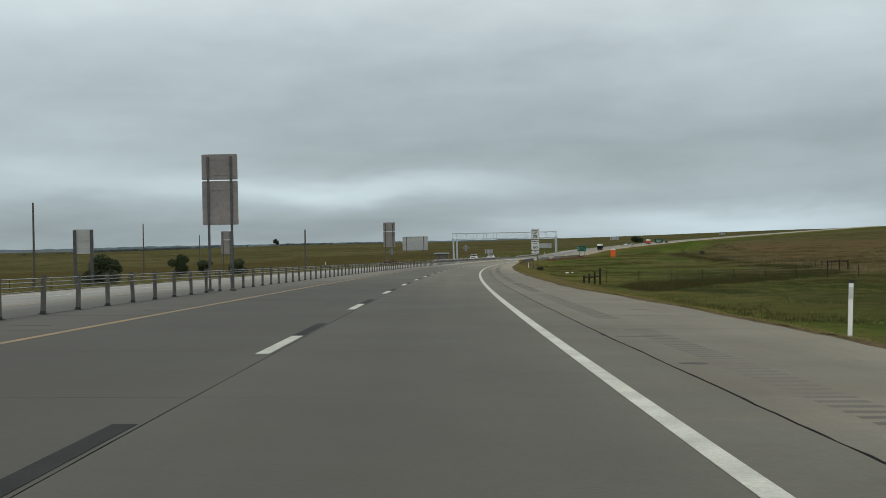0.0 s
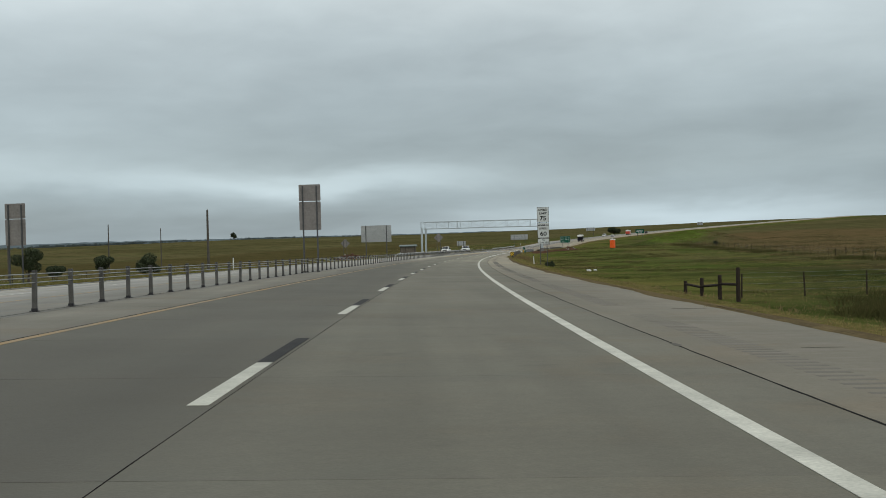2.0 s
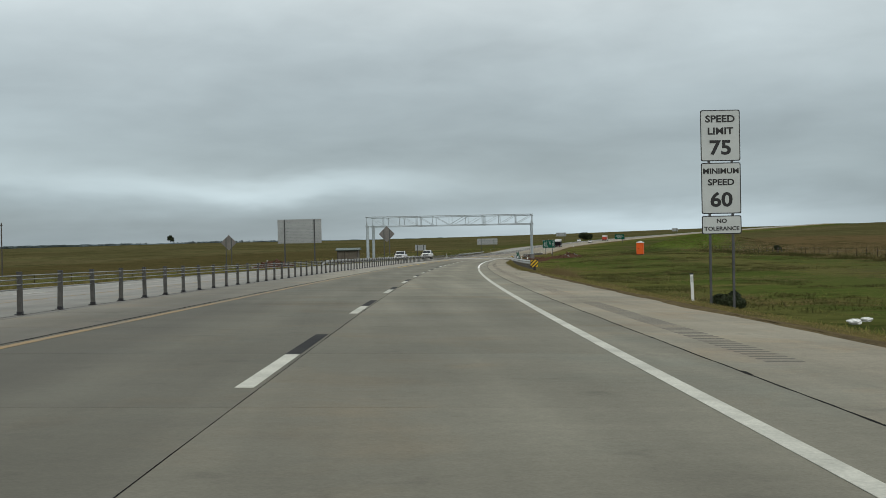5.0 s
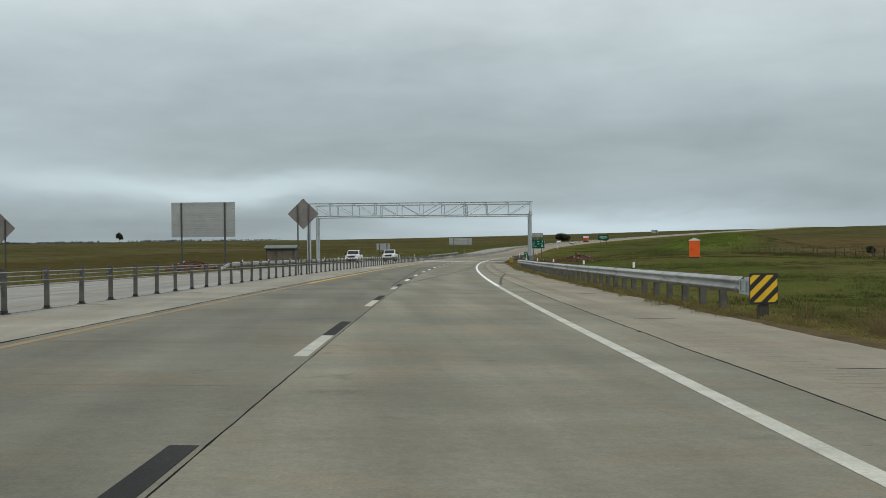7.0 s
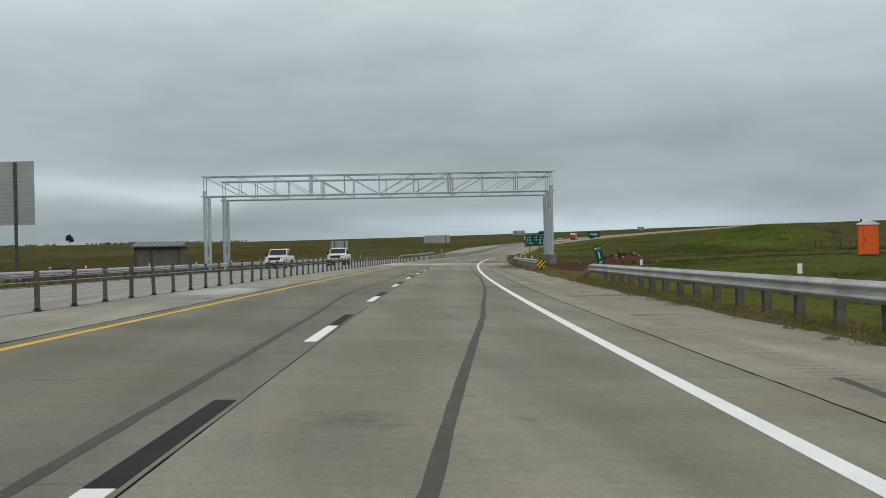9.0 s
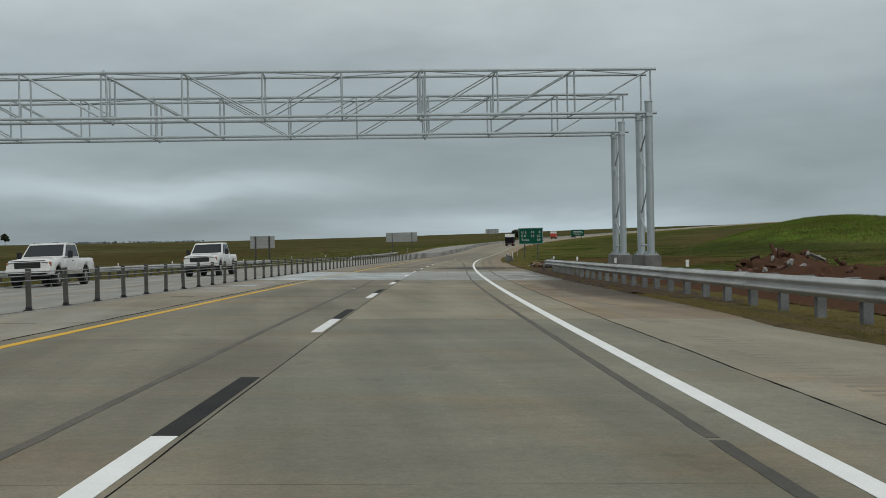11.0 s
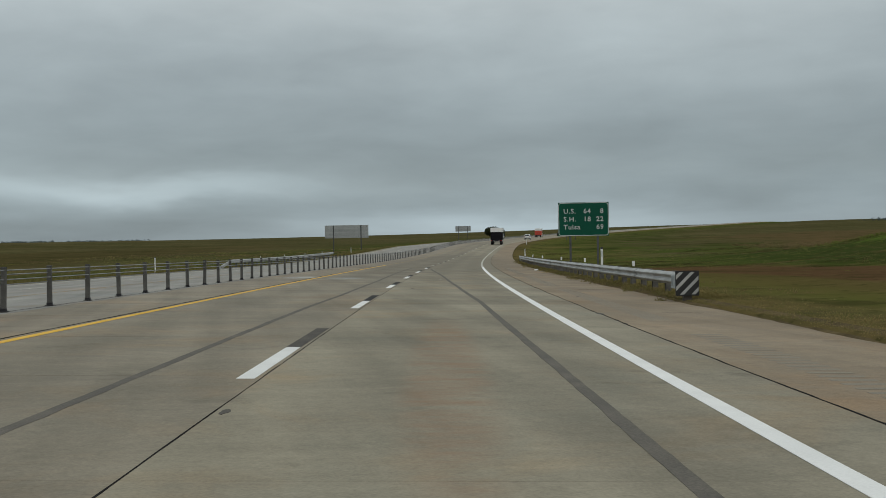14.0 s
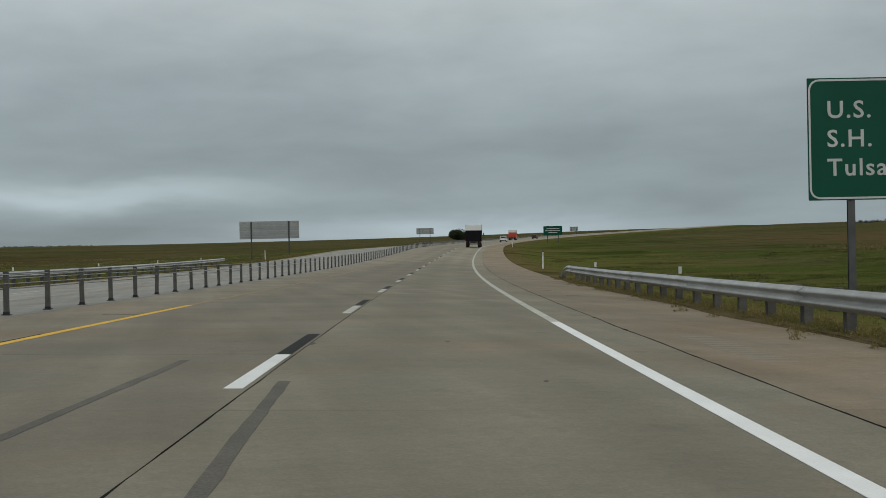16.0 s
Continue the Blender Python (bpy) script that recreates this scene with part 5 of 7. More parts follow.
def distance_sign():
    s, d, w, hh, z0 = 487.3, 9.68, 3.78, 2.52, 2.275
    root = thing("distance_sign", stand(on_road(s, d), s), "green distance sign with white lettering on two steel posts", "road sign")
    sign_posts(root, (-1.0, 1.05), z0 + hh - 0.1, base_of(s, d), 0.075)
    bm = bmesh.new()
    plate(bm, w, hh, 0.012, 0.02, y=-0.055, z=z0 + hh / 2)
    p = part("panel", bm, M_GREEN, root, "green reflective sheet with rounded white border")
    bm = bmesh.new()
    r = 0.22

    def outline(w2, h2, r2):
        pts = []
        for cx, cz, a0 in ((w2 / 2 - r2, h2 / 2 - r2, 0), (-w2 / 2 + r2, h2 / 2 - r2, 90), (-w2 / 2 + r2, -h2 / 2 + r2, 180), (w2 / 2 - r2, -h2 / 2 + r2, 270)):
            for k in range(7):
                a = radians(a0 + k * 15)
                pts.append((cx + r2 * math.cos(a), z0 + hh / 2 + cz + r2 * math.sin(a)))
        return pts
    o, i = outline(w - 0.05, hh - 0.05, r), outline(w - 0.13, hh - 0.13, r - 0.04)
    n = len(o)
    vo = [bm.verts.new((x, -0.0645, z)) for x, z in o]
    vi = [bm.verts.new((x, -0.0645, z)) for x, z in i]
    for k in range(n):
        bm.faces.new((vo[k], vo[(k + 1) % n], vi[(k + 1) % n], vi[k]))
    part("border", bm, M_SIGN_WHITE, p)
    for k, (a, b, c) in enumerate((("U.S.", "64", "8"), ("S.H.", "18", "22"), ("Tulsa", "", "69"))):
        z = z0 + hh - 0.67 - k * 0.595
        letters(a, 0.50, p, -1.50, z, -0.066, M_SIGN_WHITE, "LEFT", 1.12, wide=1.05)
        if b:
            letters(b, 0.50, p, 0.55, z, -0.066, M_SIGN_WHITE, "RIGHT", 1.12, wide=1.05)
        letters(c, 0.50, p, 1.50, z, -0.066, M_SIGN_WHITE, "RIGHT", 1.12, wide=1.05)
    # far green guide sign
    s, d = 802, 13.2
    g = thing("guide_sign", stand(on_road(s, d), s), "distant green exit guide sign on two posts", "road sign")
    sign_posts(g, (-1.6, 1.6), 4.4, base_of(s, d), 0.1)
    bm = bmesh.new()
    plate(bm, 5.6, 2.7, 0.02, 0.25, y=-0.12, z=3.25)
    p = part("panel", bm, M_GREEN, g)
    bm = bmesh.new()
    for zz, ww in ((3.8, 3.8), (3.2, 4.4), (2.65, 2.6)):
        box(bm, (0, -0.135, zz), (ww, 0.006, 0.2))
    part("lettering_bars", bm, M_SIGN_WHITE, p)


distance_sign()


def mile_marker():
    s, d = 301.2, 7.1
    root = thing("mile_marker", stand(on_road(s, d), s, 0, -14), "leaning green mile marker with white digits", "road sign")
    sign_posts(root, (0,), 1.3, -0.9, 0.03)
    bm = bmesh.new()
    plate(bm, 0.36, 1.22, 0.005, 0.03, y=-0.04, z=0.92)
    p = part("panel", bm, M_GREEN, root)
    letters("MILE", 0.14, p, 0, 1.41, -0.046, M_SIGN_WHITE)
    letters("1", 0.44, p, 0, 1.10, -0.046, M_SIGN_WHITE)
    letters("5", 0.44, p, 0, 0.66, -0.046, M_SIGN_WHITE)


mile_marker()


def delineators():
    first = None
    for s, d, lean in ((19.5, 8.6, 2.5), (169.5, 7.75, -2), (449.5, 6.5, 0), (545, 7.0, 1), (159, -21.8, 1), (455, -21.8, 0), (486.5, -22.5, -1), (594.6, -22.5, 0), (650, 6.8, 0)):
        z = land(s, d)
        m = Matrix.Translation((*flat(s, d), z - 0.1)) @ Matrix.Rotation(-s / RAD, 4, "Z") @ Matrix.Rotation(radians(lean), 4, "Y")
        if 160 < s < 180:
            m = m @ Matrix.Diagonal((1, 1, 0.74, 1))    # a stub, broken short
        if first is None:
            first = thing("delineator_post", m, "slim white plastic delineator post in roadside grass", "delineator", "roadside delineators")
            bm = bmesh.new()
            extrude = [(-0.046, 0), (0.046, 0), (0.046, 0.012), (0.02, 0.022), (-0.02, 0.022), (-0.046, 0.012)]
            lo = [bm.verts.new((x, y, 0)) for x, y in extrude]
            hi = [bm.verts.new((x, y, 1.32)) for x, y in extrude]
            for i in range(6):
                bm.faces.new((lo[i], lo[(i + 1) % 6], hi[(i + 1) % 6], hi[i]))
            bm.faces.new(hi)
            bm.faces.new(lo[::-1])
            part("post", bm, M_WHITE_PLASTIC, first)
            bm = bmesh.new()
            box(bm, (0, -0.006, 1.10), (0.078, 0.006, 0.24))
            part("reflector", bm, M_SIGN_WHITE, first, "white reflective sheet")
            bm = bmesh.new()
            box(bm, (0, 0.011, 1.33), (0.1, 0.03, 0.07))
            part("cap", bm, M_DARK, first, "dark plastic cap", bevel=0.004)
        else:
            copy_thing(first, m)


delineators()


# ---- toll gantries ----
def gantry(s, label):
    """Two-sided box truss over both carriageways on paired round columns."""
    dl, dr, z0, z1, half = -23.8, 9.2, 6.97, 8.84, 0.82
    mid = on_road(s, 0)
    root = thing("toll_gantry", stand(mid, s, 4.6), label, "gantry", "twin toll gantries")
    # frame: x across, y along, z above the road's line at s
    bay = (dr - dl) / 10
    for y in (-half, half):
        for z in (z0, z1):
            bm = bmesh.new()
            rod(bm, (dl - 0.25, y, z), (dr + 0.25, y, z), 0.065, 10)
            part("chord", bm, M_GALV, root)
        for k in range(11):
            x = dl + bay * k
            bm = bmesh.new()
            rod(bm, (x, y, z0), (x, y, z1), 0.04, 8)
            if k in (3, 7):
                rod(bm, (x + 0.22, y, z0), (x + 0.22, y, z1), 0.045, 8)
                for z in (z0, z1):
                    rod(bm, (x + 0.07, y, z), (x + 0.15, y, z), 0.125, 12)
            part("upright", bm, M_GALV, root)
            if k < 10:
                bm = bmesh.new()
                a, b = (z1, z0) if k < 5 else (z0, z1)
                rod(bm, (x, y, a), (x + bay, y, b), 0.032, 8)
                part("diagonal", bm, M_GALV, root)
    for k in range(11):
        x = dl + bay * k
        for z in (z0, z1):
            bm = bmesh.new()
            rod(bm, (x, -half, z), (x, half, z), 0.035, 8)
            part("cross_tie", bm, M_GALV, root)
        if k < 10:
            bm = bmesh.new()
            e = half if k % 2 else -half
            rod(bm, (x, -e, z1), (x + bay, e, z1), 0.025, 6)
            part("top_brace", bm, M_GALV, root)
    for x, foot in ((dl + 0.15, -0.15), (dr - 0.1, 0.86)):
        d = x
        g = land(s, d) - mid.z
        x_leg = x
        for y in (-half, half):
            x = x_leg + (0.08 * y if x_leg < 0 else 0.0)
            bm = bmesh.new()
            rod(bm, (x, y, foot), (x, y, z0 + (0.45 if y < 0 else 0.1)), 0.165, 20)
            rod(bm, (x, y, z0 + (0.45 if y < 0 else 0.1)), (x, y, z0 + (0.49 if y < 0 else 0.14)), 0.185, 20)
            col = part("column", bm, M_GALV, root)
            bm = bmesh.new()
            box(bm, (x, y, foot + 0.02), (0.54, 0.54, 0.05))
            for a in range(6):
                rod(bm, (x + 0.22 * math.cos(a * 1.047), y + 0.22 * math.sin(a * 1.047), foot + 0.04), (x + 0.22 * math.cos(a * 1.047), y + 0.22 * math.sin(a * 1.047), foot + 0.14), 0.025, 6)
            part("base_plate", bm, M_GALV, col)
            bm = bmesh.new()
            box(bm, (x, y, z0 - 0.1), (0.3, 0.36, 0.16))
            part("saddle", bm, M_GALV, col, bevel=0.02)
        x = x_leg
        bm = bmesh.new()
        nodes = (0.67, 1.74, 3.29, 4.45, 5.72)
        for k in range(4):
            e = half if k % 2 else -half
            rod(bm, (x, e, foot + nodes[k]), (x, -e, foot + nodes[k + 1] - 0.06), 0.035, 8)
        rod(bm, (x, -half, foot + 0.42), (x, half, foot + 0.42), 0.035, 8)
        part("lacing", bm, M_GALV, root)
        bm = bmesh.new()
        box(bm, (x, 0, (foot + g - 0.6) / 2), (0.72, 2 * half + 0.7, foot - g + 0.6))
        part("plinth", bm, M_PLINTH, root, "grey cast concrete footing", bevel=0.03)


gantry(359.75, "galvanised steel truss gantry on paired columns and concrete plinths")
gantry(367.45, "galvanised steel truss gantry on paired columns and concrete plinths")


# ---- shelter, portable toilet, debris ----
def shelter():
    s, d = 353.3, -26.7
    g = land(s, d) - prof(s) - 0.1
    p = Vector((*flat(s, d), prof(s)))
    root = thing("equipment_shelter", stand(p, s, 3), "tan boarded equipment shelter with metal roof", "shelter")
    w, l, eave = 4.2, 3.4, 2.25
    tan = material("tan_board_wall", (0.15, 0.13, 0.102), 0.9, vary=0.3, scale=2)
    bm = bmesh.new()
    box(bm, (0, l / 2 - 0.15, (eave + g) / 2), (w - 0.2, 0.12, eave - g))
    part("back_wall", bm, tan, root)
    bm = bmesh.new()
    box(bm, (w / 2 - 0.16, 0, (eave + g) / 2), (0.12, l - 0.3, eave - g))
    part("side_wall", bm, tan, root)
    for a, b in ((-w / 2 + 0.18, -w / 2 + 1.42), (-w / 2 + 1.58, w / 2 - 0.24)):
        bm = bmesh.new()
        box(bm, ((a + b) / 2, -l / 2 + 0.3, (eave + g) / 2 - 0.1), (b - a, 0.08, eave - g - 0.25))
        part("front_panel", bm, tan, root)
    for x in (-w / 2 + 0.1, -w / 2 + 1.5, w / 2 - 0.16):
        bm = bmesh.new()
        box(bm, (x, -l / 2 + 0.15, (eave + g) / 2), (0.14, 0.14, eave - g))
        part("post", bm, M_TIMBER, root, bevel=0.01)
    bm = bmesh.new()
    box(bm, (0, -l / 2 + 0.15, eave - 0.12), (w, 0.1, 0.2))
    part("front_beam", bm, M_TIMBER, root)
    bm = bmesh.new()
    pts = [(-l / 2 - 0.3, eave - 0.02), (l / 2 + 0.2, eave - 0.02), (l / 2 + 0.2, eave + 0.1), (0.2, eave + 0.46), (-l / 2 - 0.3, eave + 0.1)]
    a = [bm.verts.new((-w / 2 - 0.25, y, z)) for y, z in pts]
    b = [bm.verts.new((w / 2 + 0.25, y, z)) for y, z in pts]
    for i in range(5):
        bm.faces.new((a[i], a[(i + 1) % 5], b[(i + 1) % 5], b[i]))
    bm.faces.new(a[::-1])
    bm.faces.new(b)
    roof = part("roof", bm, material("grey_green_metal_roof", (0.12, 0.155, 0.145), 0.5, 0.3, vary=0.2), root, "grey-green ribbed metal")
    bm = bmesh.new()
    for k in range(11):
        x = -w / 2 - 0.2 + k * (w + 0.4) / 10
        rod(bm, (x, -l / 2 - 0.3, eave + 0.11), (x, 0.2, eave + 0.47), 0.022, 5)
    part("ribs", bm, M_SIGN_POST, roof)
    bm = bmesh.new()
    for k in range(2):
        box(bm, (-0.6 + k * 1.1, l / 2 - 0.6, g + 0.75), (0.8, 0.5, 1.3))
    part("cabinet", bm, M_SIGN_BACK, root, bevel=0.02)


shelter()


def toilet():
    s, d = 325.6, 27.3
    z = land(s, d)
    root = thing("portable_toilet", Matrix.Translation((*flat(s, d), z - 0.02)) @ Matrix.Rotation(radians(160), 4, "Z"), "orange portable toilet with white roof on the green bank", "portable toilet")
    bm = bmesh.new()
    box(bm, (0, 0, 1.03), (1.1, 1.1, 2.0))
    part("cabin", bm, M_ORANGE, root, bevel=0.06)
    for sx in (-1, 1):
        for sy in (-1, 1):
            bm = bmesh.new()
            box(bm, (sx * 0.53, sy * 0.53, 1.05), (0.09, 0.09, 2.0))
            part("corner_rib", bm, M_ORANGE, root, bevel=0.02)
    bm = bmesh.new()
    box(bm, (0, 0.565, 1.0), (0.66, 0.03, 1.78))
    door = part("door", bm, M_ORANGE, root, bevel=0.012)
    bm = bmesh.new()
    box(bm, (0.26, 0.59, 1.05), (0.06, 0.03, 0.16))
    part("latch", bm, M_DARK, door)
    bm = bmesh.new()
    for k in range(4):
        box(bm, (0, -0.56, 1.65 + k * 0.07), (0.6, 0.02, 0.03))
    part("vent", bm, M_DARK, root)
    bm = bmesh.new()
    extrude_outline(bm, [(-0.64, 2.02), (0.64, 2.02), (0.64, 2.09), (0.0, 2.34), (-0.64, 2.09)], -0.62, 0.62)
    part("roof", bm, M_WHITE_PLASTIC, root, "peaked white plastic", bevel=0.03)
    bm = bmesh.new()
    box(bm, (0, -0.565, 1.78), (0.5, 0.02, 0.2))
    part("sign_panel", bm, M_WHITE_PLASTIC, root, "white panel")
    bm = bmesh.new()
    rod(bm, (0.35, -0.35, 2.1), (0.35, -0.35, 2.42), 0.05, 10)
    part("vent_pipe", bm, M_DARK, root)
    bm = bmesh.new()
    box(bm, (0, 0, 0.03), (1.2, 1.2, 0.14))
    part("skid", bm, M_DARK, root, bevel=0.02)


toilet()


# ---- vehicles ----
def side_body(bm, outline, half, top_in=0.0, z_belt=1.0, z_top=1.8, nose_in=0.0, y_front=2.0):
    """A car body from its side outline (y, z), narrowed above the belt line and at the nose."""
    n = len(outline)
    L, R = [], []
    for y, z in outline:
        k = half - top_in * max(0.0, (z - z_belt) / (z_top - z_belt))
        k -= nose_in * max(0.0, (abs(y) - y_front * 0.8) / (y_front * 0.2))
        L.append(bm.verts.new((-k, y, z)))
        R.append(bm.verts.new((k, y, z)))
    for i in range(n):
        j = (i + 1) % n
        bm.faces.new((L[i], L[j], R[j], R[i]))
    bm.faces.new(L[::-1])
    bm.faces.new(R)


def wheel(parent, x, y, r, w):
    bm = bmesh.new()
    rod(bm, (-w / 2, 0, 0), (w / 2, 0, 0), r, 22)
    t = part("wheel", bm, M_TYRE, parent, bevel=0.02)
    t.matrix_basis = Matrix.Translation((x, y, r))
    bm = bmesh.new()
    sx = 1 if x > 0 else -1
    rod(bm, (sx * w * 0.42, 0, 0), (sx * (w / 2 + 0.012), 0, 0), r * 0.58, 16, r * 0.5)
    part("rim", bm, M_CHROME, t)


def panel(parent, name, c, size, mat, bevel=0.01, rot=None):
    bm = bmesh.new()
    box(bm, c, size, rot)
    return part(name, bm, mat, parent, bevel=bevel)


def quad(parent, name, pts, mat, thick=0.012):
    """A flat pane through four points, a little thick along its normal."""
    v = [Vector(p) for p in pts]
    nrm = (v[1] - v[0]).cross(v[2] - v[0]).normalized() * thick
    bm = bmesh.new()
    a = [bm.verts.new(p + nrm) for p in v]
    b = [bm.verts.new(p - nrm) for p in v]
    bm.faces.new(a)
    bm.faces.new(b[::-1])
    for i in range(4):
        j = (i + 1) % 4
        bm.faces.new((a[i], b[i], b[j], a[j]))
    return part(name, bm, mat, parent)


def pickup(m, label):
    """Crew-cab pickup; its nose points along +y."""
    root = thing("pickup_truck", m, label, "pickup truck", "oncoming pickups")
    bm = bmesh.new()
    prev, first = None, None
    n = 64
    for i in range(n + 1):
        y = -2.92 + 5.84 * i / n
        lo = 0.56
        for yc in (1.87, -1.75):
            if abs(y - yc) < 0.53:
                lo = max(lo, 0.40 + math.sqrt(0.53 ** 2 - (y - yc) ** 2))
        top = 1.24 if y < -0.95 else 1.28 - 0.02 * smooth(0.6, 1.4, y) - 0.07 * smooth(1.4, 2.6, y) - 0.16 * smooth(2.62, 2.92, y)
        w = 1.0 - 0.10 * smooth(2.45, 2.92, y) - 0.02 * smooth(2.6, 2.92, -y)
        crown = 0.05 * smooth(1.0, 1.4, y) * (1 - smooth(2.6, 2.92, y))
        half = [(w - 0.03, lo), (w, lo + 0.06), (w + 0.015, 0.98), (w - 0.01, top - 0.12), (w - 0.05, top - 0.03), (w - 0.14, top), (0.45, top + crown), (0.0, top + crown)]
        ring = [bm.verts.new((x, y, z)) for x, z in half] + [bm.verts.new((-x, y, z)) for x, z in half[-2::-1]]
        if prev:
            for k in range(len(ring) - 1):
                bm.faces.new((prev[k], prev[k + 1], ring[k + 1], ring[k]))
        else:
            bm.faces.new(ring[::-1])
        prev = ring
    bm.faces.new(prev)
    body = part("body", bm, M_PAINT_WHITE, root)
    for f in body.data.polygons:
        f.use_smooth = len(f.vertices) == 4
    for sx in (-1, 1):
        panel(body, "sill_trim", (sx * 0.985, 0.06, 0.58), (0.05, 2.5, 0.14), M_TAN_TRIM, 0.01)
        panel(body, "wing_trim", (sx * 0.985, -2.6, 0.6), (0.05, 0.6, 0.14), M_TAN_TRIM, 0.01)
        panel(body, "side_lamp", (sx * 0.9, 2.74, 0.99), (0.12, 0.12, 0.2), M_AMBER, 0.02)
    panel(body, "hood_seam", (0, 2.86, 1.14), (1.5, 0.05, 0.03), M_DARK, 0.004)
    bm = bmesh.new()
    side_body(bm, [(-0.95, 1.24), (-0.88, 1.86), (-0.7, 1.93), (0.25, 1.93), (0.42, 1.88), (1.1, 1.27)], 0.96, 0.15, 1.25, 1.93)
    cab = part("cab", bm, M_PAINT_WHITE, root, bevel=0.03)
    quad(cab, "windscreen", [(-0.86, 1.03, 1.35), (0.86, 1.03, 1.35), (0.76, 0.49, 1.84), (-0.76, 0.49, 1.84)], M_GLASS)
    quad(cab, "rear_window", [(-0.72, -0.95, 1.4), (0.72, -0.95, 1.4), (0.68, -0.91, 1.82), (-0.68, -0.91, 1.82)], M_GLASS)
    for sx in (-1, 1):
        quad(cab, "side_window", [(sx * 0.955, 0.1, 1.32), (sx * 0.955, 0.9, 1.32), (sx * 0.845, 0.4, 1.82), (sx * 0.845, 0.1, 1.82)], M_GLASS)
        quad(cab, "side_window", [(sx * 0.955, -0.8, 1.32), (sx * 0.955, 0.0, 1.32), (sx * 0.845, 0.0, 1.82), (sx * 0.845, -0.72, 1.82)], M_GLASS)
        panel(body, "headlight", (sx * 0.72, 2.86, 0.98), (0.26, 0.1, 0.22), M_CHROME)
        panel(body, "tail_light", (sx * 0.93, -2.9, 1.02), (0.12, 0.04, 0.3), M_RED_LENS)
        panel(cab, "mirror", (sx * 1.14, 0.82, 1.4), (0.2, 0.12, 0.32), M_DARK, 0.03)
        panel(body, "door_handle", (sx * 1.005, 0.1, 1.12), (0.02, 0.16, 0.04), M_DARK, 0.005)
        for y in (1.87, -1.75):
            wheel(root, sx * 0.86, y, 0.4, 0.27)
    panel(body, "grille", (0, 2.91, 0.96), (1.12, 0.06, 0.26), M_DARK)
    for k in range(3):
        panel(body, "grille_bar", (0, 2.945, 0.88 + k * 0.08), (1.08, 0.015, 0.014), M_POST, 0.003)
    panel(body, "front_bumper", (0, 2.93, 0.70), (1.9, 0.16, 0.17), M_PAINT_WHITE, 0.03)
    panel(body, "air_dam", (0, 2.88, 0.53), (1.7, 0.12, 0.18), M_DARK, 0.03)
    panel(body, "rear_bumper", (0, -2.95, 0.55), (1.9, 0.14, 0.18), M_CHROME, 0.03)
    bm = bmesh.new()
    box(bm, (0, -1.9, 1.215), (1.6, 1.75, 0.02))
    part("bed_floor", bm, M_DARK, body)
    panel(root, "chassis", (0, 0, 0.42), (1.5, 4.9, 0.16), M_DARK)
    return root


def wagon(m, label, paint, name="suv", category="car"):
    """A mid-size sport utility car; its nose points along +y."""
    root = thing(name, m, label, category, "cars ahead")
    bm = bmesh.new()
    side_body(bm, [(-2.3, 0.42), (-2.36, 0.7), (-2.3, 1.05), (-1.2, 1.08), (0.9, 1.06), (2.1, 0.92), (2.35, 0.75), (2.35, 0.42), (2.0, 0.32), (1.85, 0.32), (1.75, 0.6), (1.5, 0.74), (1.2, 0.6), (1.1, 0.32), (-1.05, 0.32), (-1.15, 0.6), (-1.4, 0.74), (-1.7, 0.6), (-1.8, 0.32), (-2.1, 0.34)], 0.93, 0.0, 1.0, 1.7, 0.1, 2.35)
    body = part("body", bm, paint, root, bevel=0.04)
    bm = bmesh.new()
    side_body(bm, [(-2.2, 1.04), (-1.95, 1.62), (-1.7, 1.7), (-0.1, 1.72), (0.25, 1.66), (1.0, 1.05)], 0.9, 0.16, 1.05, 1.72)
    cab = part("cabin", bm, paint, root, bevel=0.04)
    quad(cab, "rear_window", [(-0.74, -2.2, 1.12), (0.74, -2.2, 1.12), (0.64, -1.99, 1.58), (-0.64, -1.99, 1.58)], M_GLASS)
    quad(cab, "windscreen", [(-0.8, 0.95, 1.12), (0.8, 0.95, 1.12), (0.68, 0.33, 1.62), (-0.68, 0.33, 1.62)], M_GLASS)
    for sx in (-1, 1):
        quad(cab, "side_window", [(sx * 0.9, -1.9, 1.1), (sx * 0.9, 0.75, 1.1), (sx * 0.775, 0.2, 1.6), (sx * 0.775, -1.75, 1.6)], M_GLASS)
        panel(body, "tail_light", (sx * 0.78, -2.33, 0.95), (0.22, 0.06, 0.18), M_RED_LENS)
        panel(body, "headlight", (sx * 0.72, 2.28, 0.76), (0.3, 0.1, 0.14), M_CHROME)
        panel(cab, "mirror", (sx * 1.0, 0.72, 1.14), (0.16, 0.1, 0.13), M_DARK, 0.02)
        for y in (1.48, -1.42):
            wheel(root, sx * 0.82, y, 0.36, 0.24)
    panel(body, "rear_bumper", (0, -2.36, 0.5), (1.74, 0.12, 0.24), M_DARK, 0.03)
    return root


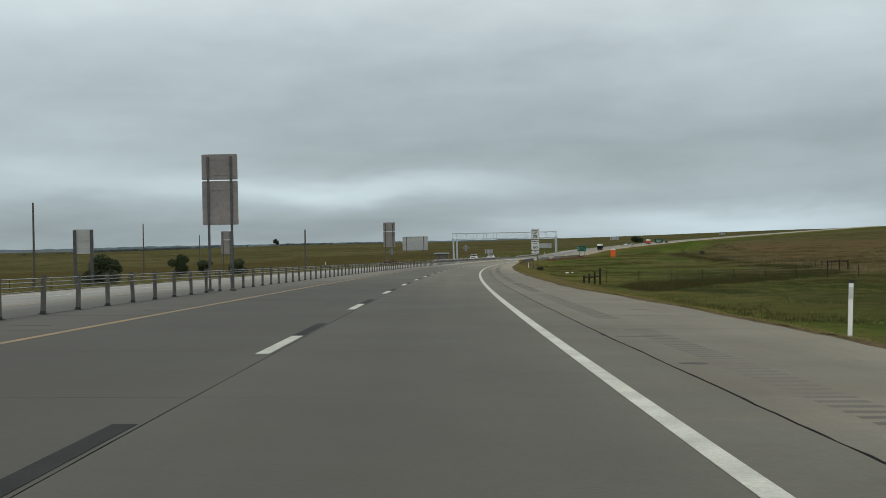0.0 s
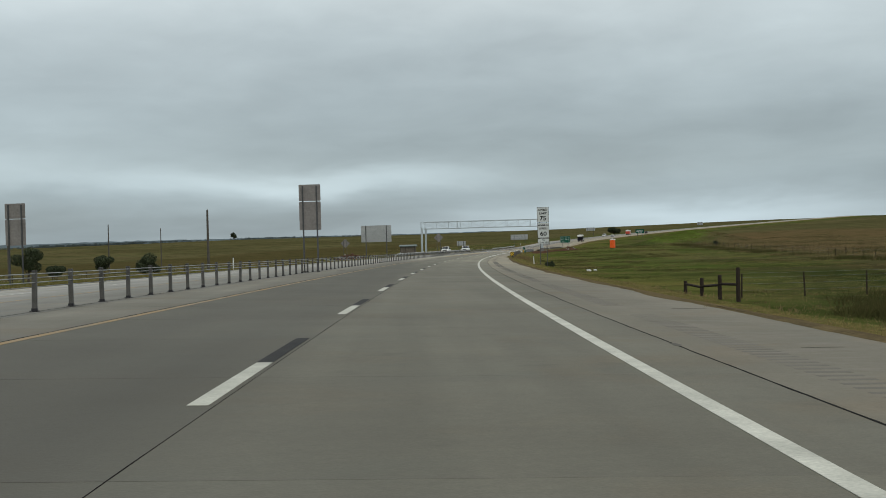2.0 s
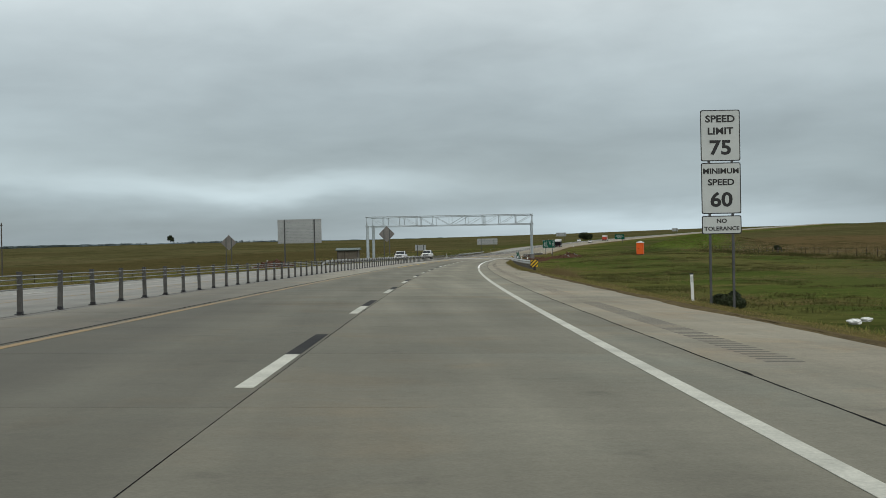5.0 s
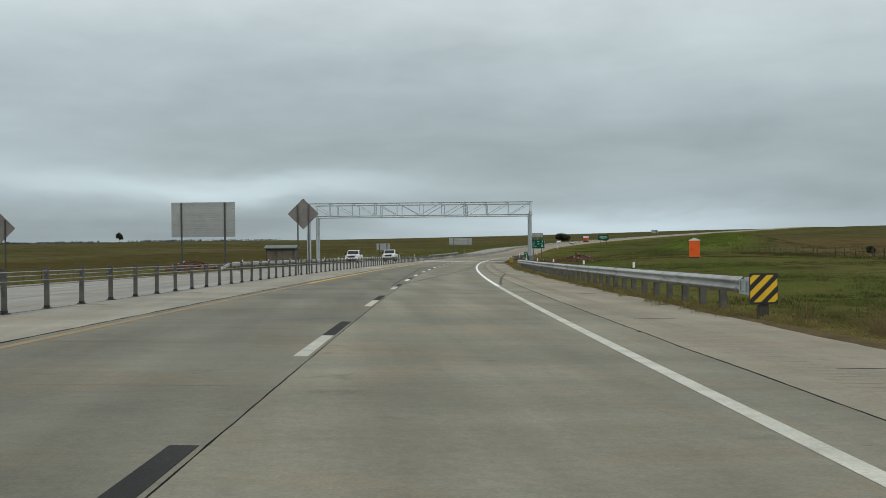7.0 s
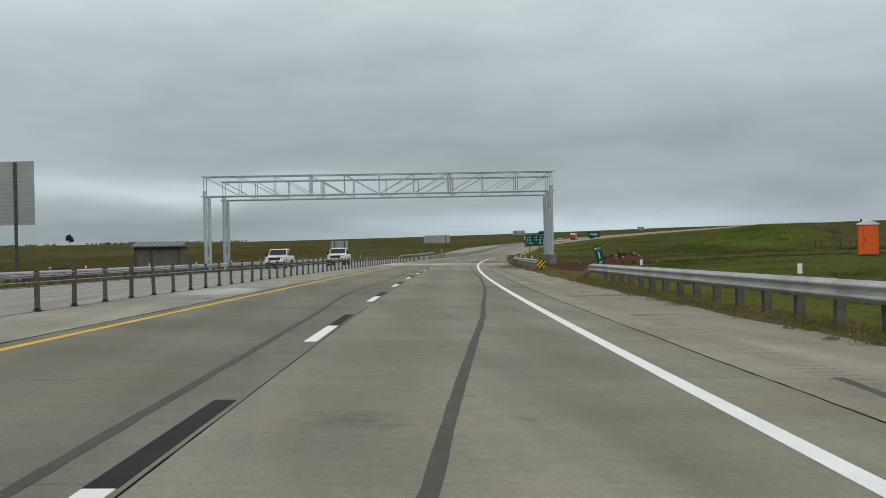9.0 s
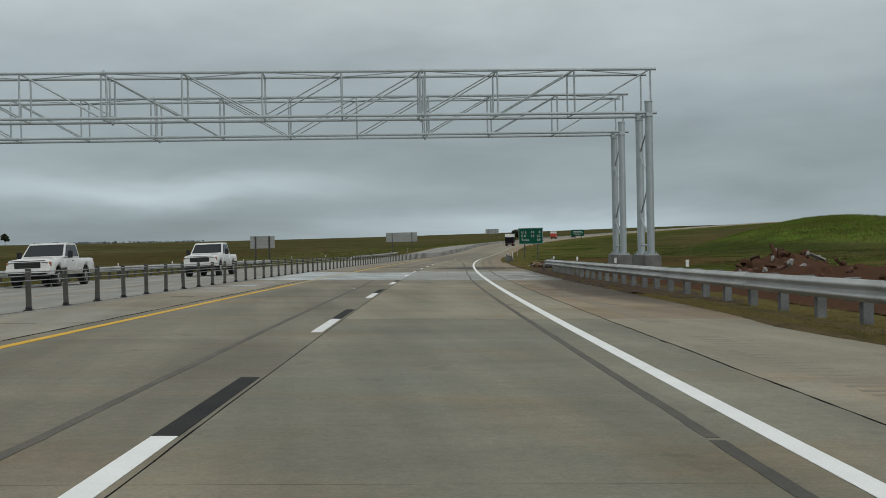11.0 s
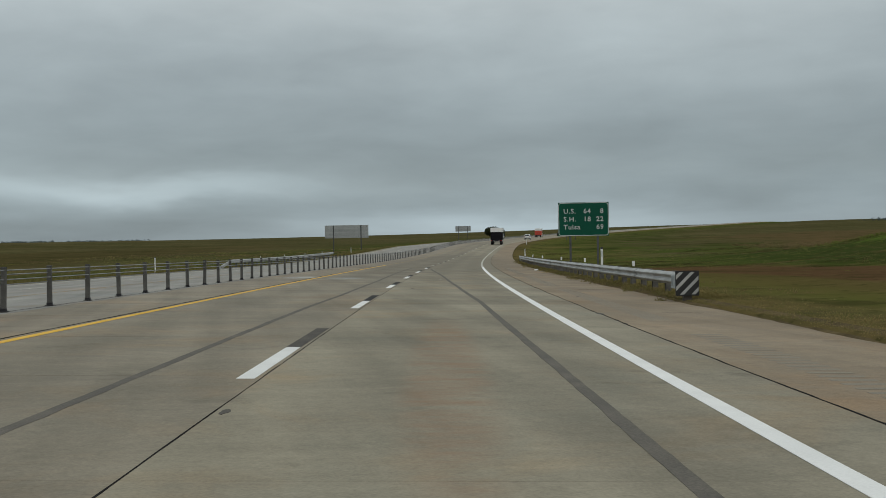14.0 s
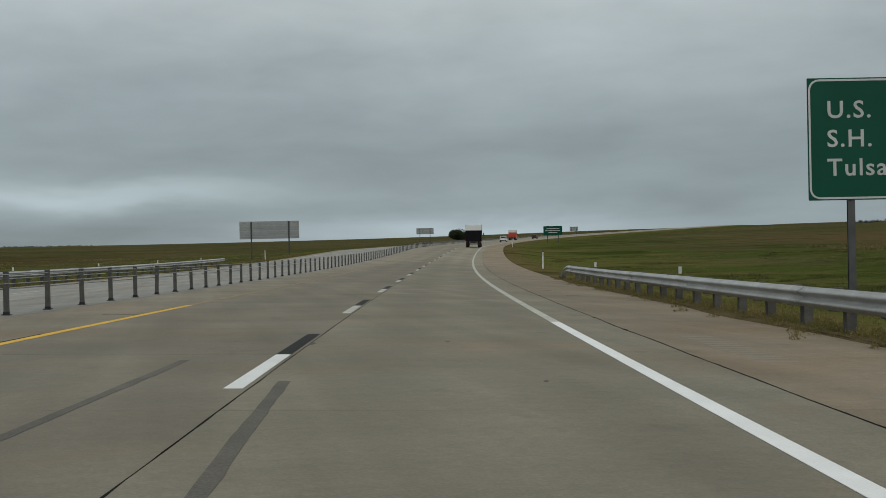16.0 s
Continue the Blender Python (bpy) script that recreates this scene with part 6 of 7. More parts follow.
def box_truck(m, label, cargo):
    """A box lorry seen from behind; its nose points along +y."""
    root = thing("box_truck", m, label, "truck")
    panel(root, "cargo_box", (0, 0.4, 1.82), (2.44, 5.6, 1.64), cargo, 0.03)
    panel(root, "roof_cap", (0, 0.4, 3.08), (2.5, 5.7, 0.88), M_PAINT_WHITE, 0.05)
    door = panel(root, "rear_door", (0, -2.42, 1.75), (2.2, 0.06, 1.5), cargo, 0.01)
    for k in range(5):
        panel(door, "door_slat", (0, -2.46, 1.1 + k * 0.31), (2.16, 0.02, 0.27), cargo, 0.008)
    panel(root, "underride_bar", (0, -2.4, 0.55), (2.2, 0.12, 0.14), M_DARK)
    panel(root, "chassis", (0, 1.0, 0.85), (0.9, 8.0, 0.3), M_DARK)
    bm = bmesh.new()
    side_body(bm, [(3.4, 0.6), (3.4, 2.55), (4.2, 2.6), (4.75, 1.65), (5.6, 1.5), (5.75, 0.6)], 1.1, 0.08, 1.4, 2.6)
    part("cab", bm, M_PAINT_WHITE, root, bevel=0.05)
    for sx in (-1, 1):
        panel(root, "tail_light", (sx * 1.0, -2.47, 0.85), (0.24, 0.05, 0.14), M_RED_LENS)
        panel(root, "wing_mirror", (sx * 1.4, 4.4, 2.0), (0.18, 0.1, 0.5), M_DARK, 0.02)
        panel(root, "mud_flap", (sx * 0.92, -1.9, 0.55), (0.5, 0.02, 0.6), M_TYRE, 0.003)
        wheel(root, sx * 0.92, -1.0, 0.5, 0.5)
        wheel(root, sx * 0.98, 4.6, 0.5, 0.3)
    return root


def placed(s, d, flip=False, h=0.0):
    a, b = on_road(s - 2, d), on_road(s + 2, d)
    m = stand(on_road(s, d, h), s) @ Matrix.Rotation(math.atan2(b.z - a.z, 4), 4, "X") @ Matrix.Rotation(cross_turn(d), 4, "Y")
    return m @ Matrix.Rotation(math.pi, 4, "Z") if flip else m


def cross_turn(d):
    return math.atan(FALL) * (1 if d > CROWN else -1)


pickup(placed(362.1, -17.5, True), "white crew-cab pickup on the oncoming carriageway")
pickup(placed(378.2, -13.8, True), "white crew-cab pickup following behind another")
box_truck(placed(641, 0.78), "white-roofed box truck with dark roll-up rear, on the driving lane", material("black_tarred_cargo_panel", (0.012, 0.011, 0.014), 0.8, vary=0.3, spec=0.1))
box_truck(placed(850, -2.8), "red box truck with white roof far up the road", material("red_truck_paint", (0.45, 0.06, 0.035), 0.5, vary=0.1))
wagon(placed(770, 0.75), "white sport utility car on the driving lane", M_PAINT_WHITE)
wagon(placed(905, 0.1), "dark sport utility car far up the road", M_DARK)
wagon(placed(820, -13.6, True), "pale car coming down the far slope", M_PAINT_WHITE)


# ---- poles, fences ----
def pole(s, d, top, arm=False):
    z = land(s, d)
    root = thing("utility_pole", Matrix.Translation((*flat(s, d), z)), "dark weathered timber utility pole in the prairie", "pole", "prairie poles")
    bm = bmesh.new()
    h = prof(s) + top - z
    rod(bm, (0, 0, -0.5), (0.03, 0.02, h), 0.15, 12, 0.10)
    shaft = part("shaft", bm, M_TIMBER, root)
    if arm:
        bm = bmesh.new()
        box(bm, (0.02, 0, h - 0.5), (0.1, 1.5, 0.12))
        part("crossarm", bm, M_TIMBER, root, bevel=0.01)
    bm = bmesh.new()
    rod(bm, (0.03, 0.02, h), (0.03, 0.02, h + 0.16), 0.05, 8, 0.03)
    part("insulator", bm, M_CONC, root)


pole(167.6, -26.4, 6.1)
pole(124.5, -50.0, 8.6)
pole(210.5, -67.4, 9.1)
pole(280.0, -79.8, 8.3)
pole(346.0, -93.6, 8.8, True)


def timber_post(parent, s, d, h, r=0.085, lean=0.0):
    bm = bmesh.new()
    z = land(s, d)
    p = Vector((*flat(s, d), z))
    rod(bm, p + Vector((0, 0, -0.3)), p + Vector((lean, lean * 0.5, h)), r, 9, r * 0.88)
    part("post", bm, M_FENCE, parent)
    return p + Vector((lean, lean * 0.5, h))


def corner_brace():
    root = thing("fence_brace", Matrix(), "dark timber corner brace of a pasture fence", "fence")
    spots = [(100.0, 12.9, 1.5), (102.2, 12.6, 1.1), (104.6, 12.3, 0.95), (107.0, 12.0, 0.75)]
    tops = [timber_post(root, s, d, h, 0.1, random.uniform(-0.03, 0.03)) for s, d, h in spots]
    for a, b in zip(tops, tops[1:]):
        bm = bmesh.new()
        rod(bm, a + Vector((0, 0, -0.75 if a is tops[0] else -0.45)), b + Vector((0, 0, -0.15 if b is tops[-1] else -0.4)), 0.06, 8)
        part("rail", bm, M_FENCE, root)
    root2 = thing("fence_brace", Matrix(), "weathered timber gate brace in a far pasture fence", "fence")
    tops = [timber_post(root2, s, d, h, 0.11) for s, d, h in ((150.5, 50.2, 1.3), (153.1, 49.8, 1.45), (158.0, 49.5, 1.3))]
    for a, b in zip(tops, tops[1:]):
        bm = bmesh.new()
        rod(bm, a + Vector((0, 0, -0.2)), b + Vector((0, 0, -0.25)), 0.075, 8)
        part("rail", bm, M_FENCE, root2)


corner_brace()


def wire_fence(label, spots, wires=(0.35, 0.65, 0.95, 1.15)):
    root = thing("wire_fence", Matrix(), label, "fence", "pasture fences")
    base = []
    for s, d in spots:
        bm = bmesh.new()
        p = on_land(s, d)
        base.append(p)
        e = random.uniform(-0.05, 0.05)
        box(bm, p + Vector((e / 2, 0, 0.5)), (0.055, 0.055, random.uniform(1.25, 1.6)), Matrix.Rotation(e, 4, "Y"))
        part("post", bm, M_FENCE, root)
    for w in wires:
        bm = bmesh.new()
        for a, b in zip(base, base[1:]):
            rod(bm, a + Vector((0, 0, w)), b + Vector((0, 0, w)), 0.0025, 4)
        part("wire", bm, M_CABLE, root)


wire_fence("thin steel-post wire fence across the green ditch", [(103 + 0.6 * k, 13.8 + 3.1 * k) for k in range(12)])
wire_fence("weathered wire fence along the brown pasture", [(158 + 4.2 * k, 50 + 0.02 * k + random.uniform(-0.3, 0.3)) for k in range(66)])
wire_fence("weathered wire fence beyond the oncoming carriageway", [(60 + 5.0 * k, -44 + random.uniform(-0.3, 0.3)) for k in range(90)])


# ---- heaps ----
def chunk(bm, c, size, rng):
    r = Euler((rng.uniform(0, 6), rng.uniform(0, 6), rng.uniform(0, 6))).to_matrix().to_4x4()
    vs = bmesh.ops.create_icosphere(bm, subdivisions=1, radius=1.0, matrix=Matrix.Translation(c) @ r @ Matrix.Diagonal((*size, 1)))["verts"]
    for v in vs:
        v.co += Vector((rng.uniform(-1, 1), rng.uniform(-1, 1), rng.uniform(-1, 1))) * min(size) * 0.35


def heap(name, s, d, rs, rd, h, label, category, mats, count, size, seed, core):
    rng = random.Random(seed)
    z = land(s, d)
    root = thing(name, Matrix.Translation((*flat(s, d), z)) @ Matrix.Rotation(-s / RAD, 4, "Z"), label, category)
    bm = bmesh.new()
    n, k = 26, 9
    rows = []
    for i in range(k + 1):
        u = i / k
        row = []
        for j in range(n):
            a = 2 * math.pi * j / n
            rr = u * (1 + 0.18 * noise.noise((math.cos(a) * 1.6, math.sin(a) * 1.6, seed)))
            x, y = rd * rr * math.cos(a), rs * rr * math.sin(a)
            zz = h * (1 - u ** 1.6) * (0.8 + 0.5 * noise.noise((x * 1.7, y * 1.7, seed + 3.0))) - 0.12 * u
            row.append(bm.verts.new((x, y, zz)))
        rows.append(row)
    for a, b in zip(rows, rows[1:]):
        for j in range(n):
            bm.faces.new((a[j], a[(j + 1) % n], b[(j + 1) % n], b[j]))
    bmesh.ops.remove_doubles(bm, verts=bm.verts, dist=0.001)
    part("mound", bm, core, root)
    for i in range(count):
        a, u = rng.uniform(0, 6.283), math.sqrt(rng.uniform(0, 1))
        x, y = rd * u * math.cos(a), rs * u * math.sin(a)
        bm = bmesh.new()
        q = size * rng.uniform(0.5, 1.3)
        if rng.random() < 0.3:
            r = Euler((rng.gauss(0, 0.5), rng.gauss(0, 0.5), rng.uniform(0, 6.3))).to_matrix().to_4x4()
            vs = box(bm, (x, y, h * (1 - u ** 1.6) * 0.92 + 0.03), (q * 2.2, q * 0.55, q * 0.18), r)
            for v in vs:
                v.co += Vector((rng.uniform(-1, 1), rng.uniform(-1, 1), rng.uniform(-1, 1))) * q * 0.1
        else:
            chunk(bm, (x, y, h * (1 - u ** 1.6) * 0.9 + 0.02), (q * 0.7, q * 0.55, q * 0.35), rng)
        part("fragment", bm, rng.choice(mats), root)
    return root


M_RUST = material("rust_brown_scrap", (0.13, 0.06, 0.04), 0.9, vary=0.5, scale=4)
M_TAN = material("tan_broken_wood", (0.25, 0.17, 0.10), 0.9, vary=0.35, scale=4)
M_CHAR = material("charred_scrap", (0.035, 0.03, 0.028), 0.9, vary=0.5, scale=5)
M_PALE = material("pale_sheet_scrap", (0.33, 0.36, 0.36), 0.7, vary=0.35, scale=5)
M_MUD = material("dark_wet_soil", (0.042, 0.033, 0.027), 1.0, vary=0.6, scale=3, fine=25, bumpy=1.0, tint=(0.10, 0.066, 0.045), spec=0.05)
DEBRIS = heap("debris_pile", 391.6, 7.5, 3.4, 1.35, 0.5, "heap of crushed boxes, broken wood and scrap on the verge", "debris", [M_RUST, M_MUD, M_MUD, M_TAN, M_RUST, M_CHAR, M_CHAR, M_PALE, M_RUST], 300, 0.14, 5, M_MUD)


def debris_pieces():
    """The larger things in the pile: crushed cardboard boxes, a rolled carpet, a pale bag."""
    for x, y, z, sx, sy, sz, rz, rx in ((-0.95, -1.2, 0.2, 0.5, 0.42, 0.26, 0.5, 0.3), (-0.85, -0.3, 0.26, 0.7, 0.4, 0.12, -0.3, -0.35), (-0.6, -1.9, 0.13, 0.42, 0.36, 0.2, 1.0, 0.2)):
        bm = bmesh.new()
        m = Euler((rx, 0.25, rz)).to_matrix().to_4x4()
        vs = box(bm, (x, y, z), (sx, sy, sz), m)
        bmesh.ops.subdivide_edges(bm, edges=bm.edges, cuts=2, use_grid_fill=True)
        for v in bm.verts:
            v.co += Vector(noise.noise_vector(v.co * 4.0)) * 0.06
        for k in (-1, 1):
            box(bm, (x + k * sx * 0.6, y, z + sz * 0.5), (sx * 0.5, sy * 0.9, 0.006), m @ Matrix.Rotation(k * 0.6, 4, "Y"))
        part("cardboard_box", bm, M_TAN, DEBRIS, "crushed tan cardboard box")
    bm = bmesh.new()
    rod(bm, (-0.55, -2.6, 0.2), (-0.75, -6.0, 0.10), 0.115, 14)
    rod(bm, (-0.3, -2.4, 0.22), (-0.42, -5.2, 0.10), 0.09, 12)
    bmesh.ops.subdivide_edges(bm, edges=[e for e in bm.edges if e.calc_length() > 1], cuts=9)
    for v in bm.verts:
        v.co += Vector(noise.noise_vector(v.co * 2.5)) * 0.05
    part("carpet_roll", bm, M_CHAR, DEBRIS, "dark rolled carpet")
    bm = bmesh.new()
    bmesh.ops.create_icosphere(bm, subdivisions=3, radius=0.24, matrix=Matrix.Translation((-1.0, 2.9, 0.08)) @ Matrix.Diagonal((0.9, 1.3, 0.55, 1)))
    for v in bm.verts:
        v.co += Vector(noise.noise_vector(v.co * 5.0)) * 0.09
    part("plastic_bag", bm, M_PALE, DEBRIS, "pale crumpled plastic sheet")
    bm = bmesh.new()
    box(bm, (-1.25, 3.6, 0.03), (0.5, 0.09, 0.03), Matrix.Rotation(0.3, 4, "Z"))
    box(bm, (0.1, -0.2, 0.56), (0.35, 0.07, 0.03), Euler((0.2, 0.5, 0.4)).to_matrix().to_4x4())
    part("broken_lath", bm, M_PALE, DEBRIS)


debris_pieces()
heap("soil_heap", 352, 14.5, 7.0, 4.5, 0.55, "low heap of freshly dug red clay soil", "soil heap", [M_RED_SOIL, M_RUST, M_CONC], 26, 0.3, 8, M_RED_SOIL)
heap("soil_heap", 366, 16.8, 3.0, 2.6, 0.95, "rough mound of dug red clay beside the gantry", "soil heap", [M_RED_SOIL, M_RUST, M_CONC], 30, 0.35, 11, M_RED_SOIL)
heap("rubble_heap", 394, -52, 7.5, 5.0, 1.9, "heap of reddish rubble in the prairie", "rubble", [M_RUST, M_CONC, M_RED_SOIL], 50, 0.6, 14, M_RED_SOIL)


# dug soil beside the road and on the shoulder's edge
def soil_patch(name, s0, s1, f0, f1, mat, label, h=0.02):
    bm = bmesh.new()
    prev = None
    n = int((s1 - s0) / 0.8)
    for i in range(n + 1):
        s = s0 + (s1 - s0) * i / n
        k = math.sin(math.pi * i / n) ** 0.35 if 0 < i < n else 0.02
        m0 = (f0 + f1) / 2
        a, b = m0 + (f0 - m0) * k + 0.22 * noise.noise((s * 0.8, 1, 2)) + 0.12 * noise.noise((s * 2.1, 4, 2)), m0 + (f1 - m0) * k + 0.5 * noise.noise((s * 0.4, 5, 2))
        row = []
        for j in range(9):
            d = a + (b - a) * j / 8
            base = max(land(s, d), prof(s) + cross(d) if d < 5.48 else -99)
            edge = math.sin(math.pi * j / 8)
            row.append(bm.verts.new((*flat(s, d), base + (h + 0.03 + (0.07 if h > 0 else 0.025) * abs(noise.noise((s * 1.3, d * 1.7, 7)))) * edge ** 0.6 - 0.004)))
        if prev:
            for j in range(8):
                bm.faces.new((prev[j], prev[j + 1], row[j + 1], row[j]))
        prev = row
    ob = finish(name, bm, mat)
    return tagged(ob, label, "soil", kind="stuff")


soil_patch("dug_soil", 312, 388, 7.1, 12.5, M_RED_SOIL, "bare dug red soil beside the shoulder", 0.03)
soil_patch("spilled_soil", 333, 388, 5.25, 7.0, M_MUD, "dark soil spilled along the shoulder edge", -0.01)


# ---- shrubs and trees ----
def leaf_cloud(bm, c, r, n, size, rng, flat_k=0.8):
    for _ in range(n):
        while True:
            v = Vector((rng.uniform(-1, 1), rng.uniform(-1, 1), rng.uniform(-1, 1)))
            if 0.35 < v.length < 1:
                break
        p = c + Vector((v.x * r, v.y * r, v.z * r * flat_k))
        a = Vector((rng.gauss(0, 1), rng.gauss(0, 1), rng.gauss(0, 1))).normalized() * size * rng.uniform(0.6, 1.3)
        b = a.cross(Vector((rng.gauss(0, 1), rng.gauss(0, 1), rng.gauss(0, 1)))).normalized() * size * 0.6
        bm.faces.new([bm.verts.new(q) for q in (p - a, p + b, p + a, p - b)])


def shrub(name, s, d, w, h, label, category, seed, clumps=9, trunk=False, mat=None):
    rng = random.Random(seed)
    z = land(s, d)
    root = thing(name, Matrix.Translation((*flat(s, d), z)), label, category)
    stems, crown = bmesh.new(), bmesh.new()
    for i in range(clumps):
        a, u = rng.uniform(0, 6.283), rng.uniform(0.1, 1) ** 0.6
        lo = 0.42 if trunk else 0.25
        zz = h * rng.uniform(lo, 0.85) * (1.05 - 0.35 * u)
        c = Vector((w / 2 * 0.72 * u * math.cos(a), w / 2 * 0.72 * u * math.sin(a), zz))
        rod(stems, (c.x * 0.12, c.y * 0.12, -0.1 if not trunk else h * 0.22), c, 0.05 if trunk else 0.03, 6, 0.012)
        leaf_cloud(crown, c, w * rng.uniform(0.16, 0.27), 850, 0.046 * w ** 0.6, rng)
    if trunk:
        rod(stems, (0, 0, -0.3), (0.05, 0.02, h * 0.5), 0.16, 9, 0.08)
    part("trunk" if trunk else "stems", stems, M_BARK, root)
    part("crown", crown, mat or M_LEAF, root)


shrub("shrub", 140.4, -47.6, 5.0, 4.0, "round dark green shrub in the prairie", "shrub", 1, 14)
shrub("shrub", 247.8, -59.7, 5.0, 3.6, "dark green shrub by the pasture fence", "shrub", 2, 12)
shrub("shrub", 243, -66, 3.6, 4.8, "upright dark shrub by the pasture fence", "shrub", 3, 9)
shrub("young_tree", 172, -47.5, 3.4, 5.4, "straggly young tree in the prairie", "tree", 4, 9, True)
shrub("shrub", 205, -58, 2.6, 2.6, "low straggly shrub in the prairie", "shrub", 5, 6)
shrub("tree", 1028, -449, 6.0, 11.5, "lone dark tree on the prairie horizon", "tree", 6, 26, True)
shrub("shrub", 172.5, 9.6, 1.3, 0.75, "low green shrub at the speed sign's foot", "shrub", 7, 7)
shrub("tree", 1000, -48, 11.0, 6.5, "dark spreading tree beside the crest of the road", "tree", 8, 16, True)
shrub("tree", 560, 62, 3.0, 3.2, "small dark cedar in the brown pasture", "tree", 9, 9, True)
shrub("tree", 345.6, 54.2, 1.5, 2.3, "small dark cedar by the pasture fence", "tree", 10, 9, True)

# ---- grass ----
def grass(name, label, n, pick, h0, h1, width, mat, seed, per=5):
    """Loose blades in tufts; pick(rng) gives a place (s, d) and a height factor."""
    rng = random.Random(seed)
    vs, fs = [], []
    for _ in range(n):
        s, d, k = pick(rng)
        x, y = flat(s, d)
        z = land(s, d) if d > 5.45 or d < -20.5 else prof(s) + cross(d)
        for _ in range(per):
            a = rng.uniform(0, 6.283)
            h = rng.uniform(h0, h1) * k
            bx, by = x + rng.gauss(0, 0.06), y + rng.gauss(0, 0.06)
            w = width * rng.uniform(0.6, 1.3)
            ca, sa = math.cos(a) * w, math.sin(a) * w
            le = rng.gauss(0, 0.35) * h
            lx, ly = le * math.cos(a + 1.2), le * math.sin(a + 1.2)
            i = len(vs)
            vs += [(bx - ca, by - sa, z - 0.02), (bx + ca, by + sa, z - 0.02), (bx + lx * 0.4 + ca * 0.7, by + ly * 0.4 + sa * 0.7, z + h * 0.6), (bx + lx, by + ly, z + h)]
            fs += [(i, i + 1, i + 2), (i, i + 2, i + 3)]
    me = bpy.data.meshes.new(name)
    me.from_pydata(vs, [], fs)
    me.materials.append(mat)
    return tagged(new(name, me), label, "grass", kind="stuff")


def near_verge(rng):
    s = rng.uniform(2, 520)
    d = 5.5 + apron(s) + abs(rng.gauss(0, 1.0)) + 0.15 * noise.noise((s * 0.5, 0, 0))
    dug = 340 < s < 392
    return (s, d + (2.5 if dug else 0), 0.6 if dug else 1.0)


def under_rail(rng):
    a, b = rng.choice(((212, 300), (212, 300), (428, 516)))
    return (rng.uniform(a, b), 6.05 + rng.gauss(0, 0.35), 1.0)


def crest(rng):
    s = rng.gauss(494, 28)
    return (s, rng.gauss(53, 5), 1.3)


def left_verge(rng):
    s = rng.uniform(20, 620)
    return (s, -20.7 - abs(rng.gauss(0, 2.2)), 1.0)


def tufts(name, label, n, pick, r0, r1, flat_k, leaves, size, mat, seed):
    """Low matted clumps of short leaves; pick(rng) gives a place (s, d) and a size factor."""
    rng = random.Random(seed)
    vs, fs = [], []
    for _ in range(n):
        s, d, k = pick(rng)
        x, y = flat(s, d)
        z = land(s, d) if d > 5.45 or d < -20.5 else prof(s) + cross(d)
        r = rng.uniform(r0, r1) * k
        for _ in range(leaves):
            a, u = rng.uniform(0, 6.283), rng.random() ** 0.6
            px, py, pz = x + r * u * math.cos(a), y + r * u * math.sin(a), z + r * flat_k * (1 - u * u) * rng.uniform(0.2, 1.2)
            b, t, q = rng.uniform(0, 6.283), rng.uniform(0.2, 1.3), size * rng.uniform(0.6, 1.4)
            ax, ay, az = q * math.cos(b) * math.cos(t), q * math.sin(b) * math.cos(t), q * math.sin(t)
            bx, by = -0.16 * q * math.sin(b), 0.16 * q * math.cos(b)
            i = len(vs)
            vs += [(px - bx, py - by, pz), (px + bx, py + by, pz), (px + ax, py + ay, pz + az)]
            fs.append((i, i + 1, i + 2))
    me = bpy.data.meshes.new(name)
    me.from_pydata(vs, [], fs)
    me.materials.append(mat)
    return tagged(new(name, me), label, "grass", kind="stuff")


tufts("dry_verge_grass", "straw-coloured mown grass along the shoulder", 11000, near_verge, 0.1, 0.25, 0.16, 18, 0.03, M_DRY, 21)
tufts("green_verge_grass", "green grass tufts along the shoulder", 8000, near_verge, 0.1, 0.25, 0.18, 18, 0.03, M_GREEN_GRASS, 22)
tufts("rail_weeds", "fuzzy olive weeds under the guardrails", 3000, under_rail, 0.12, 0.25, 0.42, 70, 0.05, M_OLIVE, 23)
tufts("rail_dry_weeds", "dry stalks under the guardrails", 900, under_rail, 0.1, 0.22, 0.6, 60, 0.055, M_DRY, 24)
grass("bank_grass", "tall green grass on the roadside bank", 9000, crest, 0.08, 0.34, 0.014, M_LUSH, 27, 6)
grass("far_verge_grass", "dry grass beyond the oncoming carriageway", 7000, left_verge, 0.1, 0.3, 0.02, M_OLIVE, 28)


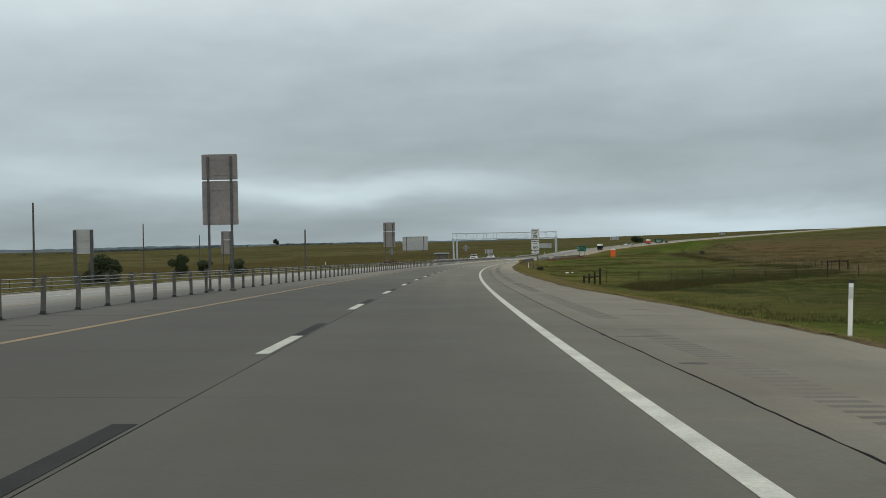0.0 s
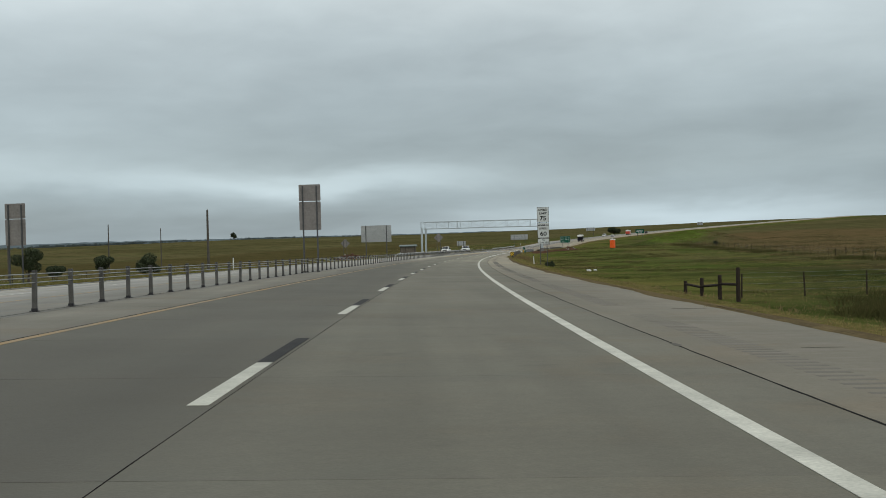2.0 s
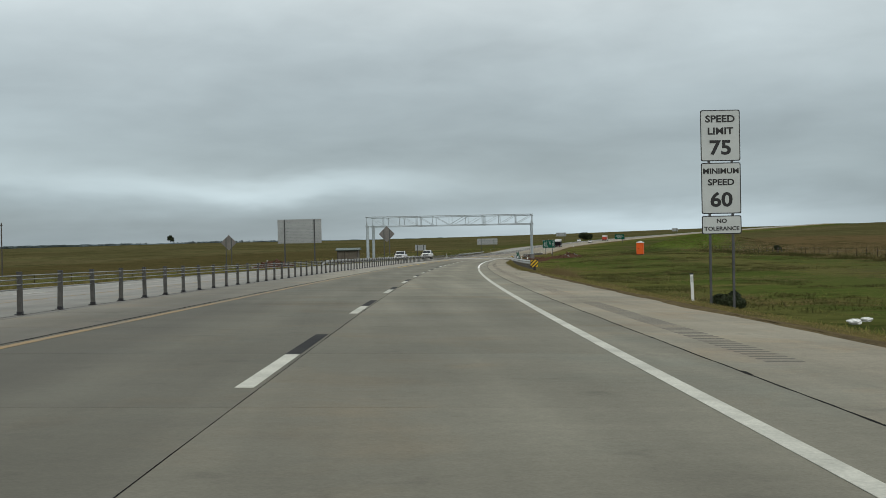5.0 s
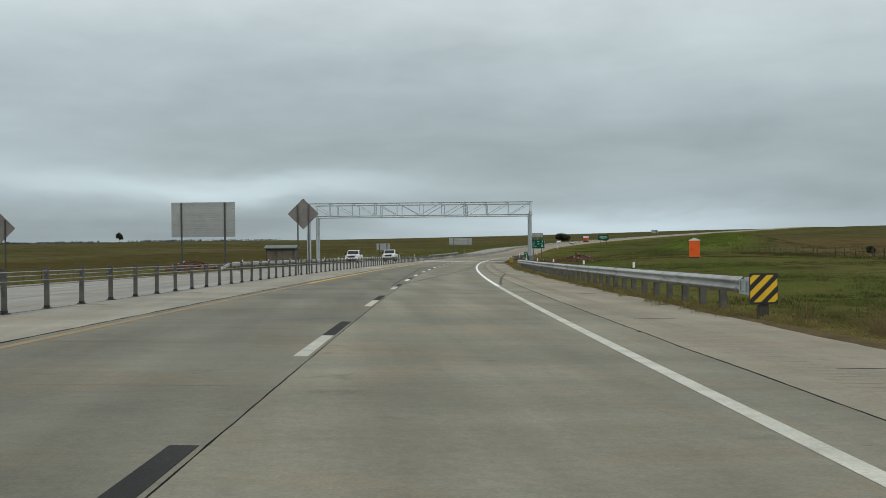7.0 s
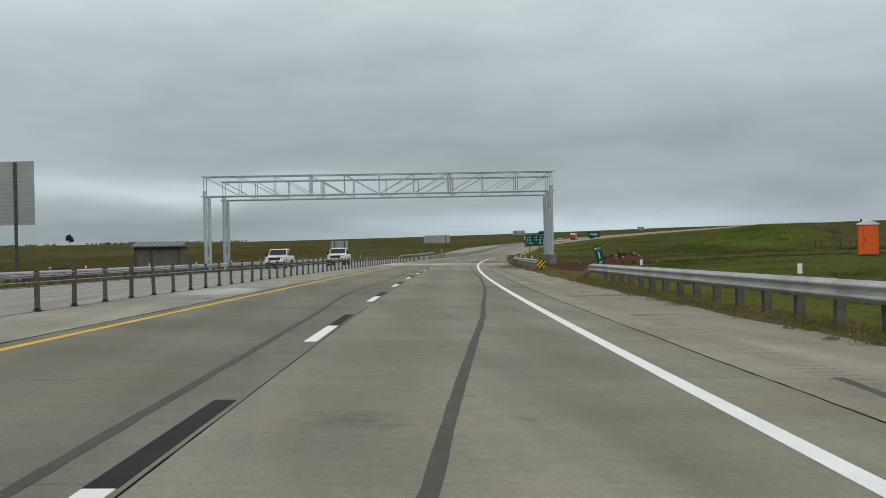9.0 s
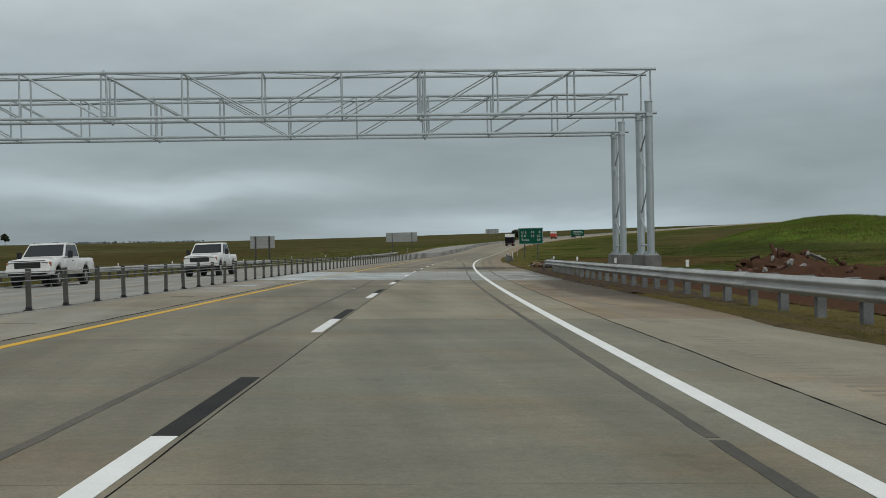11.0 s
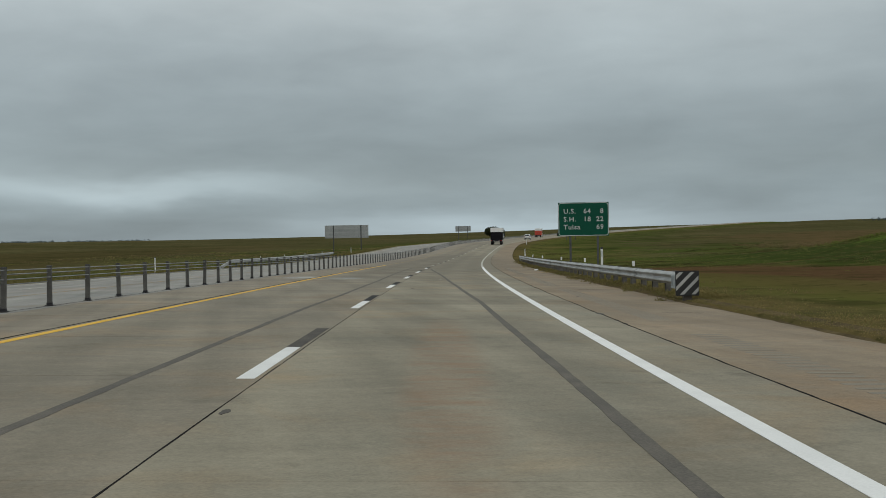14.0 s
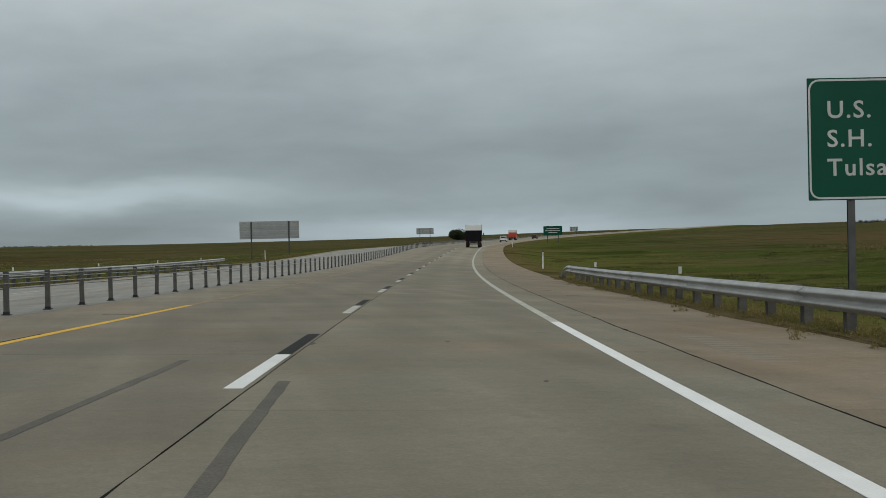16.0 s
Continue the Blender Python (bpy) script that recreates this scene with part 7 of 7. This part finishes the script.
def sward(name, label, spots, leaves, h0, h1, width, spread, mat, seed):
    """A stand of wild grass: clumps of leaning blades at spots (s, d, size factor)."""
    rng = np.random.default_rng(seed)
    base = np.array([(*on_land(s, d), k) for s, d, k in spots])
    n = len(base) * leaves
    c = np.repeat(base, leaves, axis=0)
    a, b = rng.uniform(0, 6.283, n), rng.uniform(0, 6.283, n)
    r = spread * np.sqrt(rng.random(n)) * c[:, 3]
    h = rng.uniform(h0, h1, n) * c[:, 3] * (1 - 0.5 * (r / (spread * c[:, 3] + 1e-6)) ** 2)
    w = width * rng.uniform(0.6, 1.4, n)
    lean = rng.normal(0, 0.9, n) * h
    x, y, z = c[:, 0] + r * np.cos(a), c[:, 1] + r * np.sin(a), c[:, 2] - 0.03
    co = np.empty((n, 3, 3))
    co[:, 0] = np.stack((x - w * np.cos(b), y - w * np.sin(b), z), 1)
    co[:, 1] = np.stack((x + w * np.cos(b), y + w * np.sin(b), z), 1)
    co[:, 2] = np.stack((x + lean * np.cos(a), y + lean * np.sin(a), z + h), 1)
    me = bpy.data.meshes.new(name)
    me.vertices.add(3 * n)
    me.loops.add(3 * n)
    me.polygons.add(n)
    me.vertices.foreach_set("co", co.ravel())
    me.loops.foreach_set("vertex_index", np.arange(3 * n, dtype=np.int32))
    me.polygons.foreach_set("loop_start", np.arange(0, 3 * n, 3, dtype=np.int32))
    me.update(calc_edges=True)
    me.materials.append(mat)
    return tagged(new(name, me), label, "grass", kind="stuff")


def scatter(n, seed, pick, keep=lambda s, d: True):
    rng = random.Random(seed)
    out = []
    while len(out) < n:
        s, d, k = pick(rng)
        if keep(s, d):
            out.append((s, d, k * rng.uniform(0.6, 1.3)))
    return out


def patchy(s, d, scale, shift):
    x, y = flat(s, d)
    return noise.noise((x * scale, y * scale, shift)) + 0.5 * noise.noise((x * scale * 2.7, y * scale * 2.7, shift + 3))


def undug(s, d):
    return not (398 < s < 478 and 10.5 < d < 25 and patchy(s, d, 0.12, 6.0) > -0.5) and not (310 < s < 394 and d < 17) and not (abs(s - 325.6) < 4 and abs(d - 27.3) < 3)


def field(rng):
    s = rng.uniform(4, 600)
    return s, 7.2 + 52 * rng.random() ** 1.25, (1.0 if s < 420 else 0.75)


def pasture(rng):
    return rng.uniform(60, 620), rng.uniform(46, 125), 1.1


def left_field(rng):
    return rng.uniform(40, 720), -22.5 - 75 * rng.random() ** 1.5, 1.0


def ditch(rng):
    d = 14 + 30 * rng.random() ** 1.3
    return rng.gauss(84 + 1.7 * (d - 14), 3.5), d, rng.uniform(0.8, 1.5)


M_SW_GREEN = material("wild_green_grass", (0.178, 0.185, 0.05), 0.95, spec=0.0, vary=0.3, scale=0.1, fine=1.0, tint=(0.205, 0.18, 0.07), bumpy=0, islands=True)
M_SW_DARK = material("rank_dark_weeds", (0.062, 0.07, 0.024), 0.95, spec=0.0, vary=0.35, scale=0.2, fine=2.0, tint=(0.09, 0.074, 0.032), bumpy=0, islands=True)
M_SW_STRAW = material("cured_brown_grass", (0.235, 0.18, 0.088), 0.95, spec=0.0, vary=0.3, scale=0.15, fine=2.0, tint=(0.175, 0.13, 0.066), bumpy=0, islands=True)
for leaf in (M_SW_GREEN, M_SW_STRAW, M_SW_DARK):
    let_light_through(leaf, 0.5)
sward("meadow_grass", "patchy wild green grass on the roadside bank", scatter(16000, 61, field, lambda s, d: undug(s, d) and patchy(s, d, 0.05, 1.0) > -0.12), 26, 0.03, 0.13, 0.022, 0.6, M_SW_GREEN, 71)
sward("meadow_weeds", "darker rank weeds between the grass", scatter(5200, 62, field, lambda s, d: undug(s, d) and d > 10 and patchy(s, d, 0.06, 5.0) > 0.2), 30, 0.06, 0.26, 0.022, 0.7, M_SW_DARK, 72)
sward("meadow_straw", "cured straw-coloured grass patches", scatter(9000, 63, field, lambda s, d: undug(s, d) and patchy(s, d, 0.045, 9.0) > 0.10), 22, 0.04, 0.17, 0.016, 0.6, M_SW_STRAW, 73)
sward("pasture_grass", "tall cured brown pasture grass", scatter(9000, 64, pasture), 18, 0.12, 0.4, 0.05, 1.0, M_SW_STRAW, 74)
sward("pasture_weeds", "dark weeds in the brown pasture", scatter(1600, 65, pasture, lambda s, d: patchy(s, d, 0.03, 2.0) > 0.15), 22, 0.15, 0.5, 0.05, 0.9, M_SW_DARK, 75)
sward("prairie_grass", "olive prairie grass beyond the oncoming carriageway", scatter(7000, 66, left_field, lambda s, d: patchy(s, d, 0.03, 7.0) > -0.1), 18, 0.08, 0.3, 0.04, 0.9, M_SW_GREEN, 76)
sward("prairie_straw", "brown prairie grass beyond the oncoming carriageway", scatter(6500, 67, left_field, lambda s, d: patchy(s, d, 0.03, 4.0) > -0.05), 18, 0.08, 0.32, 0.04, 0.9, M_SW_STRAW, 77)
sward("ditch_weeds", "dark weeds along the shallow green ditch", scatter(800, 68, ditch), 60, 0.15, 0.55, 0.02, 0.7, M_SW_DARK, 78)
sward("fence_weeds", "dark growth at the foot of the pasture fence", scatter(700, 69, lambda rng: (rng.uniform(160, 420), rng.gauss(48.5, 1.3), 1.0), lambda s, d: patchy(s, d, 0.08, 3.0) > 0), 40, 0.15, 0.6, 0.03, 0.9, M_SW_DARK, 79)
sward("tall_straw_grass", "tall straw grass beside the guardrail end", scatter(50, 70, lambda rng: (rng.gauss(209.5, 2.2), rng.gauss(7.5, 0.45), 1.0)), 70, 0.3, 0.8, 0.007, 0.3, M_SW_STRAW, 80)


# ---- far tree belts and litter ----
def tree_belt(s0, d0, s1, d1, n, h, seed):
    rng = random.Random(seed)
    bm = bmesh.new()
    for _ in range(n):
        u = rng.random()
        s, d = s0 + (s1 - s0) * u + rng.gauss(0, 6), d0 + (d1 - d0) * u + rng.gauss(0, 6)
        k = h * rng.uniform(0.45, 1.1)
        leaf_cloud(bm, on_land(s, d, k * 0.5), k * 0.62, 26, k * 0.2, rng, 0.85)
    ob = finish("tree_belt", bm, M_HAZED_LEAF)
    tagged(ob, "dark belt of far trees on the prairie horizon", "trees", kind="stuff")


# leaf green paled and blued, so distance haze sits in the colour
M_HAZED_LEAF = material("far_tree_leaf", (0.085, 0.105, 0.10), 0.95, vary=0.3, scale=0.05, spec=0.0, islands=True)
tree_belt(900, -560, 1120, -660, 260, 2.8, 41)
tree_belt(1080, -900, 1300, -780, 260, 3.2, 42)
tree_belt(1380, -820, 1500, -700, 160, 3.0, 44)
tree_belt(1500, 140, 1650, 170, 40, 2.5, 45)
tree_belt(1100, 420, 1140, 440, 12, 2.5, 46)


def litter():
    for s, d, size, label in ((469.1, 5.06, 0.1, "crumpled white plastic bag on the shoulder"), (172.3, 13.7, 0.2, "crumpled white litter in the grass"), (173.4, 14.5, 0.16, "crumpled white litter in the grass")):
        z = max(land(s, d), prof(s) + cross(d) if d < 5.45 else -99)
        bm = bmesh.new()
        vs = bmesh.ops.create_icosphere(bm, subdivisions=3, radius=size, matrix=Matrix.Diagonal((1.2, 0.9, 0.55, 1)))["verts"]
        for v in vs:
            v.co *= 1 + 0.5 * noise.noise(v.co * (2.2 / size) + Vector((s, 0, 0)))
            v.co.z += size * 0.4
        ob = finish("litter", bm, M_WHITE_PLASTIC)
        ob.matrix_world = Matrix.Translation((*flat(s, d), z - 0.005))
        tagged(ob, label, "litter", "roadside litter")


litter()


# ---- far hills ----
def far_ridge():
    # aerial haze is mixed into the ridge's base colour
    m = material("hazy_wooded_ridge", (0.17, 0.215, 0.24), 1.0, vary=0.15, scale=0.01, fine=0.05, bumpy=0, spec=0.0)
    bm = bmesh.new()
    prev = None
    for i in range(420):
        a = radians(-62 + i * 0.27)
        r = 4200 + 200 * noise.noise((i * 0.05, 0, 0))
        x, y = r * math.sin(a), r * math.cos(a)
        h = 9 + 6 * noise.noise((i * 0.035, 3, 0)) + 4 * abs(noise.noise((i * 0.4, 9, 0))) + 3 * abs(noise.noise((i * 1.7, 9, 4)))
        row = [bm.verts.new((x, y, -40)), bm.verts.new((x, y, h)), bm.verts.new((x * 1.03, y * 1.03, h * 0.9)), bm.verts.new((x * 1.03, y * 1.03, -40))]
        if prev:
            for j in range(3):
                bm.faces.new((prev[j], prev[j + 1], row[j + 1], row[j]))
        prev = row
    tagged(finish("backdrop", bm, m), "wooded ridge on the horizon, tinted the blue of haze", "hills", kind="structure")


far_ridge()
